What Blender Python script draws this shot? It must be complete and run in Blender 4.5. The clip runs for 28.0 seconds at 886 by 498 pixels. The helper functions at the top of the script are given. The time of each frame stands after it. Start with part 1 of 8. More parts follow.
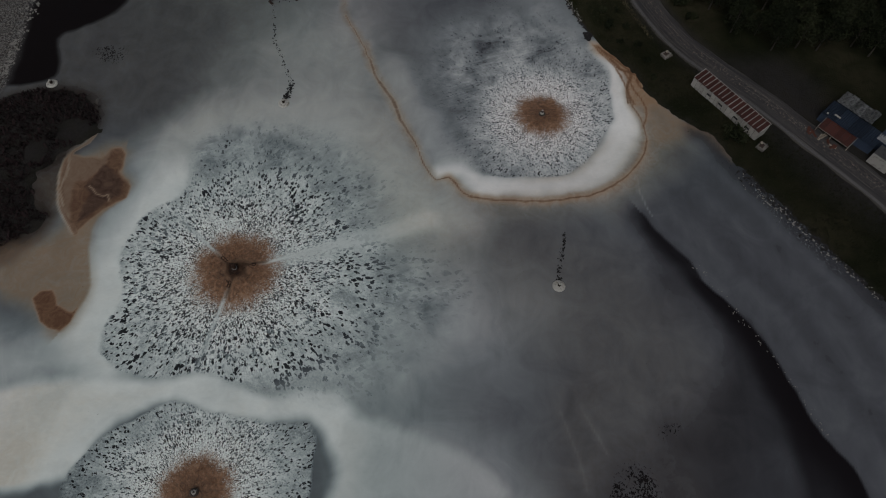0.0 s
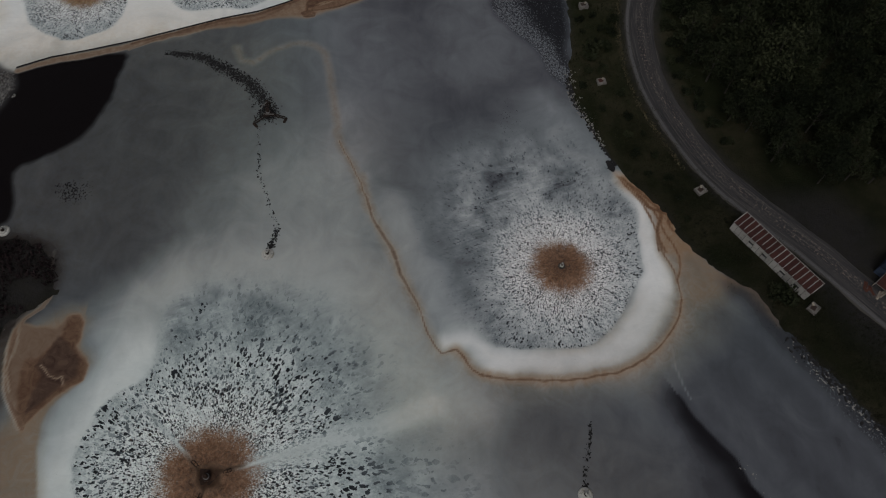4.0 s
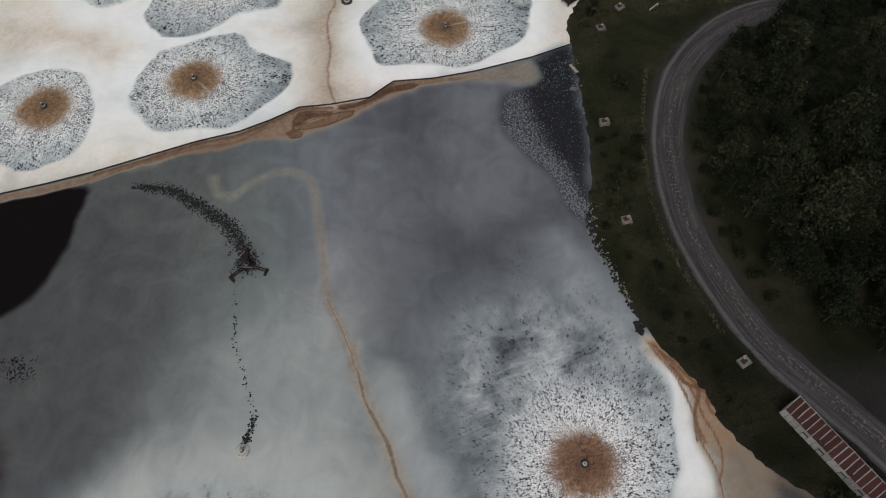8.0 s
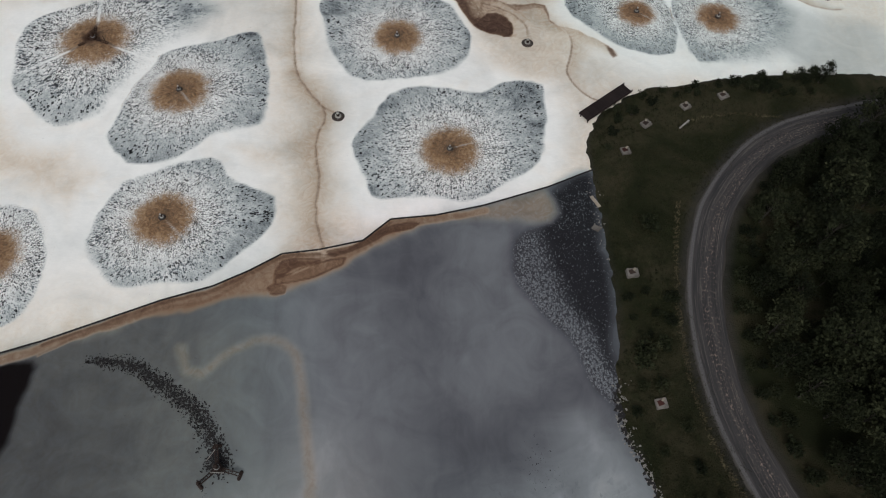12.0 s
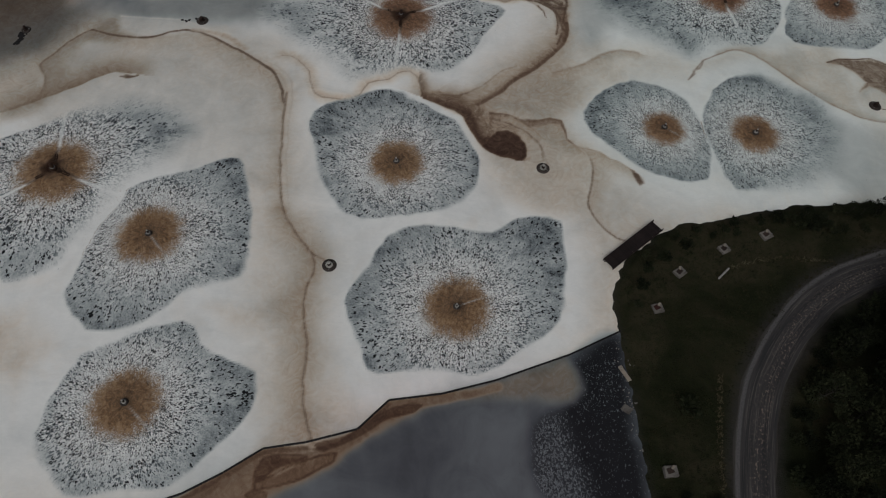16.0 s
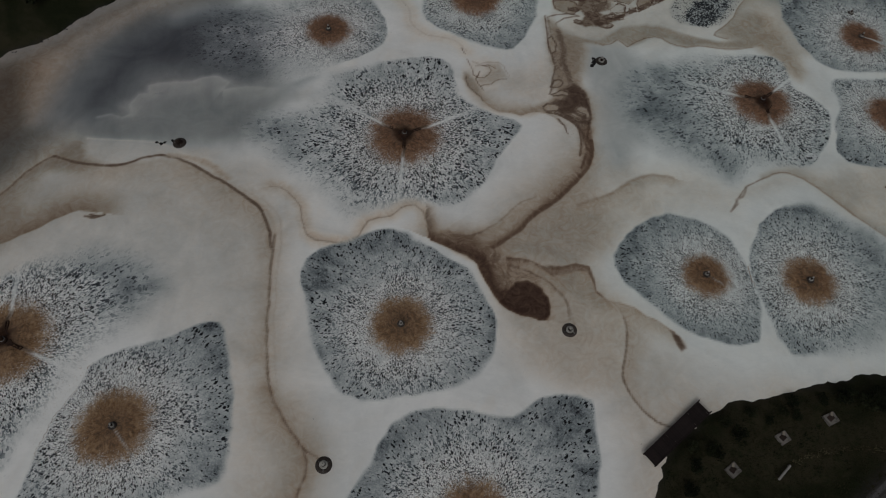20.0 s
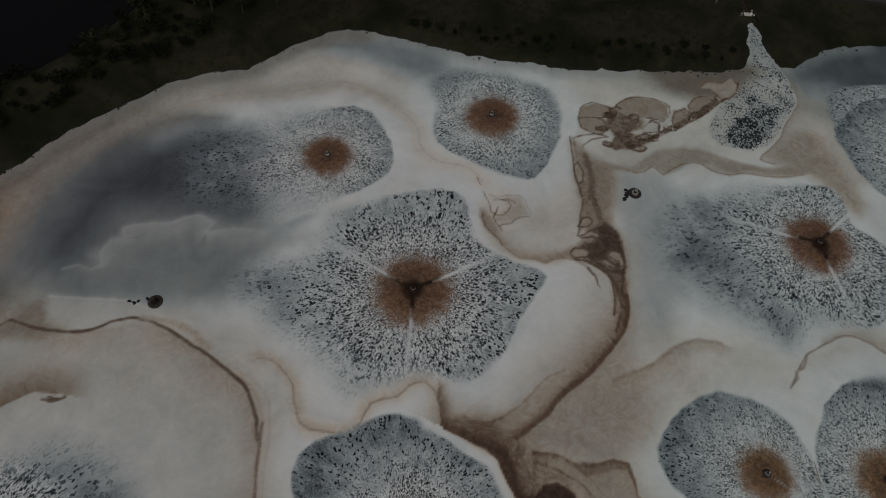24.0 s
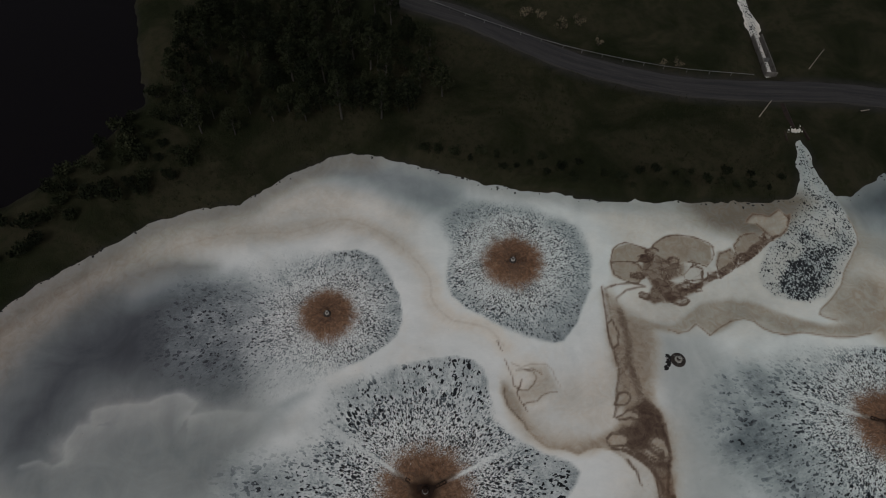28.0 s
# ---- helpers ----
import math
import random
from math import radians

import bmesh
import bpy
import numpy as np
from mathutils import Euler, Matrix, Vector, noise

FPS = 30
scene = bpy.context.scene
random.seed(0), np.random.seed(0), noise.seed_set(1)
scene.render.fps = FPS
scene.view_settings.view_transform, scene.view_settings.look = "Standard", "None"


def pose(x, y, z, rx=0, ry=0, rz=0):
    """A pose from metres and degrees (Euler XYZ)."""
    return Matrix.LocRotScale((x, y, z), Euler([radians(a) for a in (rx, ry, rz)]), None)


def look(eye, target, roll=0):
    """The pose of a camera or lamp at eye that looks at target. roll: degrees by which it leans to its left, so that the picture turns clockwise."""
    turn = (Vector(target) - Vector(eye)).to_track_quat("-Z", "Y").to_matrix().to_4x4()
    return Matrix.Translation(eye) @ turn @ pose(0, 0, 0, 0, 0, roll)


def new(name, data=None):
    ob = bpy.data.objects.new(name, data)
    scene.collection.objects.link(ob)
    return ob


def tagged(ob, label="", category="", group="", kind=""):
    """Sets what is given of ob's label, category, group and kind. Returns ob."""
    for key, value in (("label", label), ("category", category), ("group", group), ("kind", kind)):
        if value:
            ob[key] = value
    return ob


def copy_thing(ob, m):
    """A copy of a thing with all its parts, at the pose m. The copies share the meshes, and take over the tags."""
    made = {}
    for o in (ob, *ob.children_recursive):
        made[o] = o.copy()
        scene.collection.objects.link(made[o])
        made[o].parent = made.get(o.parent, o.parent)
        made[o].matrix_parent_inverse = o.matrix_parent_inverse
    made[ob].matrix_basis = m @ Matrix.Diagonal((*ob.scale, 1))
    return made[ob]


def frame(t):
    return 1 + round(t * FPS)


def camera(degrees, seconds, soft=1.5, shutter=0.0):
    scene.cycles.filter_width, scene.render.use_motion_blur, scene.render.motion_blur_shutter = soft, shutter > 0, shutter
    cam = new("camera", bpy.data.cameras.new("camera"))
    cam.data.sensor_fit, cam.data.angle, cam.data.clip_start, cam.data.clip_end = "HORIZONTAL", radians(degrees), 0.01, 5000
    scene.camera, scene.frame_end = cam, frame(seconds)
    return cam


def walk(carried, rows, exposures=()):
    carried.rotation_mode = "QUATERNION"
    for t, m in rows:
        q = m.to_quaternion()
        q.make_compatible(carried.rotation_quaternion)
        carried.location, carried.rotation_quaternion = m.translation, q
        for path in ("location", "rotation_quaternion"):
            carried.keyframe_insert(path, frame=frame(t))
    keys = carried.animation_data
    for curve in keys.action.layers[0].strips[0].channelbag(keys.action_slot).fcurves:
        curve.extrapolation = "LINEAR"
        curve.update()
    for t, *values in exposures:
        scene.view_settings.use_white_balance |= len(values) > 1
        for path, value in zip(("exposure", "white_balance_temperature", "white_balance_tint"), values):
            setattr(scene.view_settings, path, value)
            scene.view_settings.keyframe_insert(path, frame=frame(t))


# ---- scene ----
cam = camera(68.3, 28.0, 1.1)
PATH = [
    (0, (-2.244, -3.963, 74.825), (-2.178, -2.99, 73.079), 4.1),
    (0.5, (-2.447, -0.902, 74.833), (-2.378, 0.072, 73.087), 4.4),
    (1, (-2.689, 2.196, 74.841), (-2.618, 3.173, 73.097), 4.4),
    (1.5, (-2.961, 5.235, 74.869), (-2.886, 6.214, 73.127), 4.6),
    (2, (-3.13, 8.295, 74.885), (-3.054, 9.276, 73.143), 4.7),
    (2.5, (-3.148, 11.45, 74.852), (-3.072, 12.433, 73.112), 4.7),
    (3, (-3.169, 14.535, 74.88), (-3.094, 15.519, 73.141), 4.6),
    (3.5, (-3.178, 17.617, 74.948), (-3.105, 18.603, 73.21), 4.5),
    (5.5, (-2.666, 30.219, 75.251), (-2.608, 31.201, 73.51), 3.7),
    (6, (-2.592, 33.386, 75.273), (-2.537, 34.368, 73.531), 3.5),
    (6.5, (-2.617, 36.527, 75.302), (-2.562, 37.508, 73.56), 3.5),
    (7, (-2.711, 39.673, 75.313), (-2.655, 40.653, 73.571), 3.5),
    (7.5, (-2.8, 42.82, 75.335), (-2.744, 43.8, 73.593), 3.6),
    (8, (-2.912, 45.897, 75.4), (-2.854, 46.879, 73.658), 3.7),
    (8.5, (-3.02, 48.974, 75.449), (-2.961, 49.956, 73.707), 3.8),
    (9, (-3.079, 52.052, 75.491), (-3.02, 53.035, 73.751), 3.8),
    (9.5, (-3.148, 55.182, 75.51), (-3.089, 56.166, 73.769), 3.8),
    (10, (-3.23, 58.393, 75.489), (-3.17, 59.375, 73.748), 3.9),
    (10.5, (-3.346, 61.631, 75.401), (-3.287, 62.613, 73.66), 3.9),
    (11, (-3.528, 64.768, 75.344), (-3.465, 65.75, 73.602), 4.1),
    (11.5, (-3.734, 67.898, 75.26), (-3.667, 68.88, 73.519), 4.3),
    (12, (-3.89, 70.98, 75.206), (-3.821, 71.964, 73.466), 4.4),
    (12.5, (-3.994, 74.009, 75.208), (-3.924, 74.995, 73.469), 4.5),
    (14.5, (-4.256, 86.307, 75.287), (-4.187, 87.296, 73.55), 4.3),
    (15, (-4.346, 89.388, 75.312), (-4.277, 90.377, 73.575), 4.3),
    (15.5, (-4.448, 92.439, 75.36), (-4.38, 93.428, 73.623), 4.3),
    (16, (-4.528, 95.451, 75.402), (-4.46, 96.442, 73.666), 4.2),
    (16.5, (-4.564, 98.498, 75.411), (-4.498, 99.489, 73.675), 4.0),
    (17, (-4.59, 101.566, 75.37), (-4.526, 102.559, 73.635), 3.9),
    (17.5, (-4.678, 104.697, 75.347), (-4.615, 105.69, 73.612), 3.8),
    (18, (-4.891, 107.837, 75.388), (-4.827, 108.829, 73.653), 3.9),
    (18.5, (-5.126, 111.092, 75.426), (-5.06, 112.083, 73.69), 3.9),
    (19, (-5.377, 114.327, 75.47), (-5.309, 115.317, 73.733), 4.0),
    (19.5, (-5.711, 117.519, 75.496), (-5.64, 118.507, 73.759), 4.2),
    (20, (-6.062, 120.696, 75.501), (-5.988, 121.684, 73.763), 4.3),
    (20.5, (-6.362, 123.819, 75.503), (-6.286, 124.806, 73.766), 4.5),
    (21, (-6.601, 126.931, 75.444), (-6.524, 127.92, 73.708), 4.6),
    (21.5, (-6.76, 129.935, 75.343), (-6.684, 130.929, 73.609), 4.6),
    (23.5, (-7.165, 141.482, 75.121), (-7.098, 142.498, 73.4), 4.1),
    (24, (-7.326, 144.431, 75.121), (-7.26, 145.451, 73.402), 4.0),
    (24.5, (-7.522, 147.436, 75.144), (-7.458, 148.46, 73.427), 3.9),
    (25, (-7.703, 150.427, 75.197), (-7.64, 151.454, 73.482), 3.9),
    (25.5, (-7.837, 153.382, 75.277), (-7.777, 154.413, 73.564), 3.7),
    (26, (-7.925, 156.281, 75.363), (-7.867, 157.317, 73.654), 3.5),
    (26.5, (-7.997, 159.122, 75.458), (-7.943, 160.162, 73.751), 3.3),
    (27, (-8.074, 161.921, 75.544), (-8.023, 162.967, 73.84), 3.2),
    (27.5, (-8.207, 164.678, 75.629), (-8.158, 165.728, 73.928), 3.0),
    (28, (-8.372, 167.457, 75.681), (-8.326, 168.513, 73.983), 2.9),
]
EXPOSURES = [(0, -0.9), (3.5, -0.9), (5.5, -0.6), (8, -0.1), (11, 0.0), (12.5, -0.17), (14.5, -0.59), (17, -1.16), (20, -1.37), (24, -1.41), (28, -1.08)]
walk(cam, [(t, look(eye, target, roll)) for t, eye, target, roll in PATH], EXPOSURES)


# ---------------------------------------------------------------- light
def sky_and_sun():
    w = bpy.data.worlds.new("overcast_sky")
    scene.world = w
    w.use_nodes = True
    nt = w.node_tree
    sky = nt.nodes.new("ShaderNodeTexSky")
    sky.sky_type, sky.sun_disc = "NISHITA", False
    sky.sun_elevation, sky.sun_rotation = radians(52), radians(200)
    sky.air_density, sky.dust_density, sky.ozone_density = 1.0, 4.0, 1.0
    # an overcast layer: the blue of the clear sky is greyed by cloud
    grey = nt.nodes.new("ShaderNodeHueSaturation")
    grey.inputs["Saturation"].default_value = 0.25
    nt.links.new(sky.outputs[0], grey.inputs["Color"])
    bg = nt.nodes["Background"]
    bg.inputs["Strength"].default_value = 0.1
    nt.links.new(grey.outputs[0], bg.inputs["Color"])
    lamp = bpy.data.lights.new("sun", "SUN")
    lamp.energy, lamp.angle, lamp.color = 1.2, radians(25), (1.0, 0.97, 0.92)
    ob = new("sun", lamp)
    az, el = radians(200), radians(52)
    d = Vector((math.sin(az) * math.cos(el), math.cos(az) * math.cos(el), math.sin(el)))
    ob.matrix_world = look(d * 300, (0, 0, 0))


sky_and_sun()


# ---------------------------------------------------------------- materials
class Nodes:
    """A short way to write node trees."""

    def __init__(self, name):
        self.mat = bpy.data.materials.new(name)
        self.mat.use_nodes = True
        self.nt = self.mat.node_tree
        self.bsdf = self.nt.nodes["Principled BSDF"]

    def put(self, socket, value):
        if isinstance(value, bpy.types.NodeSocket):
            self.nt.links.new(value, socket)
        elif isinstance(value, (tuple, list)) and len(value) == 3 and socket.type == "RGBA":
            socket.default_value = (*value, 1)
        else:
            socket.default_value = value

    def math(self, op, a, b=0.0, c=0.0, clamp=False):
        n = self.nt.nodes.new("ShaderNodeMath")
        n.operation, n.use_clamp = op, clamp
        for i, v in enumerate((a, b, c)):
            self.put(n.inputs[i], v)
        return n.outputs[0]

    def vmath(self, op, a, b=(0, 0, 0), scale=1.0):
        n = self.nt.nodes.new("ShaderNodeVectorMath")
        n.operation = op
        self.put(n.inputs[0], a)
        self.put(n.inputs[1], b)
        if op == "SCALE":
            self.put(n.inputs["Scale"], scale)
        return n.outputs["Value"] if op in ("LENGTH", "DOT_PRODUCT") else n.outputs[0]

    def step(self, x, lo, hi, a=0.0, b=1.0):
        n = self.nt.nodes.new("ShaderNodeMapRange")
        n.interpolation_type = "SMOOTHSTEP"
        for k, v in zip(("Value", "From Min", "From Max", "To Min", "To Max"), (x, lo, hi, a, b)):
            self.put(n.inputs[k], v)
        return n.outputs[0]

    def lin(self, x, lo, hi, a=0.0, b=1.0):
        n = self.nt.nodes.new("ShaderNodeMapRange")
        for k, v in zip(("Value", "From Min", "From Max", "To Min", "To Max"), (x, lo, hi, a, b)):
            self.put(n.inputs[k], v)
        return n.outputs[0]

    def mix(self, f, a, b, blend="MIX"):
        n = self.nt.nodes.new("ShaderNodeMix")
        n.data_type, n.blend_type = "RGBA", blend
        self.put(n.inputs[0], f)
        self.put(n.inputs[6], a)
        self.put(n.inputs[7], b)
        return n.outputs[2]

    def noise(self, vec, scale, detail=3.0, rough=0.55, distort=0.0):
        n = self.nt.nodes.new("ShaderNodeTexNoise")
        self.put(n.inputs["Vector"], vec)
        n.inputs["Scale"].default_value = scale
        n.inputs["Detail"].default_value = detail
        n.inputs["Roughness"].default_value = rough
        n.inputs["Distortion"].default_value = distort
        return n.outputs[0]

    def voronoi(self, vec, scale, feature="F1", rand=1.0):
        n = self.nt.nodes.new("ShaderNodeTexVoronoi")
        n.feature = feature
        self.put(n.inputs["Vector"], vec)
        n.inputs["Scale"].default_value = scale
        n.inputs["Randomness"].default_value = rand
        return n.outputs[0]

    def noise_colour(self, vec, scale, detail=2.0):
        n = self.nt.nodes.new("ShaderNodeTexNoise")
        self.put(n.inputs["Vector"], vec)
        n.inputs["Scale"].default_value = scale
        n.inputs["Detail"].default_value = detail
        return n.outputs["Color"]

    def cells(self, vec, scale):
        """Distance to the nearest seed, and that seed's own random number."""
        n = self.nt.nodes.new("ShaderNodeTexVoronoi")
        self.put(n.inputs["Vector"], vec)
        n.inputs["Scale"].default_value = scale
        sp = self.nt.nodes.new("ShaderNodeSeparateColor")
        self.put(sp.inputs[0], n.outputs["Color"])
        return n.outputs["Distance"], sp.outputs[0]

    def attr(self, name, vector=False):
        n = self.nt.nodes.new("ShaderNodeAttribute")
        n.attribute_name = name
        return n.outputs["Vector"] if vector else n.outputs["Fac"]

    def place(self):
        return self.nt.nodes.new("ShaderNodeNewGeometry").outputs["Position"]

    def local(self):
        return self.nt.nodes.new("ShaderNodeTexCoord").outputs["Object"]

    def random(self):
        return self.nt.nodes.new("ShaderNodeObjectInfo").outputs["Random"]

    def island(self):
        return self.nt.nodes.new("ShaderNodeNewGeometry").outputs["Random Per Island"]

    def scaled(self, v, s):
        return self.vmath("MULTIPLY", v, s)

    def ramp(self, x, stops):
        n = self.nt.nodes.new("ShaderNodeValToRGB")
        el = n.color_ramp.elements
        while len(el) < len(stops):
            el.new(0.5)
        for e, (p, c) in zip(el, stops):
            e.position, e.color = p, (*c, 1)
        self.put(n.inputs[0], x)
        return n.outputs[0]

    def bump(self, height, strength, distance):
        n = self.nt.nodes.new("ShaderNodeBump")
        n.inputs["Strength"].default_value = strength
        n.inputs["Distance"].default_value = distance
        self.put(n.inputs["Height"], height)
        self.put(self.bsdf.inputs["Normal"], n.outputs[0])

    def done(self, colour, rough=0.8, metal=0.0, spec=0.5):
        self.put(self.bsdf.inputs["Base Color"], colour)
        self.put(self.bsdf.inputs["Roughness"], rough)
        self.put(self.bsdf.inputs["Metallic"], metal)
        self.put(self.bsdf.inputs["Specular IOR Level"], spec)
        return self.mat


def worn(name, base, dirt, scale=1.5, amount=0.5, rough=0.8, metal=0.0, grain=14.0, bump=0.15, vary=0.25, spec=0.2):
    """Paint, metal, concrete or timber with stains at two sizes and a piece-by-piece change of tone."""
    n = Nodes(name)
    p = n.local()
    big = n.step(n.noise(p, scale, 5), 0.62 - 0.3 * amount, 0.72)
    fine = n.noise(p, grain, 4, 0.65)
    c = n.mix(n.math("MULTIPLY", big, 0.8), base, dirt)
    c = n.mix(n.math("MULTIPLY", fine, 0.5), c, dirt)
    tone = n.lin(n.random(), 0, 1, 1 - vary, 1 + vary)
    c = n.vmath("SCALE", c, scale=tone)
    n.bump(fine, bump, 0.02)
    return n.done(c, n.lin(fine, 0.2, 0.8, max(rough - 0.15, 0.05), min(rough + 0.15, 1)), metal, spec)


def water_material():
    n = Nodes("foamed_water")
    p = n.place()
    foam, tan, brown = n.attr("foam"), n.attr("tan"), n.attr("brown")
    speck, spots, clump = n.attr("speck"), n.attr("spots"), n.attr("clump")
    rad = n.attr("radial", True)
    sep = n.nt.nodes.new("ShaderNodeSeparateXYZ")
    n.put(sep.inputs[0], rad)
    dx, dy, rc = sep.outputs
    r = n.math("MAXIMUM", n.math("SQRT", n.math("ADD", n.math("MULTIPLY", dx, dx), n.math("MULTIPLY", dy, dy))), 0.05)
    # turning coordinates about the aerator, so that flecks stretch outwards and grow with distance
    comb = n.nt.nodes.new("ShaderNodeCombineXYZ")
    n.put(comb.inputs[0], n.math("DIVIDE", dx, r))
    n.put(comb.inputs[1], n.math("DIVIDE", dy, r))
    n.put(comb.inputs[2], n.math("MULTIPLY", n.math("LOGARITHM", r, math.e), 0.62))
    off = n.nt.nodes.new("ShaderNodeCombineXYZ")
    n.put(off.inputs[2], n.math("MULTIPLY", n.attr("seed"), 9.0))
    polar = n.vmath("ADD", comb.outputs[0], off.outputs[0])
    reach = n.math("DIVIDE", r, rc)
    # drifting wisps of the open water
    drift = n.noise(n.scaled(p, (1.0, 0.35, 1.0)), 0.35, 5, 0.6, 0.8)
    wisp = n.noise(n.scaled(p, (1.0, 1.0, 1.0)), 0.16, 4, 0.6, 1.4)
    mid = n.math("MULTIPLY", foam, n.math("SUBTRACT", 1.15, foam), clamp=True)
    f = n.math("MULTIPLY_ADD", n.math("MULTIPLY", n.math("SUBTRACT", drift, 0.5), mid), 0.4, foam)
    f = n.math("MULTIPLY_ADD", n.math("MULTIPLY", n.math("SUBTRACT", wisp, 0.5), mid), 0.75, f, clamp=True)
    broad = n.noise(p, 0.07, 5, 0.6, 1.2)
    f = n.math("SUBTRACT", f, n.math("MULTIPLY", n.math("MULTIPLY", n.step(broad, 0.40, 0.70), 0.11), n.step(foam, 0.6, 0.9)), clamp=True)
    wrinkle = n.noise(n.scaled(p, (0.7, 1.3, 1.0)), 1.1, 6, 0.68, 1.2)
    f = n.math("MULTIPLY_ADD", n.math("MULTIPLY", n.math("SUBTRACT", wrinkle, 0.52), 0.15), n.step(foam, 0.4, 0.9), f, clamp=True)
    # the flecked ring round an aerator: soft grey mist, and black flecks that stretch outwards
    shaken = n.vmath("ADD", polar, n.vmath("SCALE", n.vmath("SUBTRACT", n.noise_colour(polar, 34.0, 3), (0.5, 0.5, 0.5)), scale=0.05))
    soft = n.noise(polar, 7.0, 6, 0.68, 0.3)
    grain = n.math("MULTIPLY_ADD", n.noise(polar, 60.0, 3, 0.75), 0.5, n.math("MULTIPLY", n.noise(p, 4.2, 4, 0.75), 0.5))
    cloud = n.noise(p, 0.30, 6, 0.66, 0.6)
    fade = n.step(reach, 1.2, 4.0)
    haze = n.math("ADD", n.math("MULTIPLY", n.math("SUBTRACT", soft, 0.5), 1.5), n.math("MULTIPLY", n.math("SUBTRACT", cloud, 0.5), 2.2))
    haze = n.math("ADD", haze, n.math("MULTIPLY", n.math("SUBTRACT", grain, 0.5), 2.2))
    level = n.math("ADD", n.lin(fade, 0, 1, 0.92, 0.36), n.math("MULTIPLY", haze, n.lin(fade, 0, 1, 0.42, 0.58)), clamp=True)
    power = n.attr("power")
    gate = n.math("MULTIPLY", n.math("SUBTRACT", cloud, 0.5), 1.9)
    level = n.math("MULTIPLY", level, n.math("SUBTRACT", 1.0, n.math("MULTIPLY", n.math("MULTIPLY", 0.14, fade), n.step(cloud, 0.42, 0.62))), clamp=True)
    level = n.math("ADD", level, n.math("MULTIPLY", n.math("MULTIPLY", n.math("SUBTRACT", power, 0.6), fade), 0.42), clamp=True)
    level = n.math("MULTIPLY_ADD", n.step(reach, 2.2, 1.2), 0.08, level, clamp=True)

    def flecks(scale, few, size, gain):
        d, rnd = n.cells(shaken, scale)
        r0 = n.math("SUBTRACT", n.math("ADD", n.math("ADD", rnd, gate), n.math("MULTIPLY", n.math("SUBTRACT", power, 0.6), gain)), few)
        radius = n.math("MULTIPLY", n.math("MINIMUM", n.math("MAXIMUM", r0, 0.0), 0.46), size)
        return n.step(n.math("SUBTRACT", d, radius), 0.045, -0.045)

    dark1 = n.math("MULTIPLY", flecks(31.0, 0.34, 1.05, 0.3), n.step(reach, 2.9, 2.0))
    dark4 = n.math("MULTIPLY", flecks(43.0, 0.40, 1.05, 0.15), n.step(reach, 1.8, 2.4))
    dark2 = n.math("MULTIPLY", flecks(50.0, 0.21, 1.05, 0.0), n.step(reach, 3.4, 1.5))
    dark3 = n.math("MULTIPLY", flecks(28.0, 0.84, 1.15, 0.7), n.step(reach, 1.5, 2.2))
    dark5 = n.math("MULTIPLY", flecks(88.0, 0.26, 1.15, 0.1), n.step(reach, 2.6, 1.0))
    dark = n.math("MAXIMUM", n.math("MAXIMUM", n.math("MAXIMUM", dark1, dark2), n.math("MULTIPLY", dark5, 0.85)), n.math("MAXIMUM", dark3, dark4))
    thin = 0.965
    # on the lee side the ring is veiled by drifting mist, with wind ripples in it
    mist = n.attr("mist")
    turned = n.nt.nodes.new("ShaderNodeVectorRotate")
    turned.inputs["Angle"].default_value = radians(-22)
    n.put(turned.inputs["Vector"], p)
    ripple = n.noise(n.scaled(turned.outputs[0], (0.45, 2.6, 1.0)), 1.0, 3, 0.6, 0.7)
    billow = n.noise(p, 0.2, 4, 0.55, 0.5)
    veil = n.math("ADD", 0.37, n.math("ADD", n.math("MULTIPLY", n.math("SUBTRACT", billow, 0.5), 1.15), n.math("MULTIPLY", n.math("SUBTRACT", cloud, 0.5), 0.6)))
    veil = n.math("ADD", veil, n.math("MULTIPLY", n.math("SUBTRACT", soft, 0.5), 0.35))
    gust = n.step(n.noise(p, 0.12, 3), 0.42, 0.62, 0.05, 0.5)
    veil = n.math("MULTIPLY_ADD", n.math("SUBTRACT", ripple, 0.5), gust, veil, clamp=True)
    level = n.math("ADD", n.math("MULTIPLY", level, n.math("SUBTRACT", 1.0, mist)), n.math("MULTIPLY", veil, mist), clamp=True)
    dark = n.math("MULTIPLY", dark, n.math("SUBTRACT", 1.0, n.math("MULTIPLY", mist, n.step(cloud, 0.36, 0.60))))
    level = n.math("MULTIPLY", level, n.math("SUBTRACT", 1.0, n.math("MULTIPLY", dark, thin)))
    f = n.math("ADD", n.math("MULTIPLY", f, n.math("SUBTRACT", 1.0, speck)), n.math("MULTIPLY", level, speck), clamp=True)
    # loose dark flecks and pale clots
    fleck = n.noise(n.scaled(p, (1.25, 1.0, 1.0)), 2.9, 3, 0.62, 0.6)
    lump = n.noise(n.scaled(p, (1.5, 1.0, 1.0)), 2.7, 4, 0.72, 0.6)
    patchy = n.math("MULTIPLY", n.math("SUBTRACT", n.noise(p, 0.5, 4, 0.65), 0.5), n.step(spots, 0.25, 0.5, 0.0, 0.55))
    is_spot = n.step(n.math("ADD", n.math("ADD", fleck, patchy), n.math("MULTIPLY", spots, 0.42)), 0.74, 0.79)
    is_lump = n.step(n.math("ADD", lump, n.math("MULTIPLY", clump, 0.4)), 0.735, 0.765)
    f = n.math("MULTIPLY", f, n.math("SUBTRACT", 1.0, n.math("MULTIPLY", is_spot, 0.92)))
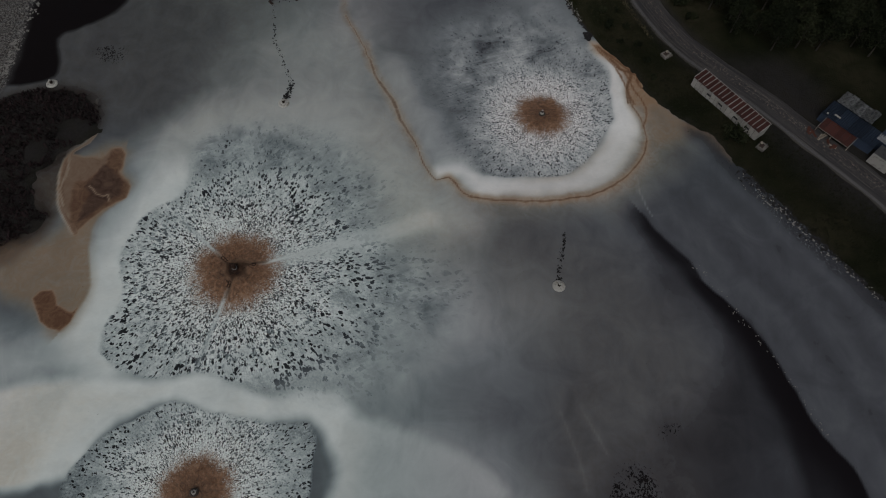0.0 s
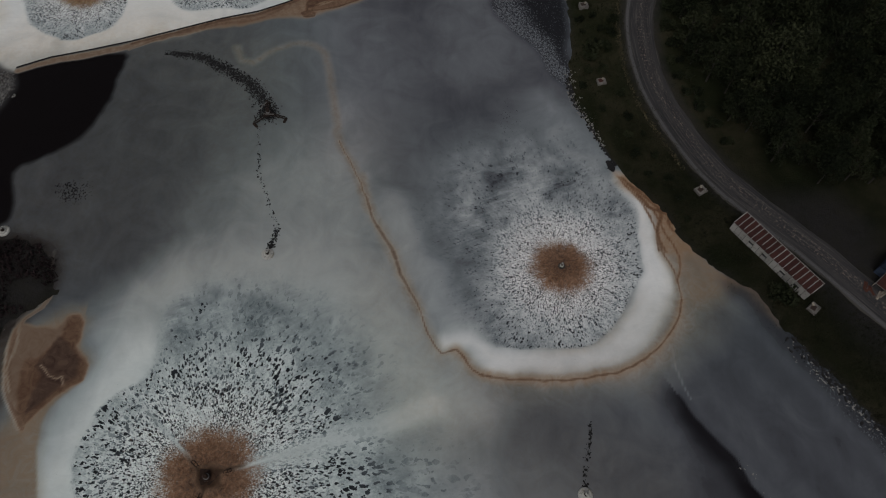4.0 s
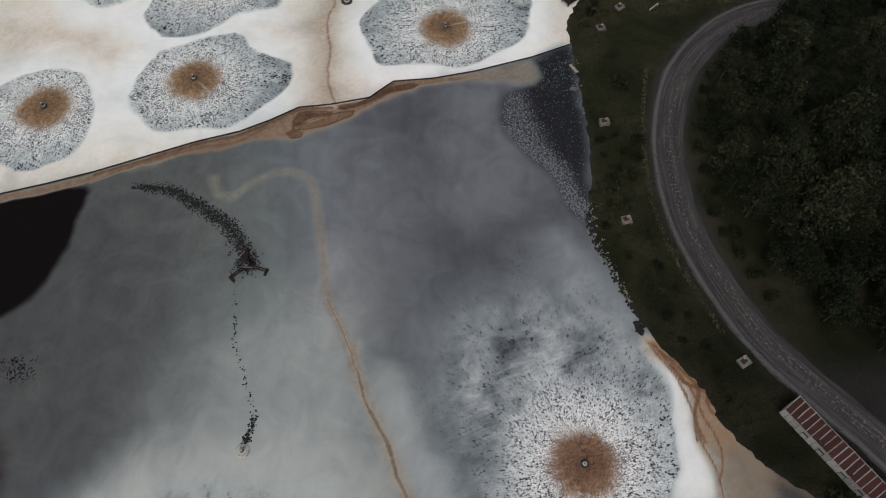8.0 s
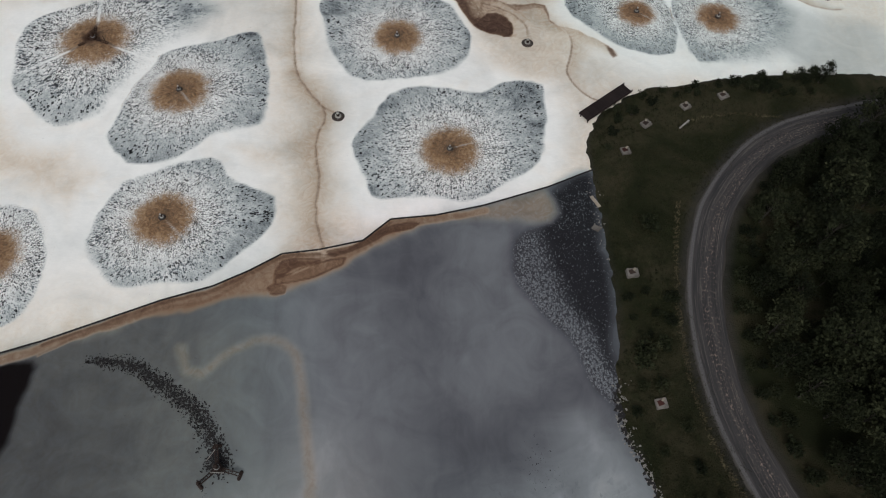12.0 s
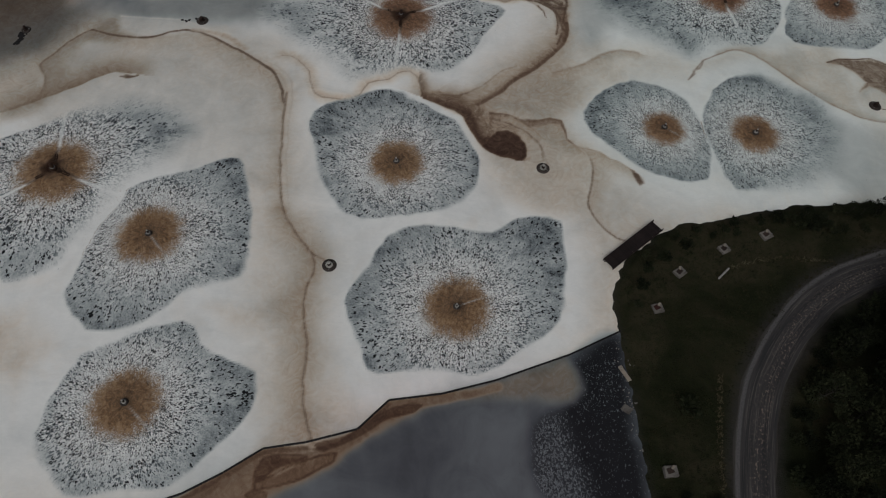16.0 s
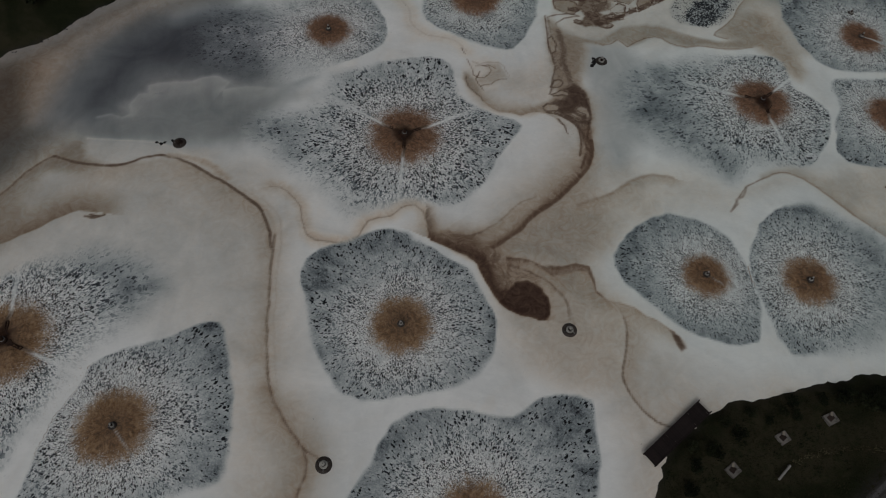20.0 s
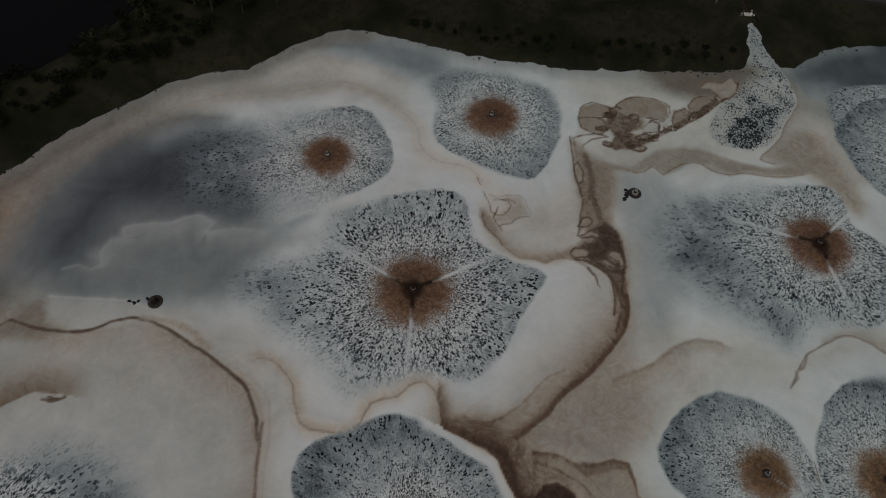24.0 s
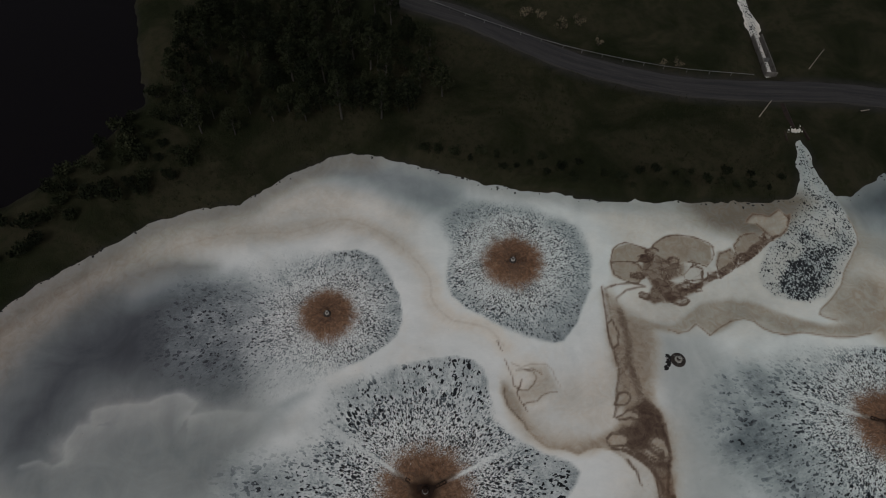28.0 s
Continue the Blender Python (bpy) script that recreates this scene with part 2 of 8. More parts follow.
    f = n.math("MAXIMUM", f, n.math("MULTIPLY", is_lump, n.lin(n.noise(p, 5.0, 2), 0.3, 0.7, 0.10, 0.30)))
    col = n.ramp(f, [(0.0, (0.007, 0.006, 0.007)), (0.12, (0.070, 0.078, 0.088)), (0.3, (0.182, 0.210, 0.220)),
                     (0.6, (0.44, 0.475, 0.475)), (1.0, (0.825, 0.835, 0.81))])
    # tan and brown scum
    streak = n.noise(n.scaled(p, (1.0, 1.0, 1.0)), 0.55, 4, 0.6, 2.2)
    stain = n.math("MULTIPLY", n.step(n.noise(p, 0.11, 5, 0.6, 1.5), 0.45, 0.75), n.math("MULTIPLY", 0.16, n.math("SUBTRACT", 1.0, speck)))
    tan = n.math("MAXIMUM", tan, n.math("MULTIPLY", stain, n.step(foam, 0.6, 0.95)))
    tn = n.math("MULTIPLY", tan, n.lin(streak, 0.3, 0.7, 0.65, 1.15), clamp=True)
    hue = n.attr("hue")
    col = n.mix(1.0, col, n.mix(n.lin(hue, -1.0, 1.0), (0.90, 1.02, 1.015), (1.10, 0.99, 1.04)), "MULTIPLY")
    col = n.mix(1.0, col, n.ramp(tn, [(0.0, (1.0, 1.0, 1.0)), (0.30, (0.985, 0.925, 0.87)), (0.62, (0.90, 0.785, 0.68)), (1.0, (0.75, 0.575, 0.445))]), "MULTIPLY")
    # the thrown-up brown core, which frays into fine brown grit
    grit = n.noise(p, 6.5, 3, 0.75)
    ragged = n.math("ADD", reach, n.math("MULTIPLY", n.math("SUBTRACT", n.noise(polar, 3.0, 5, 0.7), 0.5), 0.8))
    dense = n.lin(ragged, 1.36, 0.42, 0.0, 1.95)
    fray = n.math("ADD", n.math("MULTIPLY", n.noise(polar, 42.0, 2, 0.6), 0.55), n.math("MULTIPLY", n.noise(p, 5.5, 2, 0.7), 0.45))
    fray = n.math("MULTIPLY_ADD", n.math("SUBTRACT", fray, 0.5), 3.4, 0.5, clamp=True)
    core = n.step(n.math("SUBTRACT", dense, fray), -0.40, 0.62)
    core = n.math("MULTIPLY", n.math("MULTIPLY", core, n.attr("core")), 0.96)
    swirl = n.noise(n.vmath("ADD", polar, n.scaled(p, (0.15, 0.15, 0))), 9.0, 5, 0.7)
    boil = n.noise(p, 0.9, 4, 0.6, 2.2)
    deep = n.math("ADD", n.math("ADD", n.math("MULTIPLY", swirl, 0.6), n.math("MULTIPLY", boil, 0.8)), n.lin(reach, 0.0, 1.1, -0.36, -0.07))
    corecol = n.ramp(deep, [(0.26, (0.052, 0.026, 0.014)), (0.5, (0.150, 0.077, 0.042)), (0.75, (0.275, 0.160, 0.096))])
    corecol = n.mix(n.math("MULTIPLY", n.step(grit, 0.5, 0.75), n.step(reach, 0.6, 1.3, 0.06, 0.55)), corecol, (0.28, 0.155, 0.08))
    corecol = n.mix(n.math("MULTIPLY", n.step(grit, 0.45, 0.25), n.step(reach, 0.6, 1.3, 0.06, 0.55)), corecol, (0.085, 0.036, 0.016))
    # the aerators north of the curtain throw up a yellower froth
    ysep = n.nt.nodes.new("ShaderNodeSeparateXYZ")
    n.put(ysep.inputs[0], p)
    corecol = n.mix(n.math("MULTIPLY", n.step(ysep.outputs[1], 188.0, 150.0), n.step(ysep.outputs[1], 80.0, 100.0)), corecol, n.mix(1.0, corecol, (1.22, 1.38, 1.30), "MULTIPLY"))
    col = n.mix(core, col, corecol)
    bn = n.math("MULTIPLY", brown, n.lin(streak, 0.3, 0.7, 0.8, 1.15), clamp=True)
    # thin marbled lines where scum is folded together
    folds = n.math("MULTIPLY", n.noise(p, 0.28, 4, 0.6, 1.6), 3.2)
    crease = n.step(n.math("ABSOLUTE", n.math("SUBTRACT", n.math("FRACT", folds), 0.5)), 0.07, 0.0)
    wave = n.math("ADD", n.math("MULTIPLY", n.math("SINE", n.math("MULTIPLY", folds, math.tau)), 0.08), n.math("MULTIPLY", crease, 0.17))
    marble = n.attr("marble")
    swept = n.vmath("ADD", p, n.vmath("SCALE", n.vmath("SUBTRACT", n.noise_colour(p, 0.42, 3), (0.5, 0.5, 0.5)), scale=5.0))
    seam = n.step(n.voronoi(swept, 0.42, "DISTANCE_TO_EDGE"), 0.06, 0.0)
    _, lot = n.cells(swept, 0.42)
    wave = n.math("ADD", wave, n.math("ADD", n.math("MULTIPLY", seam, 0.15), n.math("MULTIPLY", n.math("SUBTRACT", lot, 0.55), 0.18)))
    bn = n.math("MULTIPLY_ADD", n.math("MULTIPLY", wave, marble), n.step(bn, 0.08, 0.30), bn, clamp=True)
    scum = n.ramp(bn, [(0.1, (0.45, 0.362, 0.272)), (0.4, (0.195, 0.146, 0.110)), (0.7, (0.095, 0.063, 0.047)), (1.0, (0.045, 0.026, 0.021))])
    scum = n.mix(n.math("MULTIPLY", n.step(n.noise(p, 4.0, 4, 0.7), 0.5, 0.75), n.lin(bn, 0.4, 0.9, 0.10, 0.0)), scum, (0.27, 0.195, 0.14))
    rust = n.attr("rust")
    scum = n.mix(rust, scum, n.mix(1.0, scum, (1.12, 0.80, 0.56), "MULTIPLY"))
    col = n.mix(n.math("MULTIPLY", rust, 0.7), col, n.mix(1.0, col, (0.95, 0.82, 0.70), "MULTIPLY"))
    scum = n.mix(core, scum, n.mix(1.0, scum, (0.32, 0.28, 0.26), "MULTIPLY"))
    col = n.mix(n.step(bn, 0.0, 0.55), col, scum)
    rough = n.math("ADD", n.lin(f, 0.0, 0.5, 0.16, 0.75), n.math("MULTIPLY", core, 0.3), clamp=True)
    relief = n.math("ADD", n.math("MULTIPLY", n.noise(p, 2.2, 5, 0.7), 0.6), n.math("MULTIPLY", grit, 0.4))
    n.bump(n.math("ADD", relief, f), 0.16, 0.12)
    return n.done(col, rough, 0.0, n.lin(f, 0.0, 0.25, 0.04, 0.14))


def ground_material():
    n = Nodes("rough_grass")
    p = n.place()
    big = n.noise(p, 0.09, 5, 0.6, 0.6)
    mid = n.noise(p, 0.8, 5, 0.65)
    fine = n.noise(p, 7.0, 4, 0.7)
    c = n.mix(n.step(big, 0.38, 0.62), (0.012, 0.015, 0.007), (0.036, 0.033, 0.020))
    c = n.mix(n.math("MULTIPLY", n.step(mid, 0.45, 0.7), 0.8), c, (0.018, 0.021, 0.010))
    c = n.mix(n.math("MULTIPLY", n.step(fine, 0.5, 0.8), 0.6), c, (0.038, 0.037, 0.022))
    dirt = n.attr("dirt")
    gravel = n.mix(n.noise(p, 3.0, 5, 0.7), (0.020, 0.019, 0.019), (0.056, 0.052, 0.052))
    c = n.mix(n.math("MULTIPLY", dirt, n.lin(mid, 0.3, 0.6, 0.6, 1.0), clamp=True), c, gravel)
    # ground tone rises northward, from 0.66 to 1.08 of its colour
    c = n.vmath("SCALE", c, scale=n.lin(n.attr("northern"), 0, 1, 0.66, 1.08))
    n.bump(n.math("ADD", mid, fine), 0.8, 0.25)
    return n.done(c, 0.95, 0.0, 0.05)


def road_material(name, gravel):
    """Grey asphalt drawn out in lanes, with pinkish gravel trodden along its crown and east lane."""
    n = Nodes(name)
    p = n.place()
    u, v = n.attr("across"), n.attr("along")

    def lane(across, length, scale, detail=5, rough=0.7):
        c = n.nt.nodes.new("ShaderNodeCombineXYZ")
        n.put(c.inputs[0], n.math("MULTIPLY", u, across))
        n.put(c.inputs[1], n.math("MULTIPLY", v, length))
        return n.noise(c.outputs[0], scale, detail, rough)

    broad, thin_lanes = lane(1.0, 0.02, 3.2), lane(3.2, 0.03, 4.0)
    fine = n.noise(p, 5.0, 4, 0.7)
    c = n.mix(n.step(broad, 0.36, 0.64), (0.013, 0.013, 0.015), (0.034, 0.032, 0.033))
    c = n.mix(n.math("MULTIPLY", n.step(thin_lanes, 0.50, 0.68), 0.25 + 0.45 * gravel), c, (0.105, 0.092, 0.086))
    c = n.mix(n.math("MULTIPLY", n.step(thin_lanes, 0.45, 0.30), 0.5), c, (0.018, 0.018, 0.020))
    side = n.math("ABSOLUTE", u)
    west = n.math("MULTIPLY", n.step(u, -0.66, -0.74), n.step(u, -0.98, -0.86))
    c = n.mix(n.math("MULTIPLY", west, n.lin(fine, 0.3, 0.6, 0.25 * gravel, 0.85 * gravel)), c, (0.095, 0.092, 0.095))
    # gravel, in broken rows
    chips = n.step(lane(5.5, 1.5, 1.6, 4, 0.7), 0.54, 0.60)
    chips = n.math("MULTIPLY", chips, n.step(n.math("ABSOLUTE", n.math("SUBTRACT", u, 0.18)), 0.62, 0.1))
    sheet_of = n.step(lane(2.2, 0.04, 2.0), 0.36, 0.62)
    c = n.mix(n.math("MULTIPLY", chips, n.lin(sheet_of, 0, 1, 0.15 * gravel, 0.9 * gravel)), c, (0.19, 0.145, 0.125))
    c = n.mix(n.math("MULTIPLY", n.step(side, 0.84, 1.0), 0.75), c, (0.030, 0.027, 0.020))
    n.bump(fine, 0.4, 0.03)
    return n.done(c, 0.85)


def leaf_material(name, a, b, scale=0.6):
    n = Nodes(name)
    t = n.math("MULTIPLY_ADD", n.random(), 0.6, n.math("MULTIPLY", n.island(), 0.4))
    c = n.mix(t, a, b)
    c = n.mix(n.step(n.noise(n.place(), scale, 3), 0.4, 0.7), c, tuple(0.7 * x for x in a))
    return n.done(c, 0.8, 0.0, 0.08)


WATER = water_material()
GROUND = ground_material()
ROAD = road_material("worn_gravelled_asphalt", 1.0)
ROAD_DARK = road_material("dark_asphalt", 0.12)
LEAF = leaf_material("dull_green_leaves", (0.012, 0.016, 0.008), (0.036, 0.040, 0.021))
LEAF_DARK = leaf_material("dark_green_leaves", (0.008, 0.011, 0.006), (0.020, 0.024, 0.012))
DRY = leaf_material("dry_brush", (0.09, 0.075, 0.05), (0.20, 0.17, 0.12))
BARK = worn("grey_bark", (0.045, 0.040, 0.034), (0.02, 0.018, 0.016), 3, 0.5)
BIRCH = worn("white_bark", (0.075, 0.070, 0.062), (0.04, 0.036, 0.032), 4, 0.3)
CONCRETE = worn("weathered_concrete", (0.17, 0.16, 0.15), (0.06, 0.053, 0.046), 1.2, 0.5)
RUST = worn("rusted_roof_sheet", (0.050, 0.016, 0.013), (0.024, 0.011, 0.010), 1.0, 0.5, 0.75)
WHITE_PAINT = worn("weathered_white_paint", (0.29, 0.285, 0.275), (0.11, 0.10, 0.09), 1.6, 0.35)
DARK_STEEL = worn("scum_stained_steel", (0.040, 0.026, 0.021), (0.012, 0.010, 0.010), 2.0, 0.5, 0.6, 0.2)
BLACK = worn("black_rubber_sheet", (0.011, 0.011, 0.013), (0.022, 0.019, 0.018), 2.0, 0.4, 0.6)
BROWN_DECK = worn("dark_brown_planks", (0.018, 0.012, 0.012), (0.009, 0.007, 0.007), 2.0, 0.5)
FLOAT_GREY = worn("stained_white_float", (0.44, 0.44, 0.42), (0.16, 0.14, 0.11), 2.2, 0.3, 0.5)
FLOAT_DARK = worn("soiled_dark_float", (0.055, 0.045, 0.040), (0.020, 0.016, 0.014), 2.2, 0.5, 0.5)
BLUE_SHEET = worn("faded_blue_sheet", (0.030, 0.046, 0.078), (0.020, 0.023, 0.032), 0.8, 0.4, 0.6)
SILVER = worn("crumpled_bright_sheet", (0.34, 0.35, 0.36), (0.025, 0.025, 0.028), 2.6, 0.7, 0.4, 0.5)
GALV = worn("galvanised_steel", (0.20, 0.205, 0.21), (0.09, 0.085, 0.08), 2.0, 0.4, 0.45, 0.6)
# near-black colour that stands in for the shade inside the shed
OPENING_SHADE = worn("opening_shade", (0.015, 0.015, 0.017), (0.006, 0.006, 0.006), 2, 0.3, 0.4)
RED_PAINT = worn("rusty_red_scrap", (0.085, 0.030, 0.020), (0.05, 0.025, 0.02), 2, 0.5)
STAINED = worn("brown_stained_steel", (0.034, 0.018, 0.012), (0.014, 0.008, 0.006), 2.0, 0.5, 0.8)
TIMBER = worn("bleached_timber", (0.28, 0.25, 0.21), (0.18, 0.15, 0.12), 2, 0.4)


# ---------------------------------------------------------------- the plan, in metres
EAST_SHORE = [(58.1, 29.7), (54.7, 35.2), (51.4, 39.8), (49.0, 43.9), (45.7, 48.6), (42.6, 53.0), (40.6, 57.7), (38.7, 58.9), (36.4, 60.3), (33.5, 63.6), (31.7, 66.4), (30.5, 69.9), (28.2, 73.5), (25.4, 76.6), (22.9, 81.9), (21.5, 86.0), (19.8, 90.8), (19.6, 94.4), (20.8, 99.2), (21.1, 105.2), (21.1, 112.8), (20.9, 119.7), (20.5, 126.8), (20.5, 132.3), (22.4, 136.4), (25.5, 139.5), (28.0, 141.1), (31.0, 143.0), (33.7, 143.1), (40.2, 144.5), (46.1, 145.9), (52.7, 146.5), (59.9, 147.1)]
NORTH_SHORE = [(66.9, 230.4), (60.1, 228.9), (56.7, 227.0), (53.9, 224.8), (51.2, 223.9), (50.5, 226.8), (49.8, 229.9), (49.6, 233.4), (49.0, 235.4), (47.9, 235.0), (47.5, 231.7), (46.8, 228.6), (45.7, 224.9), (44.3, 223.6), (40.3, 223.4), (31.3, 223.2), (25.2, 223.3), (18.6, 222.9), (14.2, 223.2), (10.8, 224.2), (5.4, 224.4), (-0.8, 226.0), (-7.0, 228.0), (-12.5, 229.7), (-18.0, 230.9), (-21.6, 231.0), (-26.7, 228.2), (-31.5, 224.6), (-35.4, 221.6), (-42.8, 220.0), (-48.0, 217.0), (-52.8, 213.1), (-57.4, 209.3), (-61.6, 205.4), (-64.8, 201.2), (-72.0, 196.0)]
CURTAIN = [(20.7, 127.0), (13.9, 123.8), (4.7, 120.5), (-1.8, 118.8), (-8.0, 118.0), (-11.5, 114.6), (-17.2, 113.1), (-21.9, 112.4), (-25.9, 109.8), (-30.0, 107.6), (-36.1, 105.5), (-42.6, 102.7), (-48.9, 100.0), (-55.0, 97.8), (-60.3, 96.1), (-64.7, 93.8), (-64.7, 92.0), (-66.2, 88.9), (-64.4, 80.2), (-64.6, 75.1), (-64.0, 70.3), (-64.0, 64.5), (-65.4, 59.1)]
CELL_A0 = [(-26.2, 7.4), (-40.6, 7.9), (-39.1, 11.5), (-37.2, 13.6), (-33.9, 15.8), (-30.5, 17.8), (-26.4, 16.2), (-19.2, 14.9), (-14.8, 15.2), (-13.8, 11.5), (-14.3, 6.6), (-16.5, 2.2), (-25.0, 0.7), (-33.9, 2.3), (-39.1, 4.5)]
CELL_A1 = [(-25.8, 34.2), (-40.9, 37.1), (-39.2, 42.3), (-34.4, 46.9), (-34.5, 53.7), (-29.2, 58.5), (-17.7, 57.2), (-7.6, 51.4), (-4.3, 41.1), (1.7, 35.2), (4.6, 31.2), (-1.2, 25.0), (-5.9, 19.3), (-10.4, 17.9), (-20.2, 18.2), (-25.0, 20.0), (-27.9, 21.2), (-32.9, 20.2), (-39.1, 21.9), (-41.0, 25.4), (-39.8, 30.7)]
CELL_A2 = [(15.4, 60.8), (24.4, 75.9), (26.1, 71.0), (26.5, 63.9), (26.4, 60.0), (23.8, 56.2), (21.6, 52.5), (17.3, 49.9), (11.6, 49.3), (6.0, 49.7), (3.2, 52.1), (1.2, 55.6), (-0.4, 62.0), (-2.6, 70.0), (1.5, 78.9), (10.0, 83.2), (19.4, 82.2)]
CELL_B1 = [(-59.0, 111.4), (-66.5, 115.5), (-62.5, 118.8), (-56.5, 118.4), (-52.1, 112.6), (-51.5, 105.8), (-54.3, 101.7), (-58.4, 99.6), (-61.5, 100.0), (-65.5, 102.8), (-68.7, 109.9)]
CELL_B2 = [(-38.3, 117.5), (-47.4, 112.6), (-46.5, 119.1), (-43.1, 124.7), (-33.6, 127.6), (-31.1, 124.6), (-24.2, 121.3), (-24.1, 116.9), (-27.0, 112.7), (-30.2, 109.0), (-36.5, 107.6), (-42.7, 107.5), (-45.0, 109.6)]
CELL_B3 = [(0.1, 130.0), (-14.1, 130.5), (-11.8, 136.2), (-9.8, 139.8), (-2.7, 142.5), (5.3, 141.6), (9.0, 143.4), (14.5, 142.9), (14.0, 133.7), (13.0, 128.7), (9.0, 124.9), (2.3, 121.6), (-4.2, 121.2), (-9.0, 121.2), (-11.2, 123.7)]
CELL_C1 = [(-40.4, 140.1), (-48.9, 131.2), (-48.0, 138.4), (-45.4, 144.9), (-44.0, 148.0), (-37.9, 150.8), (-30.6, 152.8), (-28.1, 146.2), (-27.0, 137.9), (-27.5, 134.1), (-33.0, 132.5), (-38.1, 127.8), (-45.0, 127.0), (-47.1, 128.8)]
CELL_C2 = [(-55.5, 150.2), (-58.8, 158.8), (-52.8, 162.5), (-47.6, 163.9), (-40.0, 161.9), (-36.5, 157.9), (-39.2, 154.0), (-45.6, 148.8), (-48.1, 144.0), (-50.3, 139.1), (-52.4, 134.5), (-55.3, 133.0), (-59.7, 134.4), (-65.5, 141.2), (-67.3, 152.4), (-62.9, 157.2)]
CELL_D1 = [(-8.2, 152.7), (-21.4, 160.4), (-19.2, 163.5), (-9.4, 166.3), (-5.2, 164.0), (-0.2, 161.0), (2.1, 157.0), (3.8, 153.2), (1.9, 146.8), (-3.5, 144.5), (-12.3, 143.1), (-17.0, 146.4), (-19.2, 149.9), (-20.5, 155.5)]
CELL_E1 = [(31.9, 160.0), (19.9, 162.6), (23.4, 167.1), (28.6, 169.7), (35.2, 167.2), (37.3, 162.6), (38.2, 156.0), (36.9, 150.7), (34.4, 150.2), (27.5, 152.4), (21.7, 157.6)]
CELL_E2 = [(45.7, 159.3), (38.8, 164.6), (44.2, 170.7), (49.5, 171.7), (55.9, 168.6), (58.9, 165.9), (58.7, 158.1), (53.6, 150.5), (48.1, 149.2), (40.8, 149.1), (39.2, 153.0), (38.0, 158.6)]
CELL_G1 = [(-8.3, 182.7), (-31.3, 182.6), (-30.5, 186.0), (-22.4, 188.2), (-19.4, 194.9), (-12.8, 197.3), (-4.4, 199.1), (-0.6, 195.4), (0.4, 191.2), (3.5, 188.0), (9.1, 184.6), (5.1, 178.9), (2.1, 173.3), (-1.9, 170.7), (-8.1, 171.5), (-11.6, 169.9), (-15.9, 168.6), (-18.1, 172.1), (-23.7, 175.6), (-28.1, 179.0)]
CELL_G2 = [(47.1, 190.6), (24.1, 189.2), (26.2, 197.5), (35.8, 199.7), (51.9, 200.0), (53.0, 193.7), (57.2, 189.2), (55.2, 182.5), (51.5, 178.7), (43.6, 178.0), (39.5, 174.9), (32.7, 178.7), (25.9, 183.7)]
CELL_G3 = [(68.0, 205.4), (56.0, 211.9), (63.8, 218.1), (81.4, 220.5), (80.7, 207.6), (75.7, 199.5), (63.6, 197.8), (58.6, 200.1), (56.5, 206.5)]
CELL_G4 = [(67.2, 188.4), (59.9, 195.2), (63.2, 196.5), (77.2, 195.8), (77.7, 187.6), (70.6, 178.7), (57.7, 179.4), (57.2, 184.7), (59.0, 190.4)]
CELL_H2 = [(3.1, 212.7), (-5.8, 214.1), (-6.6, 218.7), (-2.6, 222.6), (4.6, 222.4), (9.3, 220.6), (12.4, 219.2), (14.0, 215.6), (13.6, 209.4), (10.8, 203.6), (9.1, 201.2), (3.4, 201.3), (-1.5, 204.9), (-5.1, 207.3)]
CELL_H3 = [(68.0, 211.1), (57.2, 218.4), (65.4, 221.7), (81.9, 220.6), (79.1, 208.4), (64.2, 199.1), (58.4, 201.8), (56.8, 207.6)]
LOOP_LINE = [(-15.5, 84.9), (-14.0, 80.2), (-11.3, 74.6), (-10.5, 70.9), (-8.1, 65.7), (-6.3, 61.3), (-5.2, 58.6), (-3.3, 54.5), (-1.9, 50.5), (-0.6, 48.6), (2.0, 49.4), (3.1, 47.2), (5.4, 45.9), (9.8, 45.8), (14.5, 45.3), (18.5, 45.9), (22.6, 47.3), (26.3, 50.6), (29.2, 54.3), (30.6, 58.0), (29.6, 61.2), (28.7, 64.0), (30.1, 65.8), (29.0, 69.3), (27.2, 72.8), (26.0, 75.3)]
ORANGE_DRIFT = [(-4.7, 57.9), (-6.1, 62.7), (-8.2, 65.9), (-10.0, 69.3), (-12.4, 75.7), (-14.9, 81.0), (-16.4, 88.3), (-17.6, 94.5), (-19.2, 99.2), (-22.9, 100.5), (-26.6, 99.0), (-29.3, 96.1), (-31.2, 96.5), (-32.5, 99.3)]
PALE_LINE = [(29.7, 52.2), (28.2, 49.7), (28.2, 46.8), (29.2, 43.1), (31.0, 39.9), (34.0, 35.6), (36.3, 31.9), (38.8, 26.8), (42.7, 19.5), (45.0, 13.4), (47.7, 7.1), (50.0, 0.8)]
RING_WHITE = [(25.3, 75.9), (28.0, 68.6), (29.0, 62.9), (29.4, 57.4), (26.4, 51.1), (21.9, 47.6), (14.5, 46.0), (5.8, 46.3), (2.8, 49.6), (-0.4, 49.4), (-0.0, 50.4), (2.0, 51.8), (3.2, 52.1), (6.0, 49.7), (11.6, 49.3), (17.3, 49.9), (21.6, 52.5), (26.4, 60.0), (26.1, 71.0)]
SIDE_CHANNEL = [(29.7, 52.2), (35.5, 55.4), (42.2, 51.5), (49.1, 43.0), (54.7, 35.1), (60.1, 28.6), (56.3, 0.7), (50.0, 0.8), (45.0, 13.4), (38.8, 26.8), (34.0, 35.6), (29.2, 43.1)]
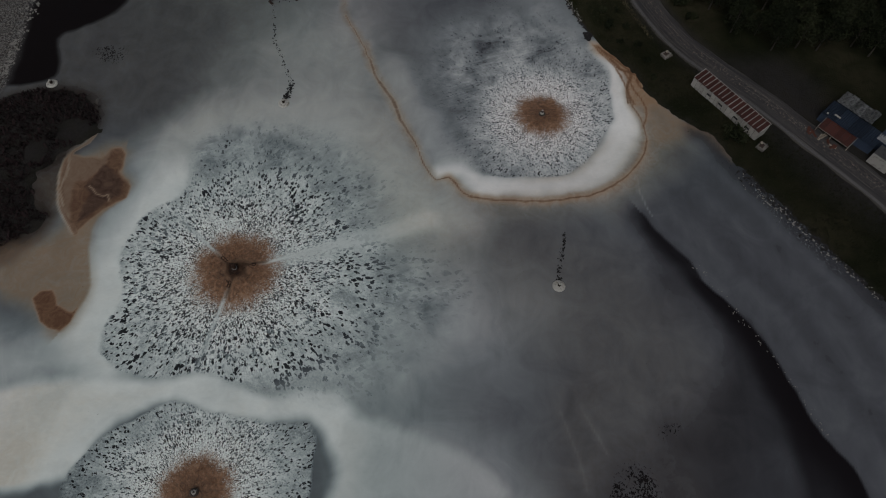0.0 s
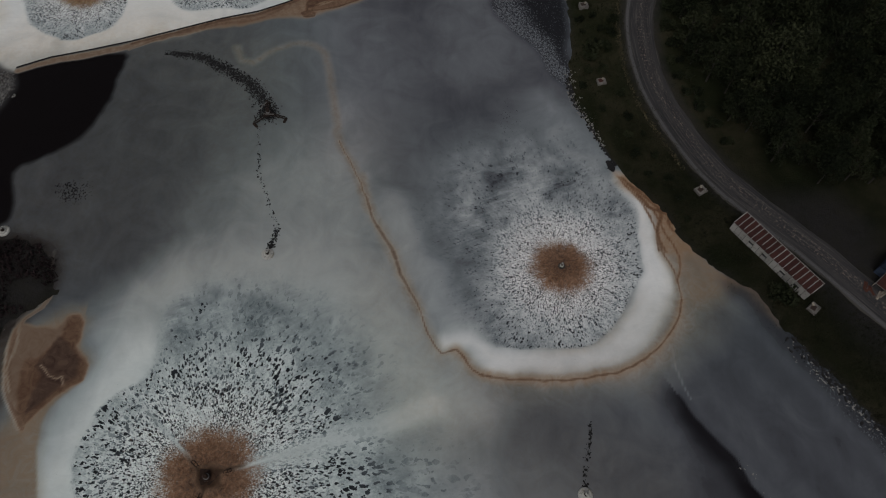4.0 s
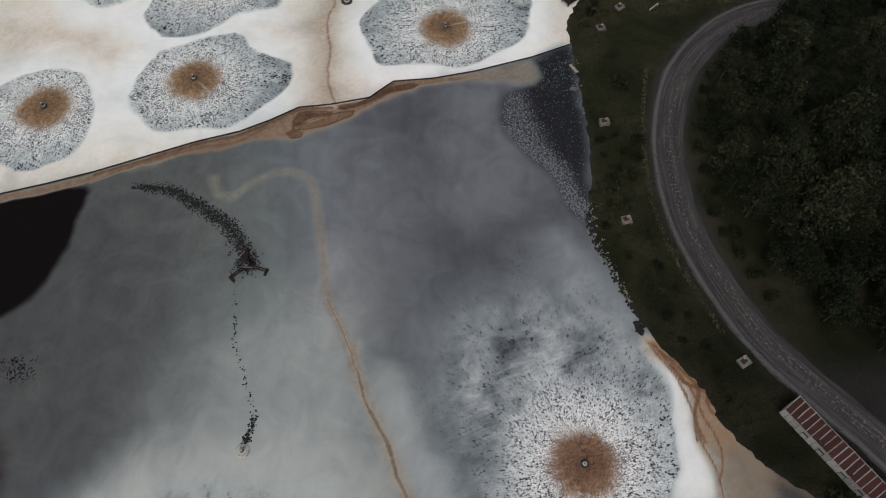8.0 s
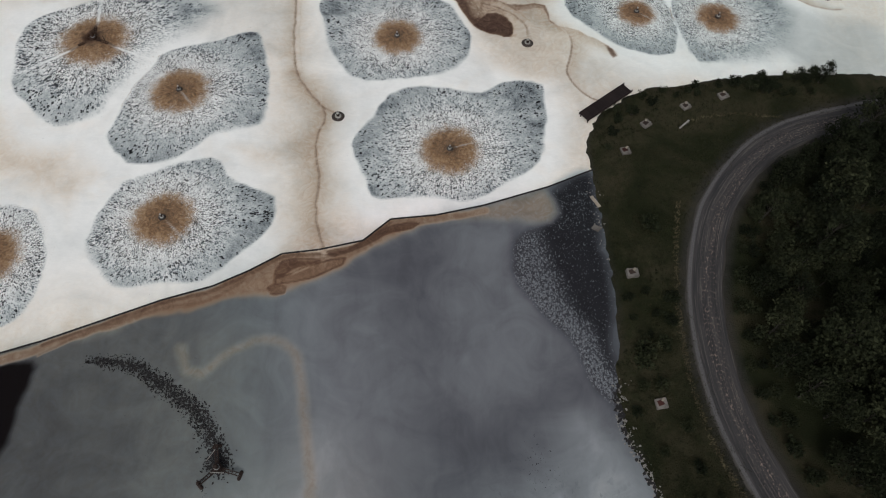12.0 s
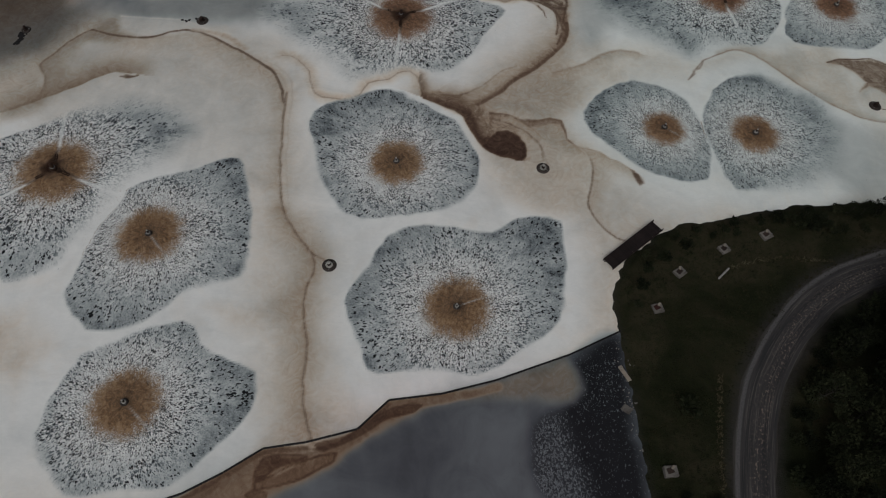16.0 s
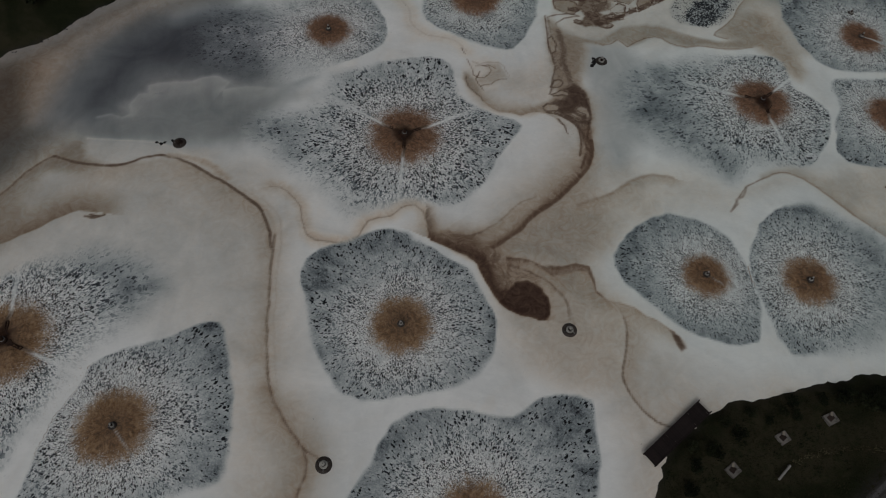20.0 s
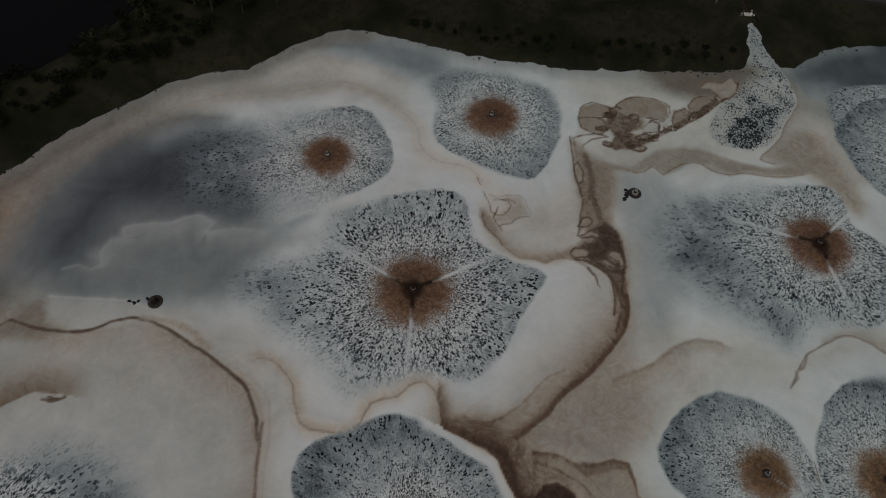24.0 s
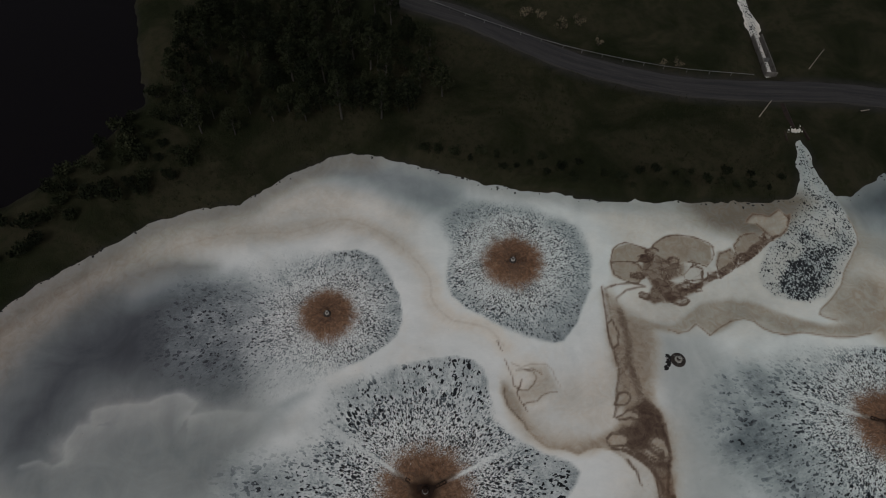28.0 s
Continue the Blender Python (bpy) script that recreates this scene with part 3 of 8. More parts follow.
DARK_STRIP = [(27.8, 43.5), (29.3, 40.8), (31.2, 38.3), (33.0, 36.2), (34.3, 33.3), (36.4, 30.9), (37.8, 28.9), (39.9, 25.5), (41.4, 21.9), (42.6, 18.4), (43.4, 15.4), (44.9, 12.5), (46.8, 10.0), (47.4, 6.9), (48.6, 2.0), (41.0, 1.5), (40.4, 6.9), (40.3, 10.0), (40.0, 13.7), (39.5, 17.0), (38.5, 21.2), (37.0, 25.5), (35.4, 29.3), (33.4, 32.4), (31.4, 35.3), (29.2, 38.2), (27.8, 41.3)]
SHALLOW_BROWN = [(14.2, 18.7), (19.1, 19.4), (18.2, 12.7), (24.4, 14.0), (29.5, 6.6), (19.2, 0.9), (15.0, 6.6), (14.3, 12.7)]
BAND_WHITE = [(-55.0, 13.9), (-50.3, 18.4), (-43.1, 19.8), (-31.6, 20.2), (-27.2, 21.2), (-23.6, 19.2), (-19.5, 17.9), (-15.8, 19.2), (-11.8, 18.6), (-9.0, 15.9), (-1.8, 13.3), (4.5, 10.2), (6.8, 5.5), (-4.7, 1.1), (-13.0, 2.2), (-11.2, 9.6), (-14.8, 15.6), (-19.2, 14.9), (-25.6, 15.5), (-30.5, 17.8), (-36.8, 14.6), (-40.3, 9.1), (-47.1, 7.9), (-53.1, 8.5)]
A1_WHITE = [(-44.8, 37.0), (-44.4, 41.3), (-41.6, 46.8), (-42.1, 50.6), (-38.8, 57.7), (-29.8, 62.3), (-14.8, 62.7), (-6.1, 55.4), (0.4, 47.6), (6.5, 43.1), (1.8, 36.0), (7.3, 28.1), (1.5, 22.1), (-8.4, 17.9), (-20.2, 17.9), (-38.1, 20.5), (-50.1, 17.7), (-56.8, 19.0), (-56.2, 24.6), (-45.3, 25.4), (-43.6, 30.6)]
POND_TAN = [(-45.5, 53.9), (-43.1, 52.7), (-43.5, 49.6), (-41.6, 46.8), (-44.1, 43.1), (-44.9, 38.7), (-43.6, 32.2), (-45.4, 25.8), (-49.5, 28.6), (-54.1, 30.5), (-59.2, 33.6), (-56.4, 37.7), (-49.1, 39.5), (-50.9, 45.7), (-50.6, 50.9)]
HOOK_BROWN = [(-50.1, 30.2), (-49.5, 31.0), (-48.1, 31.0), (-47.0, 29.2), (-45.0, 28.3), (-44.5, 28.7), (-45.8, 25.9), (-48.1, 27.2)]
ISLAND = [(-57.6, 63.8), (-53.9, 63.7), (-49.6, 61.1), (-49.3, 56.4), (-51.3, 53.8), (-53.6, 50.8), (-55.5, 49.3), (-55.8, 46.5), (-51.9, 42.0), (-52.6, 39.4), (-56.2, 37.3), (-60.0, 36.0), (-66.3, 41.8), (-66.1, 53.9), (-63.7, 61.3), (-61.0, 63.0)]
BLACK_WATER = [(-64.8, 92.6), (-60.5, 95.9), (-49.6, 97.6), (-49.5, 91.4), (-50.0, 84.3), (-54.9, 78.1), (-58.5, 74.4), (-57.0, 68.0), (-58.9, 65.6), (-65.5, 65.4), (-70.0, 74.0), (-68.9, 87.0)]
TRAIL_WIDE = [(-42.6, 97.6), (-37.8, 97.0), (-33.6, 94.6), (-29.3, 91.6), (-26.6, 88.1), (-25.5, 85.6)]
TRAIL_THIN = [(-26.9, 83.2), (-25.8, 75.5), (-24.2, 71.2), (-23.1, 68.5), (-22.1, 65.9), (-22.7, 63.3)]
TRAIL_F2 = [(16.9, 40.6), (16.3, 37.1), (15.8, 34.6), (15.6, 33.3)]
REED_WATER = [(13.6, 123.7), (20.7, 126.5), (21.5, 112.8), (21.2, 99.2), (20.0, 92.6), (16.8, 95.3), (14.5, 101.0), (9.1, 108.1), (8.5, 113.5), (12.3, 118.2)]
CURTAIN_TAN = [(-48.1, 99.7), (-39.2, 103.4), (-30.0, 107.6), (-21.9, 112.3), (-17.2, 113.0), (-11.5, 114.4), (-8.0, 117.8), (5.5, 120.7), (13.1, 123.4), (13.5, 118.0), (2.2, 118.1), (-7.2, 115.5), (-13.2, 111.2), (-21.8, 106.7), (-29.1, 106.9), (-35.9, 104.3), (-42.3, 101.3)]
GREY_VIOLET = [(-15.5, 108.4), (-7.4, 114.1), (8.2, 115.8), (14.1, 102.0), (18.1, 92.5), (18.8, 85.6), (8.2, 82.1), (-2.0, 78.8), (-7.7, 78.7), (-13.0, 83.4), (-15.1, 91.9)]
TEAL_DARK = [(-49.1, 96.6), (-33.5, 94.2), (-26.8, 84.8), (-26.8, 75.5), (-36.3, 72.5), (-42.0, 57.2), (-47.9, 57.2), (-54.2, 61.9), (-54.5, 78.1), (-49.8, 85.2)]
SCUM_MAIN = [(-53.4, 178.0), (-48.8, 176.7), (-43.0, 177.8), (-37.6, 176.5), (-31.9, 173.0), (-26.8, 169.2), (-25.4, 165.5), (-25.0, 157.3), (-24.6, 150.5), (-23.4, 144.4), (-22.1, 142.2), (-20.3, 139.6), (-18.8, 137.6), (-18.3, 136.2), (-18.6, 134.1), (-19.0, 132.1), (-19.1, 129.3), (-18.7, 127.1), (-18.2, 125.2), (-18.2, 122.7), (-18.3, 119.9), (-17.9, 117.5), (-17.2, 115.5), (-16.6, 113.6), (-16.3, 113.1)]
SCUM_WEST_TAN = [(-53.4, 181.6), (-53.1, 176.8), (-58.6, 175.4), (-61.2, 169.6), (-60.1, 165.9), (-50.4, 168.9), (-60.4, 164.3), (-64.0, 160.6), (-68.3, 159.8), (-71.2, 168.2), (-70.8, 182.1), (-64.0, 188.9), (-56.3, 186.6)]
SWIRL_EDGE = [(-27.0, 173.2), (-25.4, 173.1), (-23.6, 171.6), (-22.3, 170.1), (-21.8, 167.7), (-21.1, 165.8), (-19.8, 164.8), (-16.7, 164.4), (-14.4, 164.9), (-13.7, 166.4), (-13.0, 167.8), (-9.8, 168.8), (-8.7, 170.0), (-6.7, 170.6), (-5.5, 169.4), (-4.9, 167.0)]
SWIRL_TAN = [(3.8, 165.7), (8.6, 168.4), (18.0, 174.3), (14.6, 165.9), (17.5, 164.2), (17.0, 159.9), (20.0, 154.3), (19.8, 148.3), (22.1, 140.7), (19.9, 135.6), (17.3, 140.0), (15.9, 144.7), (7.2, 147.5), (4.3, 151.8), (4.1, 155.7), (2.9, 160.5)]
MID_LINE = [(16.0, 170.9), (21.0, 172.9), (24.7, 175.5), (28.1, 176.3), (30.5, 175.8)]
MID_TAN = [(10.3, 169.4), (16.2, 173.3), (23.1, 176.4), (31.7, 177.7), (38.4, 173.9), (38.5, 170.5), (30.2, 169.9), (18.3, 164.2), (13.8, 165.0)]
EAST_LINE = [(37.9, 170.2), (39.5, 172.5), (41.0, 174.4), (44.1, 176.1), (46.6, 177.0), (48.8, 176.5), (51.1, 174.8), (53.5, 172.0), (56.1, 169.0), (58.7, 166.2), (61.4, 164.3), (63.5, 162.8), (65.9, 162.2), (68.1, 162.2)]
EAST_LEAF = [(61.5, 174.7), (63.3, 175.3), (66.5, 175.6), (69.3, 175.8), (70.6, 175.1), (72.2, 173.9), (74.0, 172.6), (72.0, 166.9), (70.1, 167.9), (69.1, 168.2), (67.8, 168.9), (66.6, 169.4), (65.0, 168.5), (66.5, 170.1), (65.4, 172.1), (64.0, 173.9)]
EAST_TAIL = [(67.0, 165.0), (68.1, 164.8), (69.0, 164.8)]
EAST_TOOTH = [(37.7, 170.1), (39.1, 171.4), (39.0, 172.1), (40.1, 172.6), (41.1, 174.4)]
EAST_TAN = [(40.0, 172.9), (47.5, 176.6), (51.3, 175.2), (54.9, 170.4), (59.3, 166.8), (64.2, 164.2), (63.4, 178.5), (52.8, 177.2)]
STEM_TAN = [(1.6, 194.5), (3.5, 191.1), (5.9, 188.1), (8.4, 187.5), (11.1, 188.2), (14.4, 190.2), (14.2, 188.6), (11.0, 186.9), (7.1, 186.9), (3.9, 188.4), (1.8, 191.7)]
POND_LINE = [(-48.8, 55.7), (-49.4, 54.2), (-51.0, 52.9), (-51.5, 51.4), (-51.4, 48.6), (-50.7, 45.3), (-49.8, 42.6), (-48.3, 40.6), (-47.1, 39.3)]
POND_ALL = [(-50.9, 52.4), (-48.9, 52.1), (-46.3, 51.6), (-45.5, 53.1), (-43.8, 52.9), (-43.4, 51.6), (-43.7, 49.1), (-42.1, 47.4), (-42.1, 45.7), (-43.9, 43.3), (-46.0, 40.9), (-47.2, 39.5), (-48.6, 40.9), (-49.9, 43.2), (-50.8, 45.8), (-51.4, 49.2)]
POND_LOBE = [(-45.5, 50.6), (-45.3, 53.1), (-44.2, 53.4), (-43.4, 52.6), (-43.4, 50.6), (-43.5, 48.7), (-41.7, 46.4), (-41.8, 44.6), (-43.7, 43.0), (-45.4, 41.0), (-46.8, 39.5), (-48.4, 40.5), (-48.9, 43.1), (-49.1, 45.4), (-49.2, 47.2), (-47.4, 47.5), (-46.3, 49.2)]
POND_DEEP = [(-47.2, 47.0), (-46.3, 48.5), (-45.9, 50.6), (-44.5, 49.7), (-43.6, 48.3), (-42.7, 47.1), (-42.6, 45.0), (-43.9, 43.9), (-44.4, 43.0), (-46.5, 41.0), (-47.4, 40.5), (-47.0, 43.2), (-46.4, 45.0), (-47.5, 46.3)]
POND_WIGGLE = [(-47.2, 46.7), (-46.6, 46.3), (-46.0, 45.5), (-44.9, 45.0), (-44.4, 45.3), (-44.0, 44.3)]
ISLE_WIGGLE = [(-56.8, 49.6), (-55.4, 48.8), (-54.8, 47.7), (-55.4, 46.3), (-55.7, 45.5)]
NW_DARK = [(-55.0, 193.1), (-53.7, 198.8), (-49.8, 204.0), (-43.7, 208.4), (-38.2, 209.8), (-31.9, 207.1), (-32.0, 202.3), (-31.9, 195.8), (-37.0, 194.8), (-41.8, 196.1), (-47.5, 195.6), (-51.6, 190.4), (-54.1, 186.6), (-55.8, 187.8), (-56.7, 190.3)]
NW_BLACK = [(-48.2, 199.9), (-44.9, 201.4), (-41.0, 200.5), (-41.3, 198.0), (-45.6, 197.0)]
NW_BAND = [(-61.1, 203.2), (-56.0, 209.3), (-49.7, 212.9), (-43.8, 213.0), (-36.6, 211.5), (-43.8, 209.0), (-50.3, 204.5), (-54.5, 199.7), (-55.5, 194.4), (-56.7, 190.3)]
NW_TEAL = [(-54.1, 185.4), (-48.4, 185.4), (-45.8, 191.0), (-36.1, 190.3), (-29.3, 190.8), (-30.2, 185.7), (-32.0, 182.0), (-53.7, 181.8)]
NW_GLOW = [(-42.0, 183.0), (-39.9, 184.7), (-36.9, 183.9), (-36.0, 181.9), (-41.6, 181.7)]
PUFF_TOP = [(-53.4, 185.5), (-51.6, 185.9), (-49.8, 185.3), (-48.6, 186.0), (-49.2, 187.9), (-48.4, 189.7), (-46.7, 189.8), (-47.2, 191.4), (-45.8, 191.9), (-43.4, 192.3), (-40.9, 192.4), (-39.4, 193.4), (-37.2, 193.5), (-35.5, 192.5), (-36.2, 190.8), (-32.9, 191.6), (-29.4, 191.5), (-26.0, 192.2), (-22.7, 194.1)]
SCUM_ARC = [(-57.4, 178.0), (-53.7, 176.9), (-48.4, 176.6), (-43.6, 178.4), (-40.0, 177.9), (-35.2, 175.3), (-31.4, 172.8), (-28.1, 170.0), (-26.5, 167.2), (-25.6, 163.5)]
WEST_EDGE = [(-64.9, 161.3), (-62.2, 162.7), (-61.5, 165.3), (-62.0, 168.0), (-63.3, 170.2), (-61.6, 173.1), (-59.5, 176.3), (-57.4, 178.0)]
WEST_WEDGE = [(-57.8, 176.0), (-57.5, 178.0), (-55.7, 180.2), (-53.5, 181.0), (-52.8, 178.2), (-50.5, 176.9), (-53.4, 175.7)]
WEST_WHITE = [(-53.6, 181.3), (-49.1, 181.1), (-43.3, 180.6), (-38.9, 178.6), (-41.9, 177.5), (-47.3, 176.6), (-51.0, 177.3), (-52.6, 178.2)]
WEST_FOLD = [(-49.4, 168.8), (-51.8, 169.0), (-54.7, 167.6), (-57.4, 165.7), (-60.8, 163.5), (-64.8, 161.1)]
BLOT_SHADE = [(31.0, 221.0), (33.6, 218.4), (36.2, 217.6), (38.4, 218.6), (43.3, 220.3), (45.1, 223.4), (34.6, 223.9)]
LOBE_A = [(16.5, 212.8), (17.1, 214.9), (18.9, 216.2), (20.4, 215.6), (22.1, 214.7), (22.6, 213.7), (20.7, 212.8), (18.5, 212.9)]
LOBE_B = [(22.1, 214.7), (24.0, 216.6), (26.9, 217.4), (29.6, 216.8), (31.3, 215.4), (30.7, 213.4), (29.5, 212.2), (27.6, 213.0), (26.1, 212.4), (23.9, 213.1), (22.7, 214.2)]
LOBE_C = [(16.4, 212.6), (18.2, 212.9), (20.2, 212.4), (20.7, 210.8), (19.6, 209.4), (17.7, 210.1), (16.7, 210.9)]
LOBE_D = [(30.9, 212.3), (31.9, 214.3), (33.4, 215.0), (33.9, 213.5), (32.9, 211.5), (31.3, 210.9)]
LOBE_E = [(34.0, 215.6), (35.2, 217.0), (37.3, 217.8), (38.5, 216.6), (37.3, 214.8), (35.4, 213.5), (34.1, 214.1)]
LOBE_F = [(36.8, 219.8), (38.0, 221.3), (40.3, 220.9), (42.0, 221.9), (43.2, 220.5), (42.2, 218.6), (39.9, 217.2), (38.1, 219.7)]
LOBE_G = [(26.0, 210.7), (27.9, 212.5), (28.9, 211.7), (28.4, 210.2), (26.5, 209.9)]
BLOT_MASS = [(20.8, 213.0), (22.6, 213.9), (24.8, 212.9), (26.9, 212.1), (25.8, 210.4), (23.9, 209.8), (26.3, 208.8), (28.4, 210.0), (27.2, 208.5), (24.4, 207.4), (21.6, 206.9), (20.6, 207.5), (21.5, 209.1), (20.2, 210.7)]
BLOT_TRAIL = [(27.3, 208.8), (29.9, 210.6), (32.3, 212.0), (35.0, 213.5), (36.6, 214.8), (39.5, 217.2), (41.6, 218.6), (43.6, 220.8)]
BLOT_LEFT = [(16.4, 204.7), (16.4, 207.3), (18.0, 208.5), (20.6, 209.1), (18.9, 209.5), (16.7, 209.3), (15.3, 208.7), (15.2, 206.8), (15.3, 204.4)]
STEM_EDGE = [(19.9, 190.5), (19.9, 186.9), (19.4, 184.1), (19.4, 180.7), (18.3, 177.4), (15.7, 174.2), (12.3, 171.3), (9.3, 168.9), (7.9, 166.9), (5.7, 165.0), (3.9, 163.9)]
EYE_EDGE = [(-5.1, 169.8), (-4.9, 167.6), (-4.4, 165.0), (-1.9, 163.9), (0.6, 162.9), (1.8, 161.3), (2.7, 158.9), (4.0, 156.6), (5.6, 154.9), (7.5, 154.0), (9.3, 153.6)]
EYE_BLOB = [(5.6, 157.4), (6.8, 158.4), (8.3, 158.5), (9.6, 157.5), (10.2, 156.2), (10.2, 154.2), (9.3, 153.6), (7.5, 154.0), (5.6, 154.9), (4.5, 156.1)]
EYE_BAND = [(-2.4, 164.2), (0.6, 162.9), (1.8, 161.3), (2.7, 158.9), (4.0, 156.6), (5.6, 154.9), (5.6, 157.4), (4.3, 158.0), (3.5, 159.2), (3.2, 161.0), (2.6, 162.9), (0.6, 163.4)]
FLOW_LINE = [(5.8, 162.2), (8.9, 161.8), (10.8, 160.7), (12.4, 161.0), (14.8, 161.6), (16.3, 161.0), (16.8, 159.4), (16.9, 157.7), (18.0, 156.4), (19.4, 155.3), (20.1, 153.4), (20.0, 151.4), (19.2, 148.2), (18.8, 146.2), (19.3, 144.3), (20.4, 142.1), (21.9, 140.7), (23.6, 140.0)]
FLOW_BAND = [(10.4, 160.9), (12.0, 161.5), (14.5, 161.8), (16.0, 161.0), (16.8, 159.1), (15.9, 160.3), (14.6, 160.8), (12.8, 160.2), (11.6, 159.8)]
FLOW_INNER = [(6.0, 161.1), (8.8, 160.1), (11.2, 158.5), (12.5, 157.0), (13.1, 155.0), (13.1, 153.5)]
FLOW_RIGHT = [(17.8, 156.5), (20.1, 155.6), (21.5, 155.1), (22.8, 153.9), (24.6, 153.1), (26.0, 151.8)]
FLOW_LEAF = [(25.4, 152.0), (26.4, 151.4), (26.9, 150.0), (26.2, 149.5), (25.7, 150.2), (25.4, 151.2)]
CHANNEL_EDGE = [(27.8, 43.5), (29.3, 40.8), (31.2, 38.3), (33.0, 36.2), (34.3, 33.3), (36.4, 30.9), (37.8, 28.9), (39.9, 25.5), (41.4, 21.9), (42.6, 18.4), (43.4, 15.4), (44.9, 12.5), (46.8, 10.0), (47.4, 6.9), (48.6, 2.0)]
ISLAND_RIM = [(-50.1, 62.1), (-49.6, 58.8), (-49.3, 55.9), (-50.7, 54.2), (-51.4, 52.4), (-50.9, 49.6), (-51.0, 46.3), (-50.0, 43.5)]
POND_RIM = [(-43.8, 53.1), (-43.7, 50.6), (-43.5, 48.8), (-42.1, 46.8), (-42.4, 44.8), (-43.5, 43.6), (-45.0, 41.6), (-45.3, 38.3), (-44.1, 33.8), (-43.8, 30.8), (-44.6, 28.0), (-45.5, 25.9)]
RING_EDGE = [(-15.0, 81.1), (-12.6, 76.0), (-10.6, 71.3), (-9.4, 67.7), (-7.0, 63.4), (-5.7, 59.3), (-3.5, 55.4), (-1.9, 51.0), (-0.3, 48.8), (1.4, 49.3), (3.5, 46.7), (6.0, 45.7), (10.6, 45.4), (15.2, 45.5), (21.0, 46.5), (25.6, 49.0), (28.8, 52.2), (30.4, 56.2), (30.3, 60.2), (29.4, 63.0), (29.3, 66.7)]
TAIL_BAND = [(18.7, 204.3), (22.2, 204.1), (25.6, 205.1), (27.9, 206.7), (30.9, 207.4), (33.3, 207.2), (36.3, 205.9), (39.9, 204.2), (42.9, 203.1), (46.1, 203.1), (49.3, 203.0)]
FAN = [(48.7, 235.3), (49.2, 233.3), (49.5, 230.2), (50.3, 227.1), (51.0, 224.1), (51.6, 221.8), (52.0, 219.5), (52.0, 217.3), (50.8, 215.1), (49.0, 212.9), (47.0, 210.3), (44.6, 207.7), (42.2, 206.7), (37.5, 207.6), (36.7, 211.1), (38.5, 215.3), (41.8, 218.2), (44.5, 221.6), (46.2, 224.6), (47.6, 229.5), (48.1, 233.3)]
FAN_DARK = [(38.8, 208.4), (40.5, 211.7), (42.7, 213.6), (44.4, 215.2), (46.2, 214.8), (47.2, 212.9), (45.0, 210.1), (42.0, 207.4)]
NORTH_LINE = [(-42.7, 213.9), (-35.7, 216.4), (-26.7, 217.1), (-20.7, 219.2), (-15.9, 217.4), (-11.2, 214.0), (-8.1, 209.7), (-7.7, 206.4), (-5.1, 204.0), (-0.8, 202.9), (1.2, 200.3)]
WRINKLE = [(1.3, 198.4), (1.9, 197.3), (2.3, 196.3), (2.4, 195.2), (3.3, 194.5), (4.1, 194.5), (4.9, 195.4), (5.3, 196.3), (4.8, 197.1), (3.7, 197.3), (2.7, 197.2)]
WRINKLE_B = [(3.7, 197.3), (4.8, 197.5), (5.9, 196.7)]
WRINKLE_C = [(3.4, 196.0), (3.2, 195.1), (2.8, 194.2), (3.1, 193.2), (3.6, 192.4), (3.8, 192.0)]
WRINKLE_D = [(3.5, 192.8), (4.0, 193.1), (5.0, 193.3), (5.7, 194.1), (6.6, 194.4), (7.6, 194.5)]
WRINKLE_E = [(1.4, 194.8), (1.2, 194.0), (1.6, 192.6), (2.4, 191.5), (3.4, 190.5), (3.5, 189.7)]
WRINKLE_F = [(0.4, 201.0), (0.6, 200.2), (0.9, 199.6)]
WRINKLE_G = [(2.1, 198.1), (3.2, 197.6), (4.5, 198.0), (6.4, 198.1), (7.2, 197.4), (7.5, 196.4), (8.1, 195.2)]
WRINKLE_TAN = [(1.6, 195.4), (2.3, 194.9), (2.9, 194.1), (3.1, 193.2), (3.7, 191.9), (3.5, 190.8), (2.4, 191.6), (1.6, 192.8), (1.3, 194.0)]
WRINKLE_PALE = [(4.5, 197.8), (6.4, 198.0), (7.5, 196.4), (7.9, 194.9), (6.6, 194.3), (4.8, 193.2), (3.5, 193.1), (3.1, 194.1), (4.1, 194.7), (5.2, 196.0)]
SHORE_GREY = [(-27.2, 227.9), (-21.6, 229.7), (-13.3, 229.2), (-5.0, 227.1), (-2.6, 222.6), (-6.6, 219.6), (-17.9, 224.1)]
NW_TAN = [(-67.1, 197.0), (-63.9, 200.2), (-56.4, 207.6), (-45.1, 216.8), (-35.6, 218.9), (-20.5, 219.6), (-11.9, 214.4), (-20.3, 216.8), (-34.9, 214.6), (-47.6, 209.9), (-57.0, 201.8), (-60.9, 191.3), (-62.6, 184.2)]
WEST_GREY = [(-59.7, 172.5), (-55.2, 173.9), (-43.2, 176.0), (-34.4, 174.1), (-27.3, 169.1), (-25.8, 163.6), (-33.6, 160.9), (-50.3, 159.2)]
LOBE_LINE = [(-5.0, 167.0), (-4.6, 166.0), (-3.1, 165.6), (-1.1, 165.6), (1.3, 165.6), (3.7, 167.1), (5.8, 168.8), (7.5, 170.8), (10.1, 172.2)]
LOBE_FILL = [(-4.6, 166.0), (-3.1, 165.6), (-1.1, 165.6), (1.3, 165.6), (3.7, 167.1), (5.8, 168.8), (7.5, 170.8), (9.2, 171.2), (6.5, 167.7), (4.4, 165.2), (2.8, 163.6), (-0.3, 163.7), (-3.5, 164.8)]
STEM_PALE_D = [(14.1, 193.1), (14.8, 194.4), (15.8, 194.5), (16.3, 193.8), (15.7, 193.0), (14.6, 192.9)]
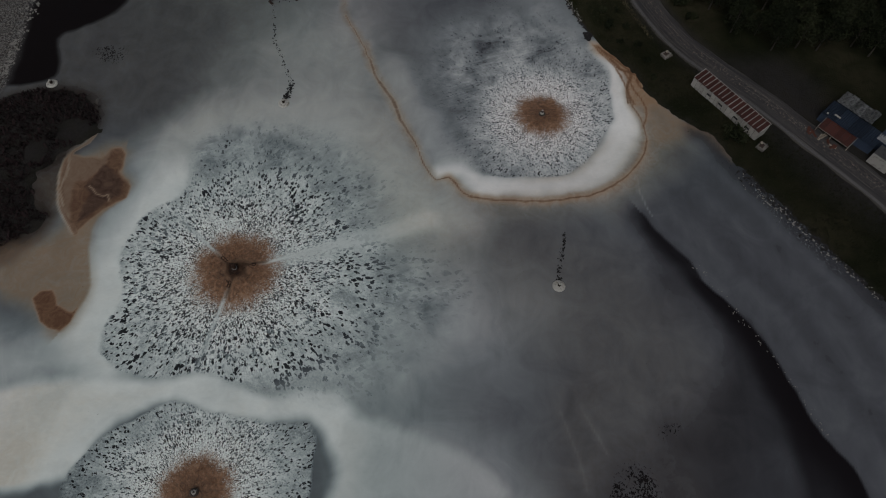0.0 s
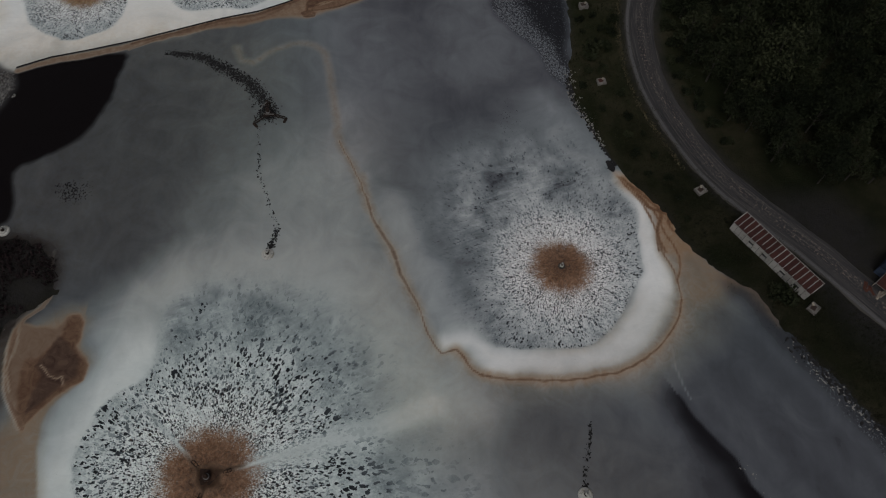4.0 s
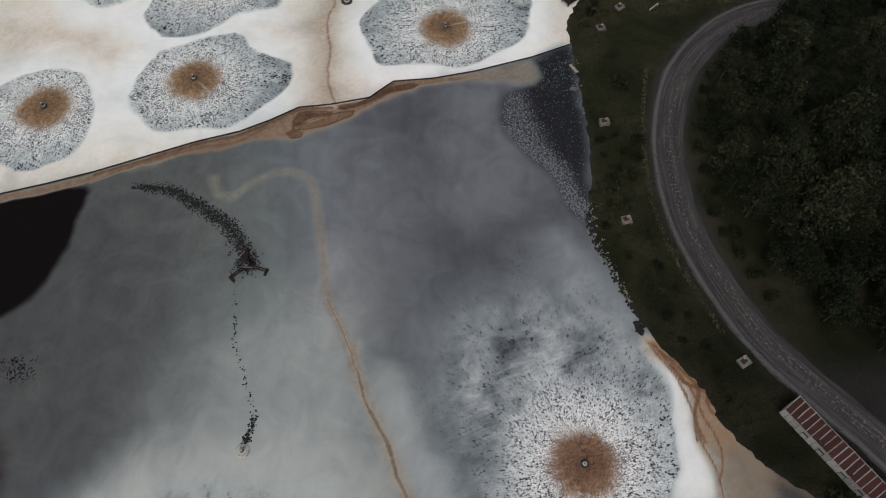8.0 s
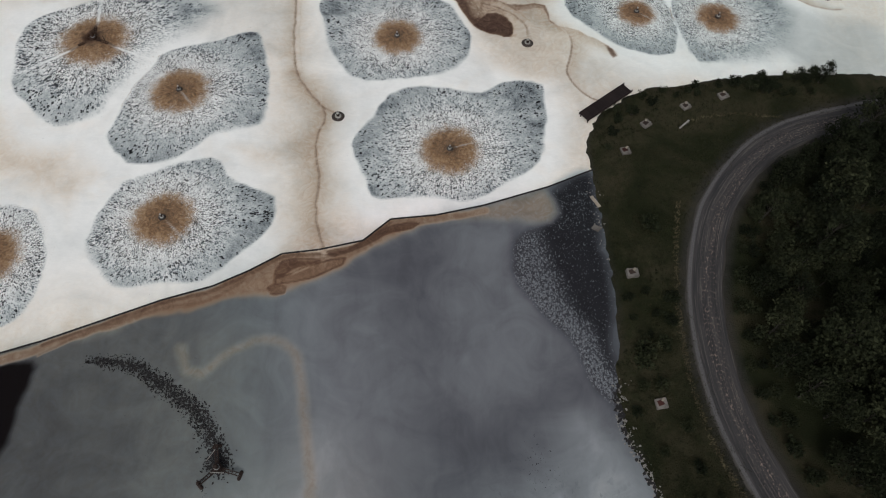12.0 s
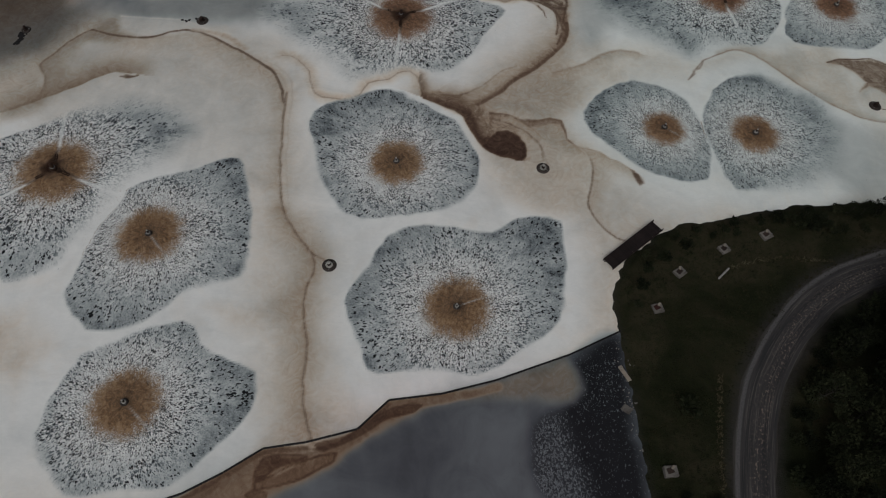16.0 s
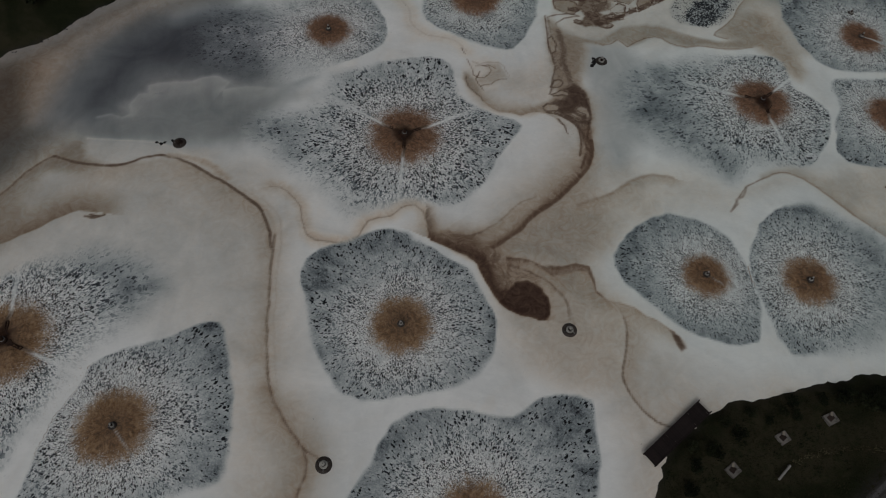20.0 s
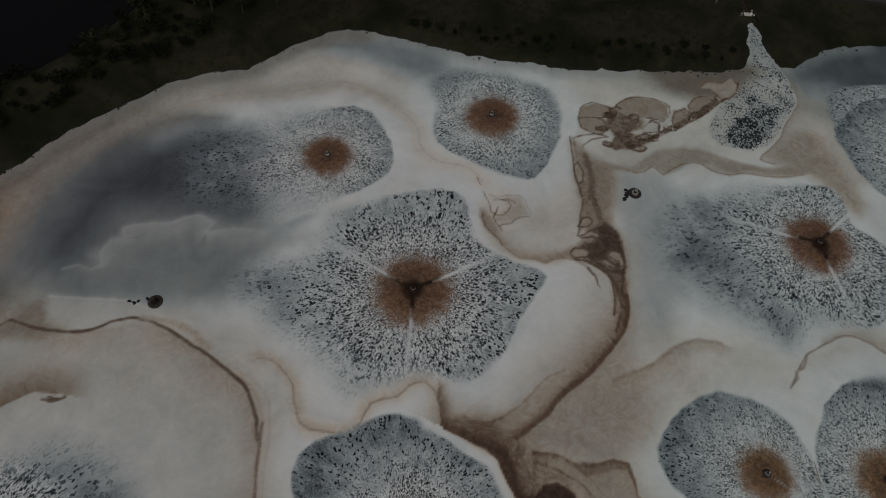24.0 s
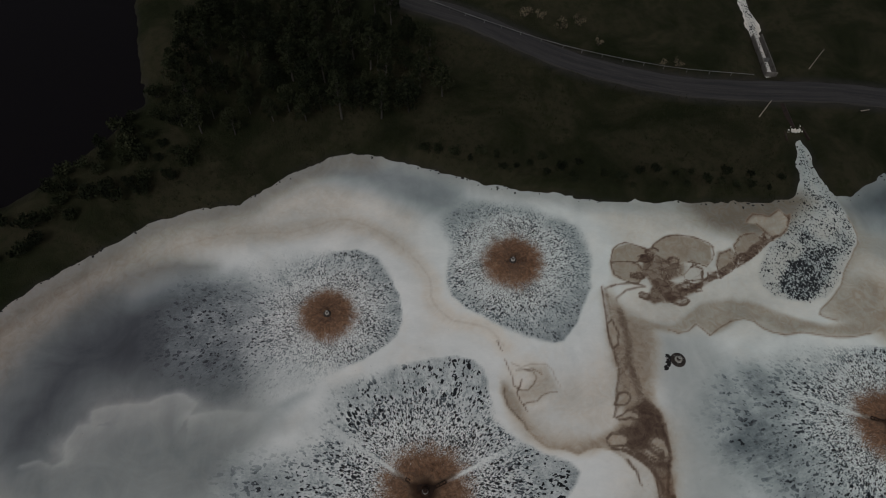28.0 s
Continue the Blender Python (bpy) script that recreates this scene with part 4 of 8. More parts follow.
STEM_PALE_E = [(14.7, 203.6), (15.4, 204.2), (15.9, 202.4), (15.6, 200.6), (15.0, 200.2), (14.8, 201.4)]
STEM_LOW = [(1.2, 194.5), (2.2, 192.1), (3.5, 190.0), (4.5, 188.7), (5.9, 187.7), (7.3, 187.5), (9.1, 187.0), (10.2, 187.5), (11.7, 187.8), (13.1, 187.6), (14.4, 186.6), (15.4, 185.5)]
STEM_FOLD_A = [(13.3, 187.7), (15.4, 187.0), (17.0, 186.0), (17.7, 184.9), (17.9, 183.2), (17.8, 181.6), (17.3, 179.6)]
STEM_FOLD_B = [(14.6, 187.6), (16.4, 186.7), (17.7, 185.6), (18.2, 183.9), (18.4, 182.2), (18.5, 180.6)]
STEM_FOLD_C = [(18.3, 184.1), (18.7, 182.7), (19.1, 181.2), (19.1, 180.6), (18.8, 180.5), (18.5, 181.0), (18.5, 181.6)]
STEM_FOLD_D = [(14.9, 186.4), (15.7, 185.2), (16.1, 183.5)]
STEM_RIGHT = [(17.7, 194.1), (18.5, 192.2), (19.5, 190.1), (19.8, 188.1), (19.4, 185.5), (18.9, 183.3), (19.1, 181.6), (19.0, 180.3)]
STEM_UPPER = [(15.0, 208.0), (17.5, 205.8), (20.4, 203.6), (20.2, 199.5), (19.6, 196.2), (18.2, 193.4), (14.6, 193.2), (14.6, 200.0)]
STEM_LEFT = [(14.8, 209.0), (14.6, 206.0), (14.7, 203.0), (14.9, 200.4), (15.3, 197.6), (14.6, 194.9), (14.4, 193.4), (13.9, 191.4)]
STEM_PALE_F = [(16.5, 187.7), (17.4, 187.9), (18.4, 187.5), (18.7, 186.6), (18.2, 186.5), (17.3, 187.2)]
LEE_MIST = [(20.6, 203.0), (26.0, 202.0), (28.6, 198.6), (27.4, 193.6), (27.4, 187.0), (25.6, 180.0), (22.4, 177.0), (20.6, 181.0), (20.9, 188.0), (20.2, 195.0)]
FAN_TAN = [(44.5, 205.2), (46.8, 208.5), (49.4, 210.6), (53.0, 210.6), (54.4, 206.1), (55.0, 201.0), (56.1, 197.2), (54.5, 195.3), (52.6, 197.1), (51.0, 200.9), (48.8, 202.6)]
FAN_UPPER = [(44.1, 218.6), (45.5, 218.7), (47.0, 217.2), (49.1, 217.4), (50.6, 219.8), (50.7, 216.2), (47.6, 212.9), (45.6, 211.6), (43.4, 213.8), (44.0, 216.3)]
FLOAT_LINE = [(-18.8, 137.6), (-17.7, 136.9), (-16.8, 136.2)]
CURTAIN_STAIN = [(-22.5, 112.3), (-20.6, 114.6), (-18.9, 116.5), (-17.4, 117.2), (-14.9, 115.2), (-12.0, 114.3), (-16.6, 113.0)]
CURTAIN_BROWN = [(-40.0, 102.9), (-30.6, 107.1), (-26.1, 109.6), (-21.8, 112.3), (-16.5, 112.9), (-11.8, 114.5), (-8.2, 118.0), (-0.6, 119.0), (-0.6, 118.2), (-3.7, 117.0), (-7.6, 115.3), (-10.1, 113.7), (-11.6, 112.4), (-13.4, 111.0), (-15.5, 109.8), (-17.9, 108.6), (-20.2, 107.3), (-24.0, 106.3), (-29.5, 105.4), (-36.0, 103.2)]
EYE_FLOW = [(-4.6, 166.0), (-1.9, 165.6), (1.2, 163.8), (4.3, 163.3), (6.6, 162.5), (8.5, 161.6), (9.5, 159.3), (10.5, 157.6), (9.8, 153.7), (6.5, 154.3), (4.6, 155.6), (2.3, 159.7), (1.3, 161.7), (-2.3, 164.1)]
EYE_POOL = [(6.6, 161.1), (8.9, 161.3), (11.1, 159.8), (14.3, 160.5), (16.5, 159.4), (16.9, 156.8), (18.9, 154.7), (19.8, 152.6), (19.1, 147.8), (16.9, 144.7), (11.9, 144.7), (7.9, 147.7), (9.8, 153.3), (10.5, 156.7), (8.7, 158.9)]
EYE_ABOVE = [(5.1, 162.4), (6.8, 165.7), (11.0, 168.7), (15.3, 170.8), (19.3, 169.8), (19.6, 165.9), (16.8, 162.6), (10.5, 162.0)]
DUSK = [(36.7, 25.5), (38.1, 19.8), (39.8, 10.6), (38.8, 5.0), (18.0, 4.0), (21.7, 10.6), (26.2, 14.3), (32.3, 18.4)]
SILT_A = [(15.1, 19.3), (14.2, 18.3), (14.1, 16.3), (14.8, 14.3), (15.4, 12.4), (15.9, 10.6), (16.2, 9.3), (16.3, 7.6)]
SILT_B = [(15.9, 18.6), (16.1, 17.3), (16.9, 15.9), (17.7, 14.3), (18.2, 13.4), (19.0, 11.5)]
FLOATS = [(-22.9, 62.1), (15.4, 32.5), (-57.4, 65.0), (-16.4, 135.8), (12.9, 152.1), (23.0, 198.7), (-40.6, 180.7), (66.4, 165.4)]
ROAD_A = [(64.0, 44.2), (60.0, 50.0), (55.0, 56.2), (49.9, 62.8), (45.0, 68.2), (40.2, 73.8), (37.6, 77.9), (34.8, 84.4), (32.7, 91.5), (32.0, 99.3), (32.7, 107.8), (35.5, 117.3), (38.4, 122.5), (42.5, 127.5), (46.7, 131.3), (51.3, 134.0), (55.8, 135.7), (59.8, 136.9), (70.2, 139.4)]
ROAD_B = [(-14.8, 267.0), (-7.8, 263.6), (-1.9, 261.0), (4.7, 257.0), (13.8, 251.4), (22.8, 247.9), (31.8, 245.7), (40.9, 244.9), (50.2, 244.9), (57.7, 244.7), (65.6, 243.7), (77.4, 242.1)]
DOCK = [(20.1, 136.1), (27.8, 142.3)]
DARK_LAKE = [(-67.1, 220.5), (-61.4, 226.6), (-55.6, 234.9), (-52.7, 240.2), (-56.2, 251.2), (-61.3, 268.1), (-92.4, 266.2), (-73.5, 217.5)]
BLOTCH = [(15.3, 207.7), (16.4, 210.4), (17.4, 215.0), (18.9, 216.2), (20.9, 215.1), (22.5, 215.0), (24.5, 216.9), (27.9, 217.3), (30.2, 216.4), (31.2, 214.8), (31.3, 212.7), (32.7, 213.9), (34.5, 216.6), (37.3, 217.7), (38.6, 216.7), (38.0, 215.1), (35.7, 213.4), (35.3, 212.1), (32.8, 212.1), (30.9, 210.7), (28.8, 210.1), (26.0, 208.5), (25.4, 206.9), (22.5, 206.7), (21.0, 207.4), (21.8, 209.5), (19.7, 209.3), (17.3, 209.4)]
STEM_BODY = [(15.3, 207.7), (17.3, 209.4), (17.6, 206.8), (18.8, 204.4), (18.5, 200.3), (18.7, 196.0), (19.3, 192.2), (19.9, 190.2), (20.1, 187.1), (19.6, 182.9), (18.3, 182.8), (18.1, 185.5), (16.1, 187.7), (13.0, 188.0), (10.9, 188.0), (12.8, 189.4), (14.6, 191.0), (15.0, 193.3), (15.1, 197.1), (15.0, 200.2), (15.1, 203.3)]
STEM_DARK = [(16.3, 192.3), (18.2, 193.1), (19.5, 191.5), (19.8, 189.1), (19.3, 185.9), (19.0, 182.2), (18.3, 181.8), (18.3, 184.4), (17.6, 186.1), (15.9, 187.1), (14.3, 188.2), (13.9, 189.4), (15.2, 190.2), (16.4, 190.6)]
STEM_PALE = [(14.3, 191.4), (15.8, 192.2), (16.8, 191.8), (17.2, 191.2), (16.8, 190.9), (16.0, 191.4), (14.5, 191.0)]
STEM_PALE_B = [(12.8, 188.9), (13.4, 189.5), (14.6, 189.3), (15.5, 188.9), (15.0, 188.0), (13.9, 187.9), (12.9, 188.0)]
STEM_PALE_C = [(17.9, 188.5), (18.6, 189.2), (19.6, 188.7), (19.9, 187.6), (19.6, 186.8), (19.1, 186.8), (19.1, 187.6), (18.2, 188.1)]
TAIL_EDGE = [(22.5, 202.9), (23.7, 202.3), (25.1, 202.7), (26.3, 203.7), (27.0, 203.0), (27.7, 202.0), (28.9, 203.0), (30.8, 204.1), (32.7, 204.5), (33.9, 204.1), (34.9, 203.2), (37.3, 202.2), (39.9, 202.5), (42.8, 202.1), (45.7, 202.0), (48.9, 202.5)]
FAN_EDGE = [(50.7, 223.7), (51.8, 220.9), (52.2, 218.2), (51.9, 216.5), (48.8, 212.4), (47.1, 209.6), (45.1, 207.4), (43.0, 205.2), (45.1, 204.3)]
CELL_H1 = [(-21.1, 204.4), (-34.7, 210.7), (-26.2, 213.1), (-17.2, 213.8), (-13.3, 209.6), (-12.0, 205.5), (-12.1, 201.5), (-17.5, 197.7), (-21.4, 195.8), (-25.2, 193.7), (-31.8, 193.9), (-39.5, 195.9), (-42.5, 203.2), (-40.2, 208.9)]
LEFT_PALE = [(-51.6, 53.3), (-51.9, 49.4), (-50.9, 45.2), (-49.1, 41.7), (-47.7, 40.2)]
A1_RAY = [(-21.6, 35.5), (-16.0, 37.0), (-9.5, 39.3), (-1.2, 42.1)]
CURL_A = [(-21.7, 111.3), (-19.5, 111.8), (-17.1, 111.6), (-18.2, 111.0), (-20.3, 110.4), (-21.3, 109.5), (-22.2, 109.0), (-22.4, 109.9)]
CURL_B = [(-22.3, 108.8), (-20.5, 109.5), (-18.2, 110.7), (-15.7, 111.7), (-13.8, 111.8), (-14.1, 111.0), (-15.6, 110.1), (-17.7, 109.1), (-20.4, 108.3), (-22.2, 108.0)]
CURL_C = [(-23.0, 107.6), (-22.2, 108.0), (-21.0, 107.6), (-20.9, 106.8), (-22.6, 106.7)]
CURL_D = [(-16.5, 112.6), (-13.9, 112.9), (-11.8, 114.4), (-10.2, 115.5), (-8.3, 116.7), (-5.4, 117.6), (-4.1, 117.4), (-5.0, 116.7), (-7.9, 116.0), (-9.9, 114.8), (-12.7, 113.1), (-15.2, 112.3)]
BANK_TAN = [(24.7, 76.9), (27.2, 75.5), (30.7, 72.1), (31.8, 67.9), (33.1, 64.9), (34.1, 63.5), (29.7, 63.5), (29.1, 68.5), (26.7, 72.4), (25.0, 74.9)]
BANK_LINE_A = [(25.5, 75.5), (26.9, 73.8), (28.3, 72.1), (30.0, 69.5), (29.1, 66.6), (28.9, 63.5)]
BANK_LINE_B = [(27.2, 73.7), (29.0, 72.4), (30.6, 71.0), (31.5, 67.6)]
BANK_LINE_C = [(27.3, 72.5), (28.4, 70.4), (30.9, 69.2), (30.9, 67.6)]
TAIL_FILL = [(18.8, 204.4), (22.9, 203.6), (25.6, 205.6), (28.5, 207.0), (31.4, 207.3), (34.2, 206.8), (37.8, 205.1), (41.4, 203.8), (44.9, 203.4), (48.5, 204.1), (51.8, 203.9), (54.9, 203.7), (51.5, 202.9), (47.9, 202.2), (43.4, 202.2), (40.3, 202.8), (38.6, 202.1), (36.4, 202.8), (34.8, 204.3), (32.0, 204.4), (28.0, 202.1), (26.4, 203.6), (23.8, 202.2), (20.4, 202.8), (18.9, 200.3)]


# ---------------------------------------------------------------- fields over the plan
TABLE = np.random.RandomState(7).rand(256, 256).astype(np.float32)


def vnoise(x, y, size, seed=0):
    """Smooth value noise, 0 to 1."""
    x, y = x / size + seed * 17.3, y / size + seed * 9.7
    xi, yi = np.floor(x).astype(int), np.floor(y).astype(int)
    fx, fy = x - xi, y - yi
    fx, fy = fx * fx * (3 - 2 * fx), fy * fy * (3 - 2 * fy)
    a, b = TABLE[xi & 255, yi & 255], TABLE[(xi + 1) & 255, yi & 255]
    c, d = TABLE[xi & 255, (yi + 1) & 255], TABLE[(xi + 1) & 255, (yi + 1) & 255]
    return (a * (1 - fx) + b * fx) * (1 - fy) + (c * (1 - fx) + d * fx) * fy


def smooth(e0, e1, v):
    k = np.clip((v - e0) / (e1 - e0), 0, 1)
    return k * k * (3 - 2 * k)


def spline(points, step=0.8, closed=False):
    """A Catmull-Rom line through the points."""
    p = [np.array(q, float) for q in points]
    p = [p[-1]] + p + [p[0], p[1]] if closed else [2 * p[0] - p[1]] + p + [2 * p[-1] - p[-2]]
    out = []
    for a, b, c, d in zip(p, p[1:], p[2:], p[3:]):
        n = max(1, int(np.linalg.norm(c - b) / step))
        for k in range(n):
            t = k / n
            out.append(0.5 * (2 * b + (c - a) * t + (2 * a - 5 * b + 4 * c - d) * t * t + (3 * b - a - 3 * c + d) * t ** 3))
    if not closed:
        out.append(p[-2])
    return np.array(out)


def line_distance(points, x, y):
    """Distance to a line, how far along it (0 to 1), and the side (1 on its left)."""
    best, where, hand = np.full(x.shape, 1e9), np.zeros(x.shape), np.ones(x.shape)
    n = len(points) - 1
    for i in range(n):
        (ax, ay), (bx, by) = points[i], points[i + 1]
        ux, uy = bx - ax, by - ay
        k = np.clip(((x - ax) * ux + (y - ay) * uy) / max(ux * ux + uy * uy, 1e-9), 0, 1)
        d = (x - ax - k * ux) ** 2 + (y - ay - k * uy) ** 2
        near = d < best
        best = np.where(near, d, best)
        where = np.where(near, (i + k) / n, where)
        hand = np.where(near, np.sign(ux * (y - ay) - uy * (x - ax)), hand)
    return np.sqrt(best), where, hand


def inside(points, x, y):
    """Signed distance to a closed outline, positive within."""
    best, odd = np.full(x.shape, 1e9), np.zeros(x.shape, bool)
    n = len(points)
    for i in range(n):
        (ax, ay), (bx, by) = points[i], points[(i + 1) % n]
        ux, uy = bx - ax, by - ay
        k = np.clip(((x - ax) * ux + (y - ay) * uy) / max(ux * ux + uy * uy, 1e-9), 0, 1)
        best = np.minimum(best, (x - ax - k * ux) ** 2 + (y - ay - k * uy) ** 2)
        if ay != by:
            odd ^= ((ay > y) != (by > y)) & (x < ux * (y - ay) / uy + ax)
    return np.where(odd, 1, -1) * np.sqrt(best)


def near(points, x, y, pad):
    """The part of the plan round an outline."""
    p = np.array(points)
    (x0, y0), (x1, y1) = p.min(0) - pad, p.max(0) + pad
    return np.nonzero((x > x0) & (x < x1) & (y > y0) & (y < y1))[0]


def spaced(lo, hi, step, far_lo, far_hi, grow=1.25):
    """Coordinates that are close within lo to hi and spread out beyond."""
    mid = list(np.arange(lo, hi + step / 2, step))
    s, v, left = step, lo, []
    while v > far_lo:
        s *= grow
        v -= s
        left.append(max(v, far_lo))
    s, v, right = step, mid[-1], []
    while v < far_hi:
        s *= grow
        v += s
        right.append(min(v, far_hi))
    return np.array(left[::-1] + mid + right)


def sheet(name, xs, ys, zfun, material):
    gx, gy = np.meshgrid(xs, ys)
    x, y = gx.ravel(), gy.ravel()
    z, attrs = zfun(x, y)
    nx, ny = len(xs), len(ys)
    me = bpy.data.meshes.new(name)
    me.vertices.add(nx * ny)
    me.vertices.foreach_set("co", np.stack([x, y, z], 1).astype(np.float32).ravel())
    i = (np.arange(ny - 1)[:, None] * nx + np.arange(nx - 1)[None]).ravel()
    quads = np.stack([i, i + 1, i + nx + 1, i + nx], 1).astype(np.int32)
    me.loops.add(quads.size)
    me.loops.foreach_set("vertex_index", quads.ravel())
    me.polygons.add(len(quads))
    me.polygons.foreach_set("loop_start", np.arange(0, quads.size, 4, dtype=np.int32))
    me.polygons.foreach_set("use_smooth", np.ones(len(quads), bool))
    me.update(calc_edges=True)
    for key, v in attrs.items():
        if v.ndim == 2:
            me.attributes.new(key, "FLOAT_VECTOR", "POINT").data.foreach_set("vector", v.astype(np.float32).ravel())
        else:
            me.attributes.new(key, "FLOAT", "POINT").data.foreach_set("value", v.astype(np.float32).ravel())
    me.materials.append(material)
    return new(name, me)


BASIN = spline(EAST_SHORE, 2).tolist() + [(72, 147), (98, 152), (104, 200), (96, 226), (75, 230)] + NORTH_SHORE + [
    (-84, 190), (-106, 150), (-108, -45), (62, -48), (66, 10)]
STREAM = [(47.3, 249), (48.7, 249), (48.9, 257), (49.4, 262), (48.8, 266), (49.3, 272), (50, 300), (48, 300), (46.9, 272), (47.4, 266), (47.0, 261), (47.4, 257)]
ROAD_LINES = [spline([(74, 26), (68, 34)] + ROAD_A + [(84, 141), (110, 146)], 1.5), spline([(-60, 296), (-34, 281)] + ROAD_B + [(110, 236), (150, 226)], 1.5)]
LOT = [(40.1, 72.8), (46.3, 71.0), (54.3, 71.5), (58.2, 66.5), (58.6, 60.0), (64.0, 53.0), (70.0, 44.0), (60.1, 42.3), (52.8, 50.6), (49.3, 58.7), (45.2, 66.1)]


def shore(x, y):
    """Metres from the water's edge, positive on land."""
    sd = np.full(x.shape, 30.0)
    for outline in (BASIN, DARK_LAKE, STREAM):
        k = near(outline, x, y, 14)
        if len(k):
            wx = x[k] + 0.6 * (vnoise(x[k], y[k], 2.7, 1) - 0.5) + 0.7 * (vnoise(x[k], y[k], 0.9, 2) - 0.5)
            wy = y[k] + 0.6 * (vnoise(x[k], y[k], 2.7, 3) - 0.5) + 0.7 * (vnoise(x[k], y[k], 0.9, 4) - 0.5)
            d = -inside(outline, wx, wy)
            sd[k] = np.minimum(sd[k], d)
    k = near(ISLAND, x, y, 4)
    if len(k):
        wx = x[k] + 3.0 * (vnoise(x[k], y[k], 3.0, 5) - 0.5) + 1.2 * (vnoise(x[k], y[k], 1.0, 6) - 0.5)
        sd[k] = np.maximum(sd[k], inside(ISLAND, wx, y[k]) * 0.35)
    return sd


def ground_height(x, y):
    sd = shore(x, y)
    z = np.clip(sd * 0.42, -1.6, 0.9)
    rough = np.clip(sd - 1.5, 0, 3) / 3
    road = np.full(x.shape, 99.0)
    for line in ROAD_LINES:
        k = near(line, x, y, 8)
        if len(k):
            road[k] = np.minimum(road[k], line_distance(line[::2], x[k], y[k])[0])
    flat = smooth(2.2, 5.5, road)
    z += rough * flat * (0.5 * (vnoise(x, y, 5, 8) - 0.5) + 0.22 * (vnoise(x, y, 1.3, 9) - 0.5))
    z += 5.0 * smooth(150, 900, np.hypot(x, y - 120)) * vnoise(x, y, 160, 10)
    dirt = 0.9 * smooth(4.2, 2.0, road)
    k = near(LOT, x, y, 6)
    if len(k):
        dirt[k] = np.maximum(dirt[k], smooth(-4, 2, inside(LOT, x[k], y[k])))
    k = near(ISLAND, x, y, 3)
    if len(k):
        dirt[k] = np.maximum(dirt[k], smooth(-3, 1, inside(ISLAND, x[k], y[k])))
    dirt = np.maximum(dirt, 0.55 * smooth(0.9, 0.1, sd) * vnoise(x, y, 3, 11))
    return z, {"dirt": dirt, "northern": smooth(66, 104, y)}


ground = sheet("ground", spaced(-76, 84, 0.5, -1500, 1500), spaced(-10, 290, 0.5, -1500, 1800), ground_height, GROUND)
tagged(ground, "dark rough grass and gravel banks round the lagoons", "ground", kind="structure")

# cells of churned foam: outline, reach of the brown core, arms (degrees of the first arm, or None), side that fades out, how far
CELLS = [
    (CELL_A0, 3.7, None, 0, 0.0), (CELL_A1, 5.0, 18, 20, 9.0), (CELL_A2, 3.6, None, 130, 9.0),
    (CELL_B1, 3.7, None, 0, 0.0), (CELL_B2, 3.7, None, 0, 0.0), (CELL_B3, 3.9, None, 0, 0.0),
    (CELL_C1, 3.9, None, 0, 0.0), (CELL_C2, 4.8, 98, 20, 4.0), (CELL_D1, 3.5, None, 0, 0.0),
    (CELL_E1, 2.9, None, 0, 0.0), (CELL_E2, 3.3, None, -10, 4.5), (CELL_G1, 4.8, 27, 195, 4.0),
    (CELL_G2, 4.2, 40, 185, 4.0), (CELL_G3, 3.3, None, 0, 0.0), (CELL_G4, 3.4, None, 0, 0.0),
    (CELL_H1, 3.4, None, 190, 8.0), (CELL_H2, 3.8, None, 100, 1.6), (CELL_H3, 3.6, None, 0, 0.0)]


# calm rays that cross the ring of a small aerator, in degrees
# lee sides veiled by mist: direction, strength, where it begins (in reaches of the core)
LEE = {1: ((75, 0.85, 2.6), (5, 0.8, 3.0)), 2: ((115, 0.9, 2.0), (165, 0.8, 2.0)), 7: ((40, 0.7, 2.0),), 9: ((60, 0.4, 2.0), (-120, 0.3, 2.0)), 11: ((188, 0.5, 2.8), (235, 0.35, 3.0)),
       12: ((185, 0.72, 2.3), (225, 0.6, 2.6)), 15: ((190, 0.2, 2.4),), 16: ((110, 0.7, 1.7), (20, 0.45, 1.7), (-60, 0.4, 2.0)), 10: ((-5, 0.5, 2.4), (-60, 0.3, 2.6))}
RAYS = {4: -42, 5: 22, 6: -50, 9: -35, 13: -20}


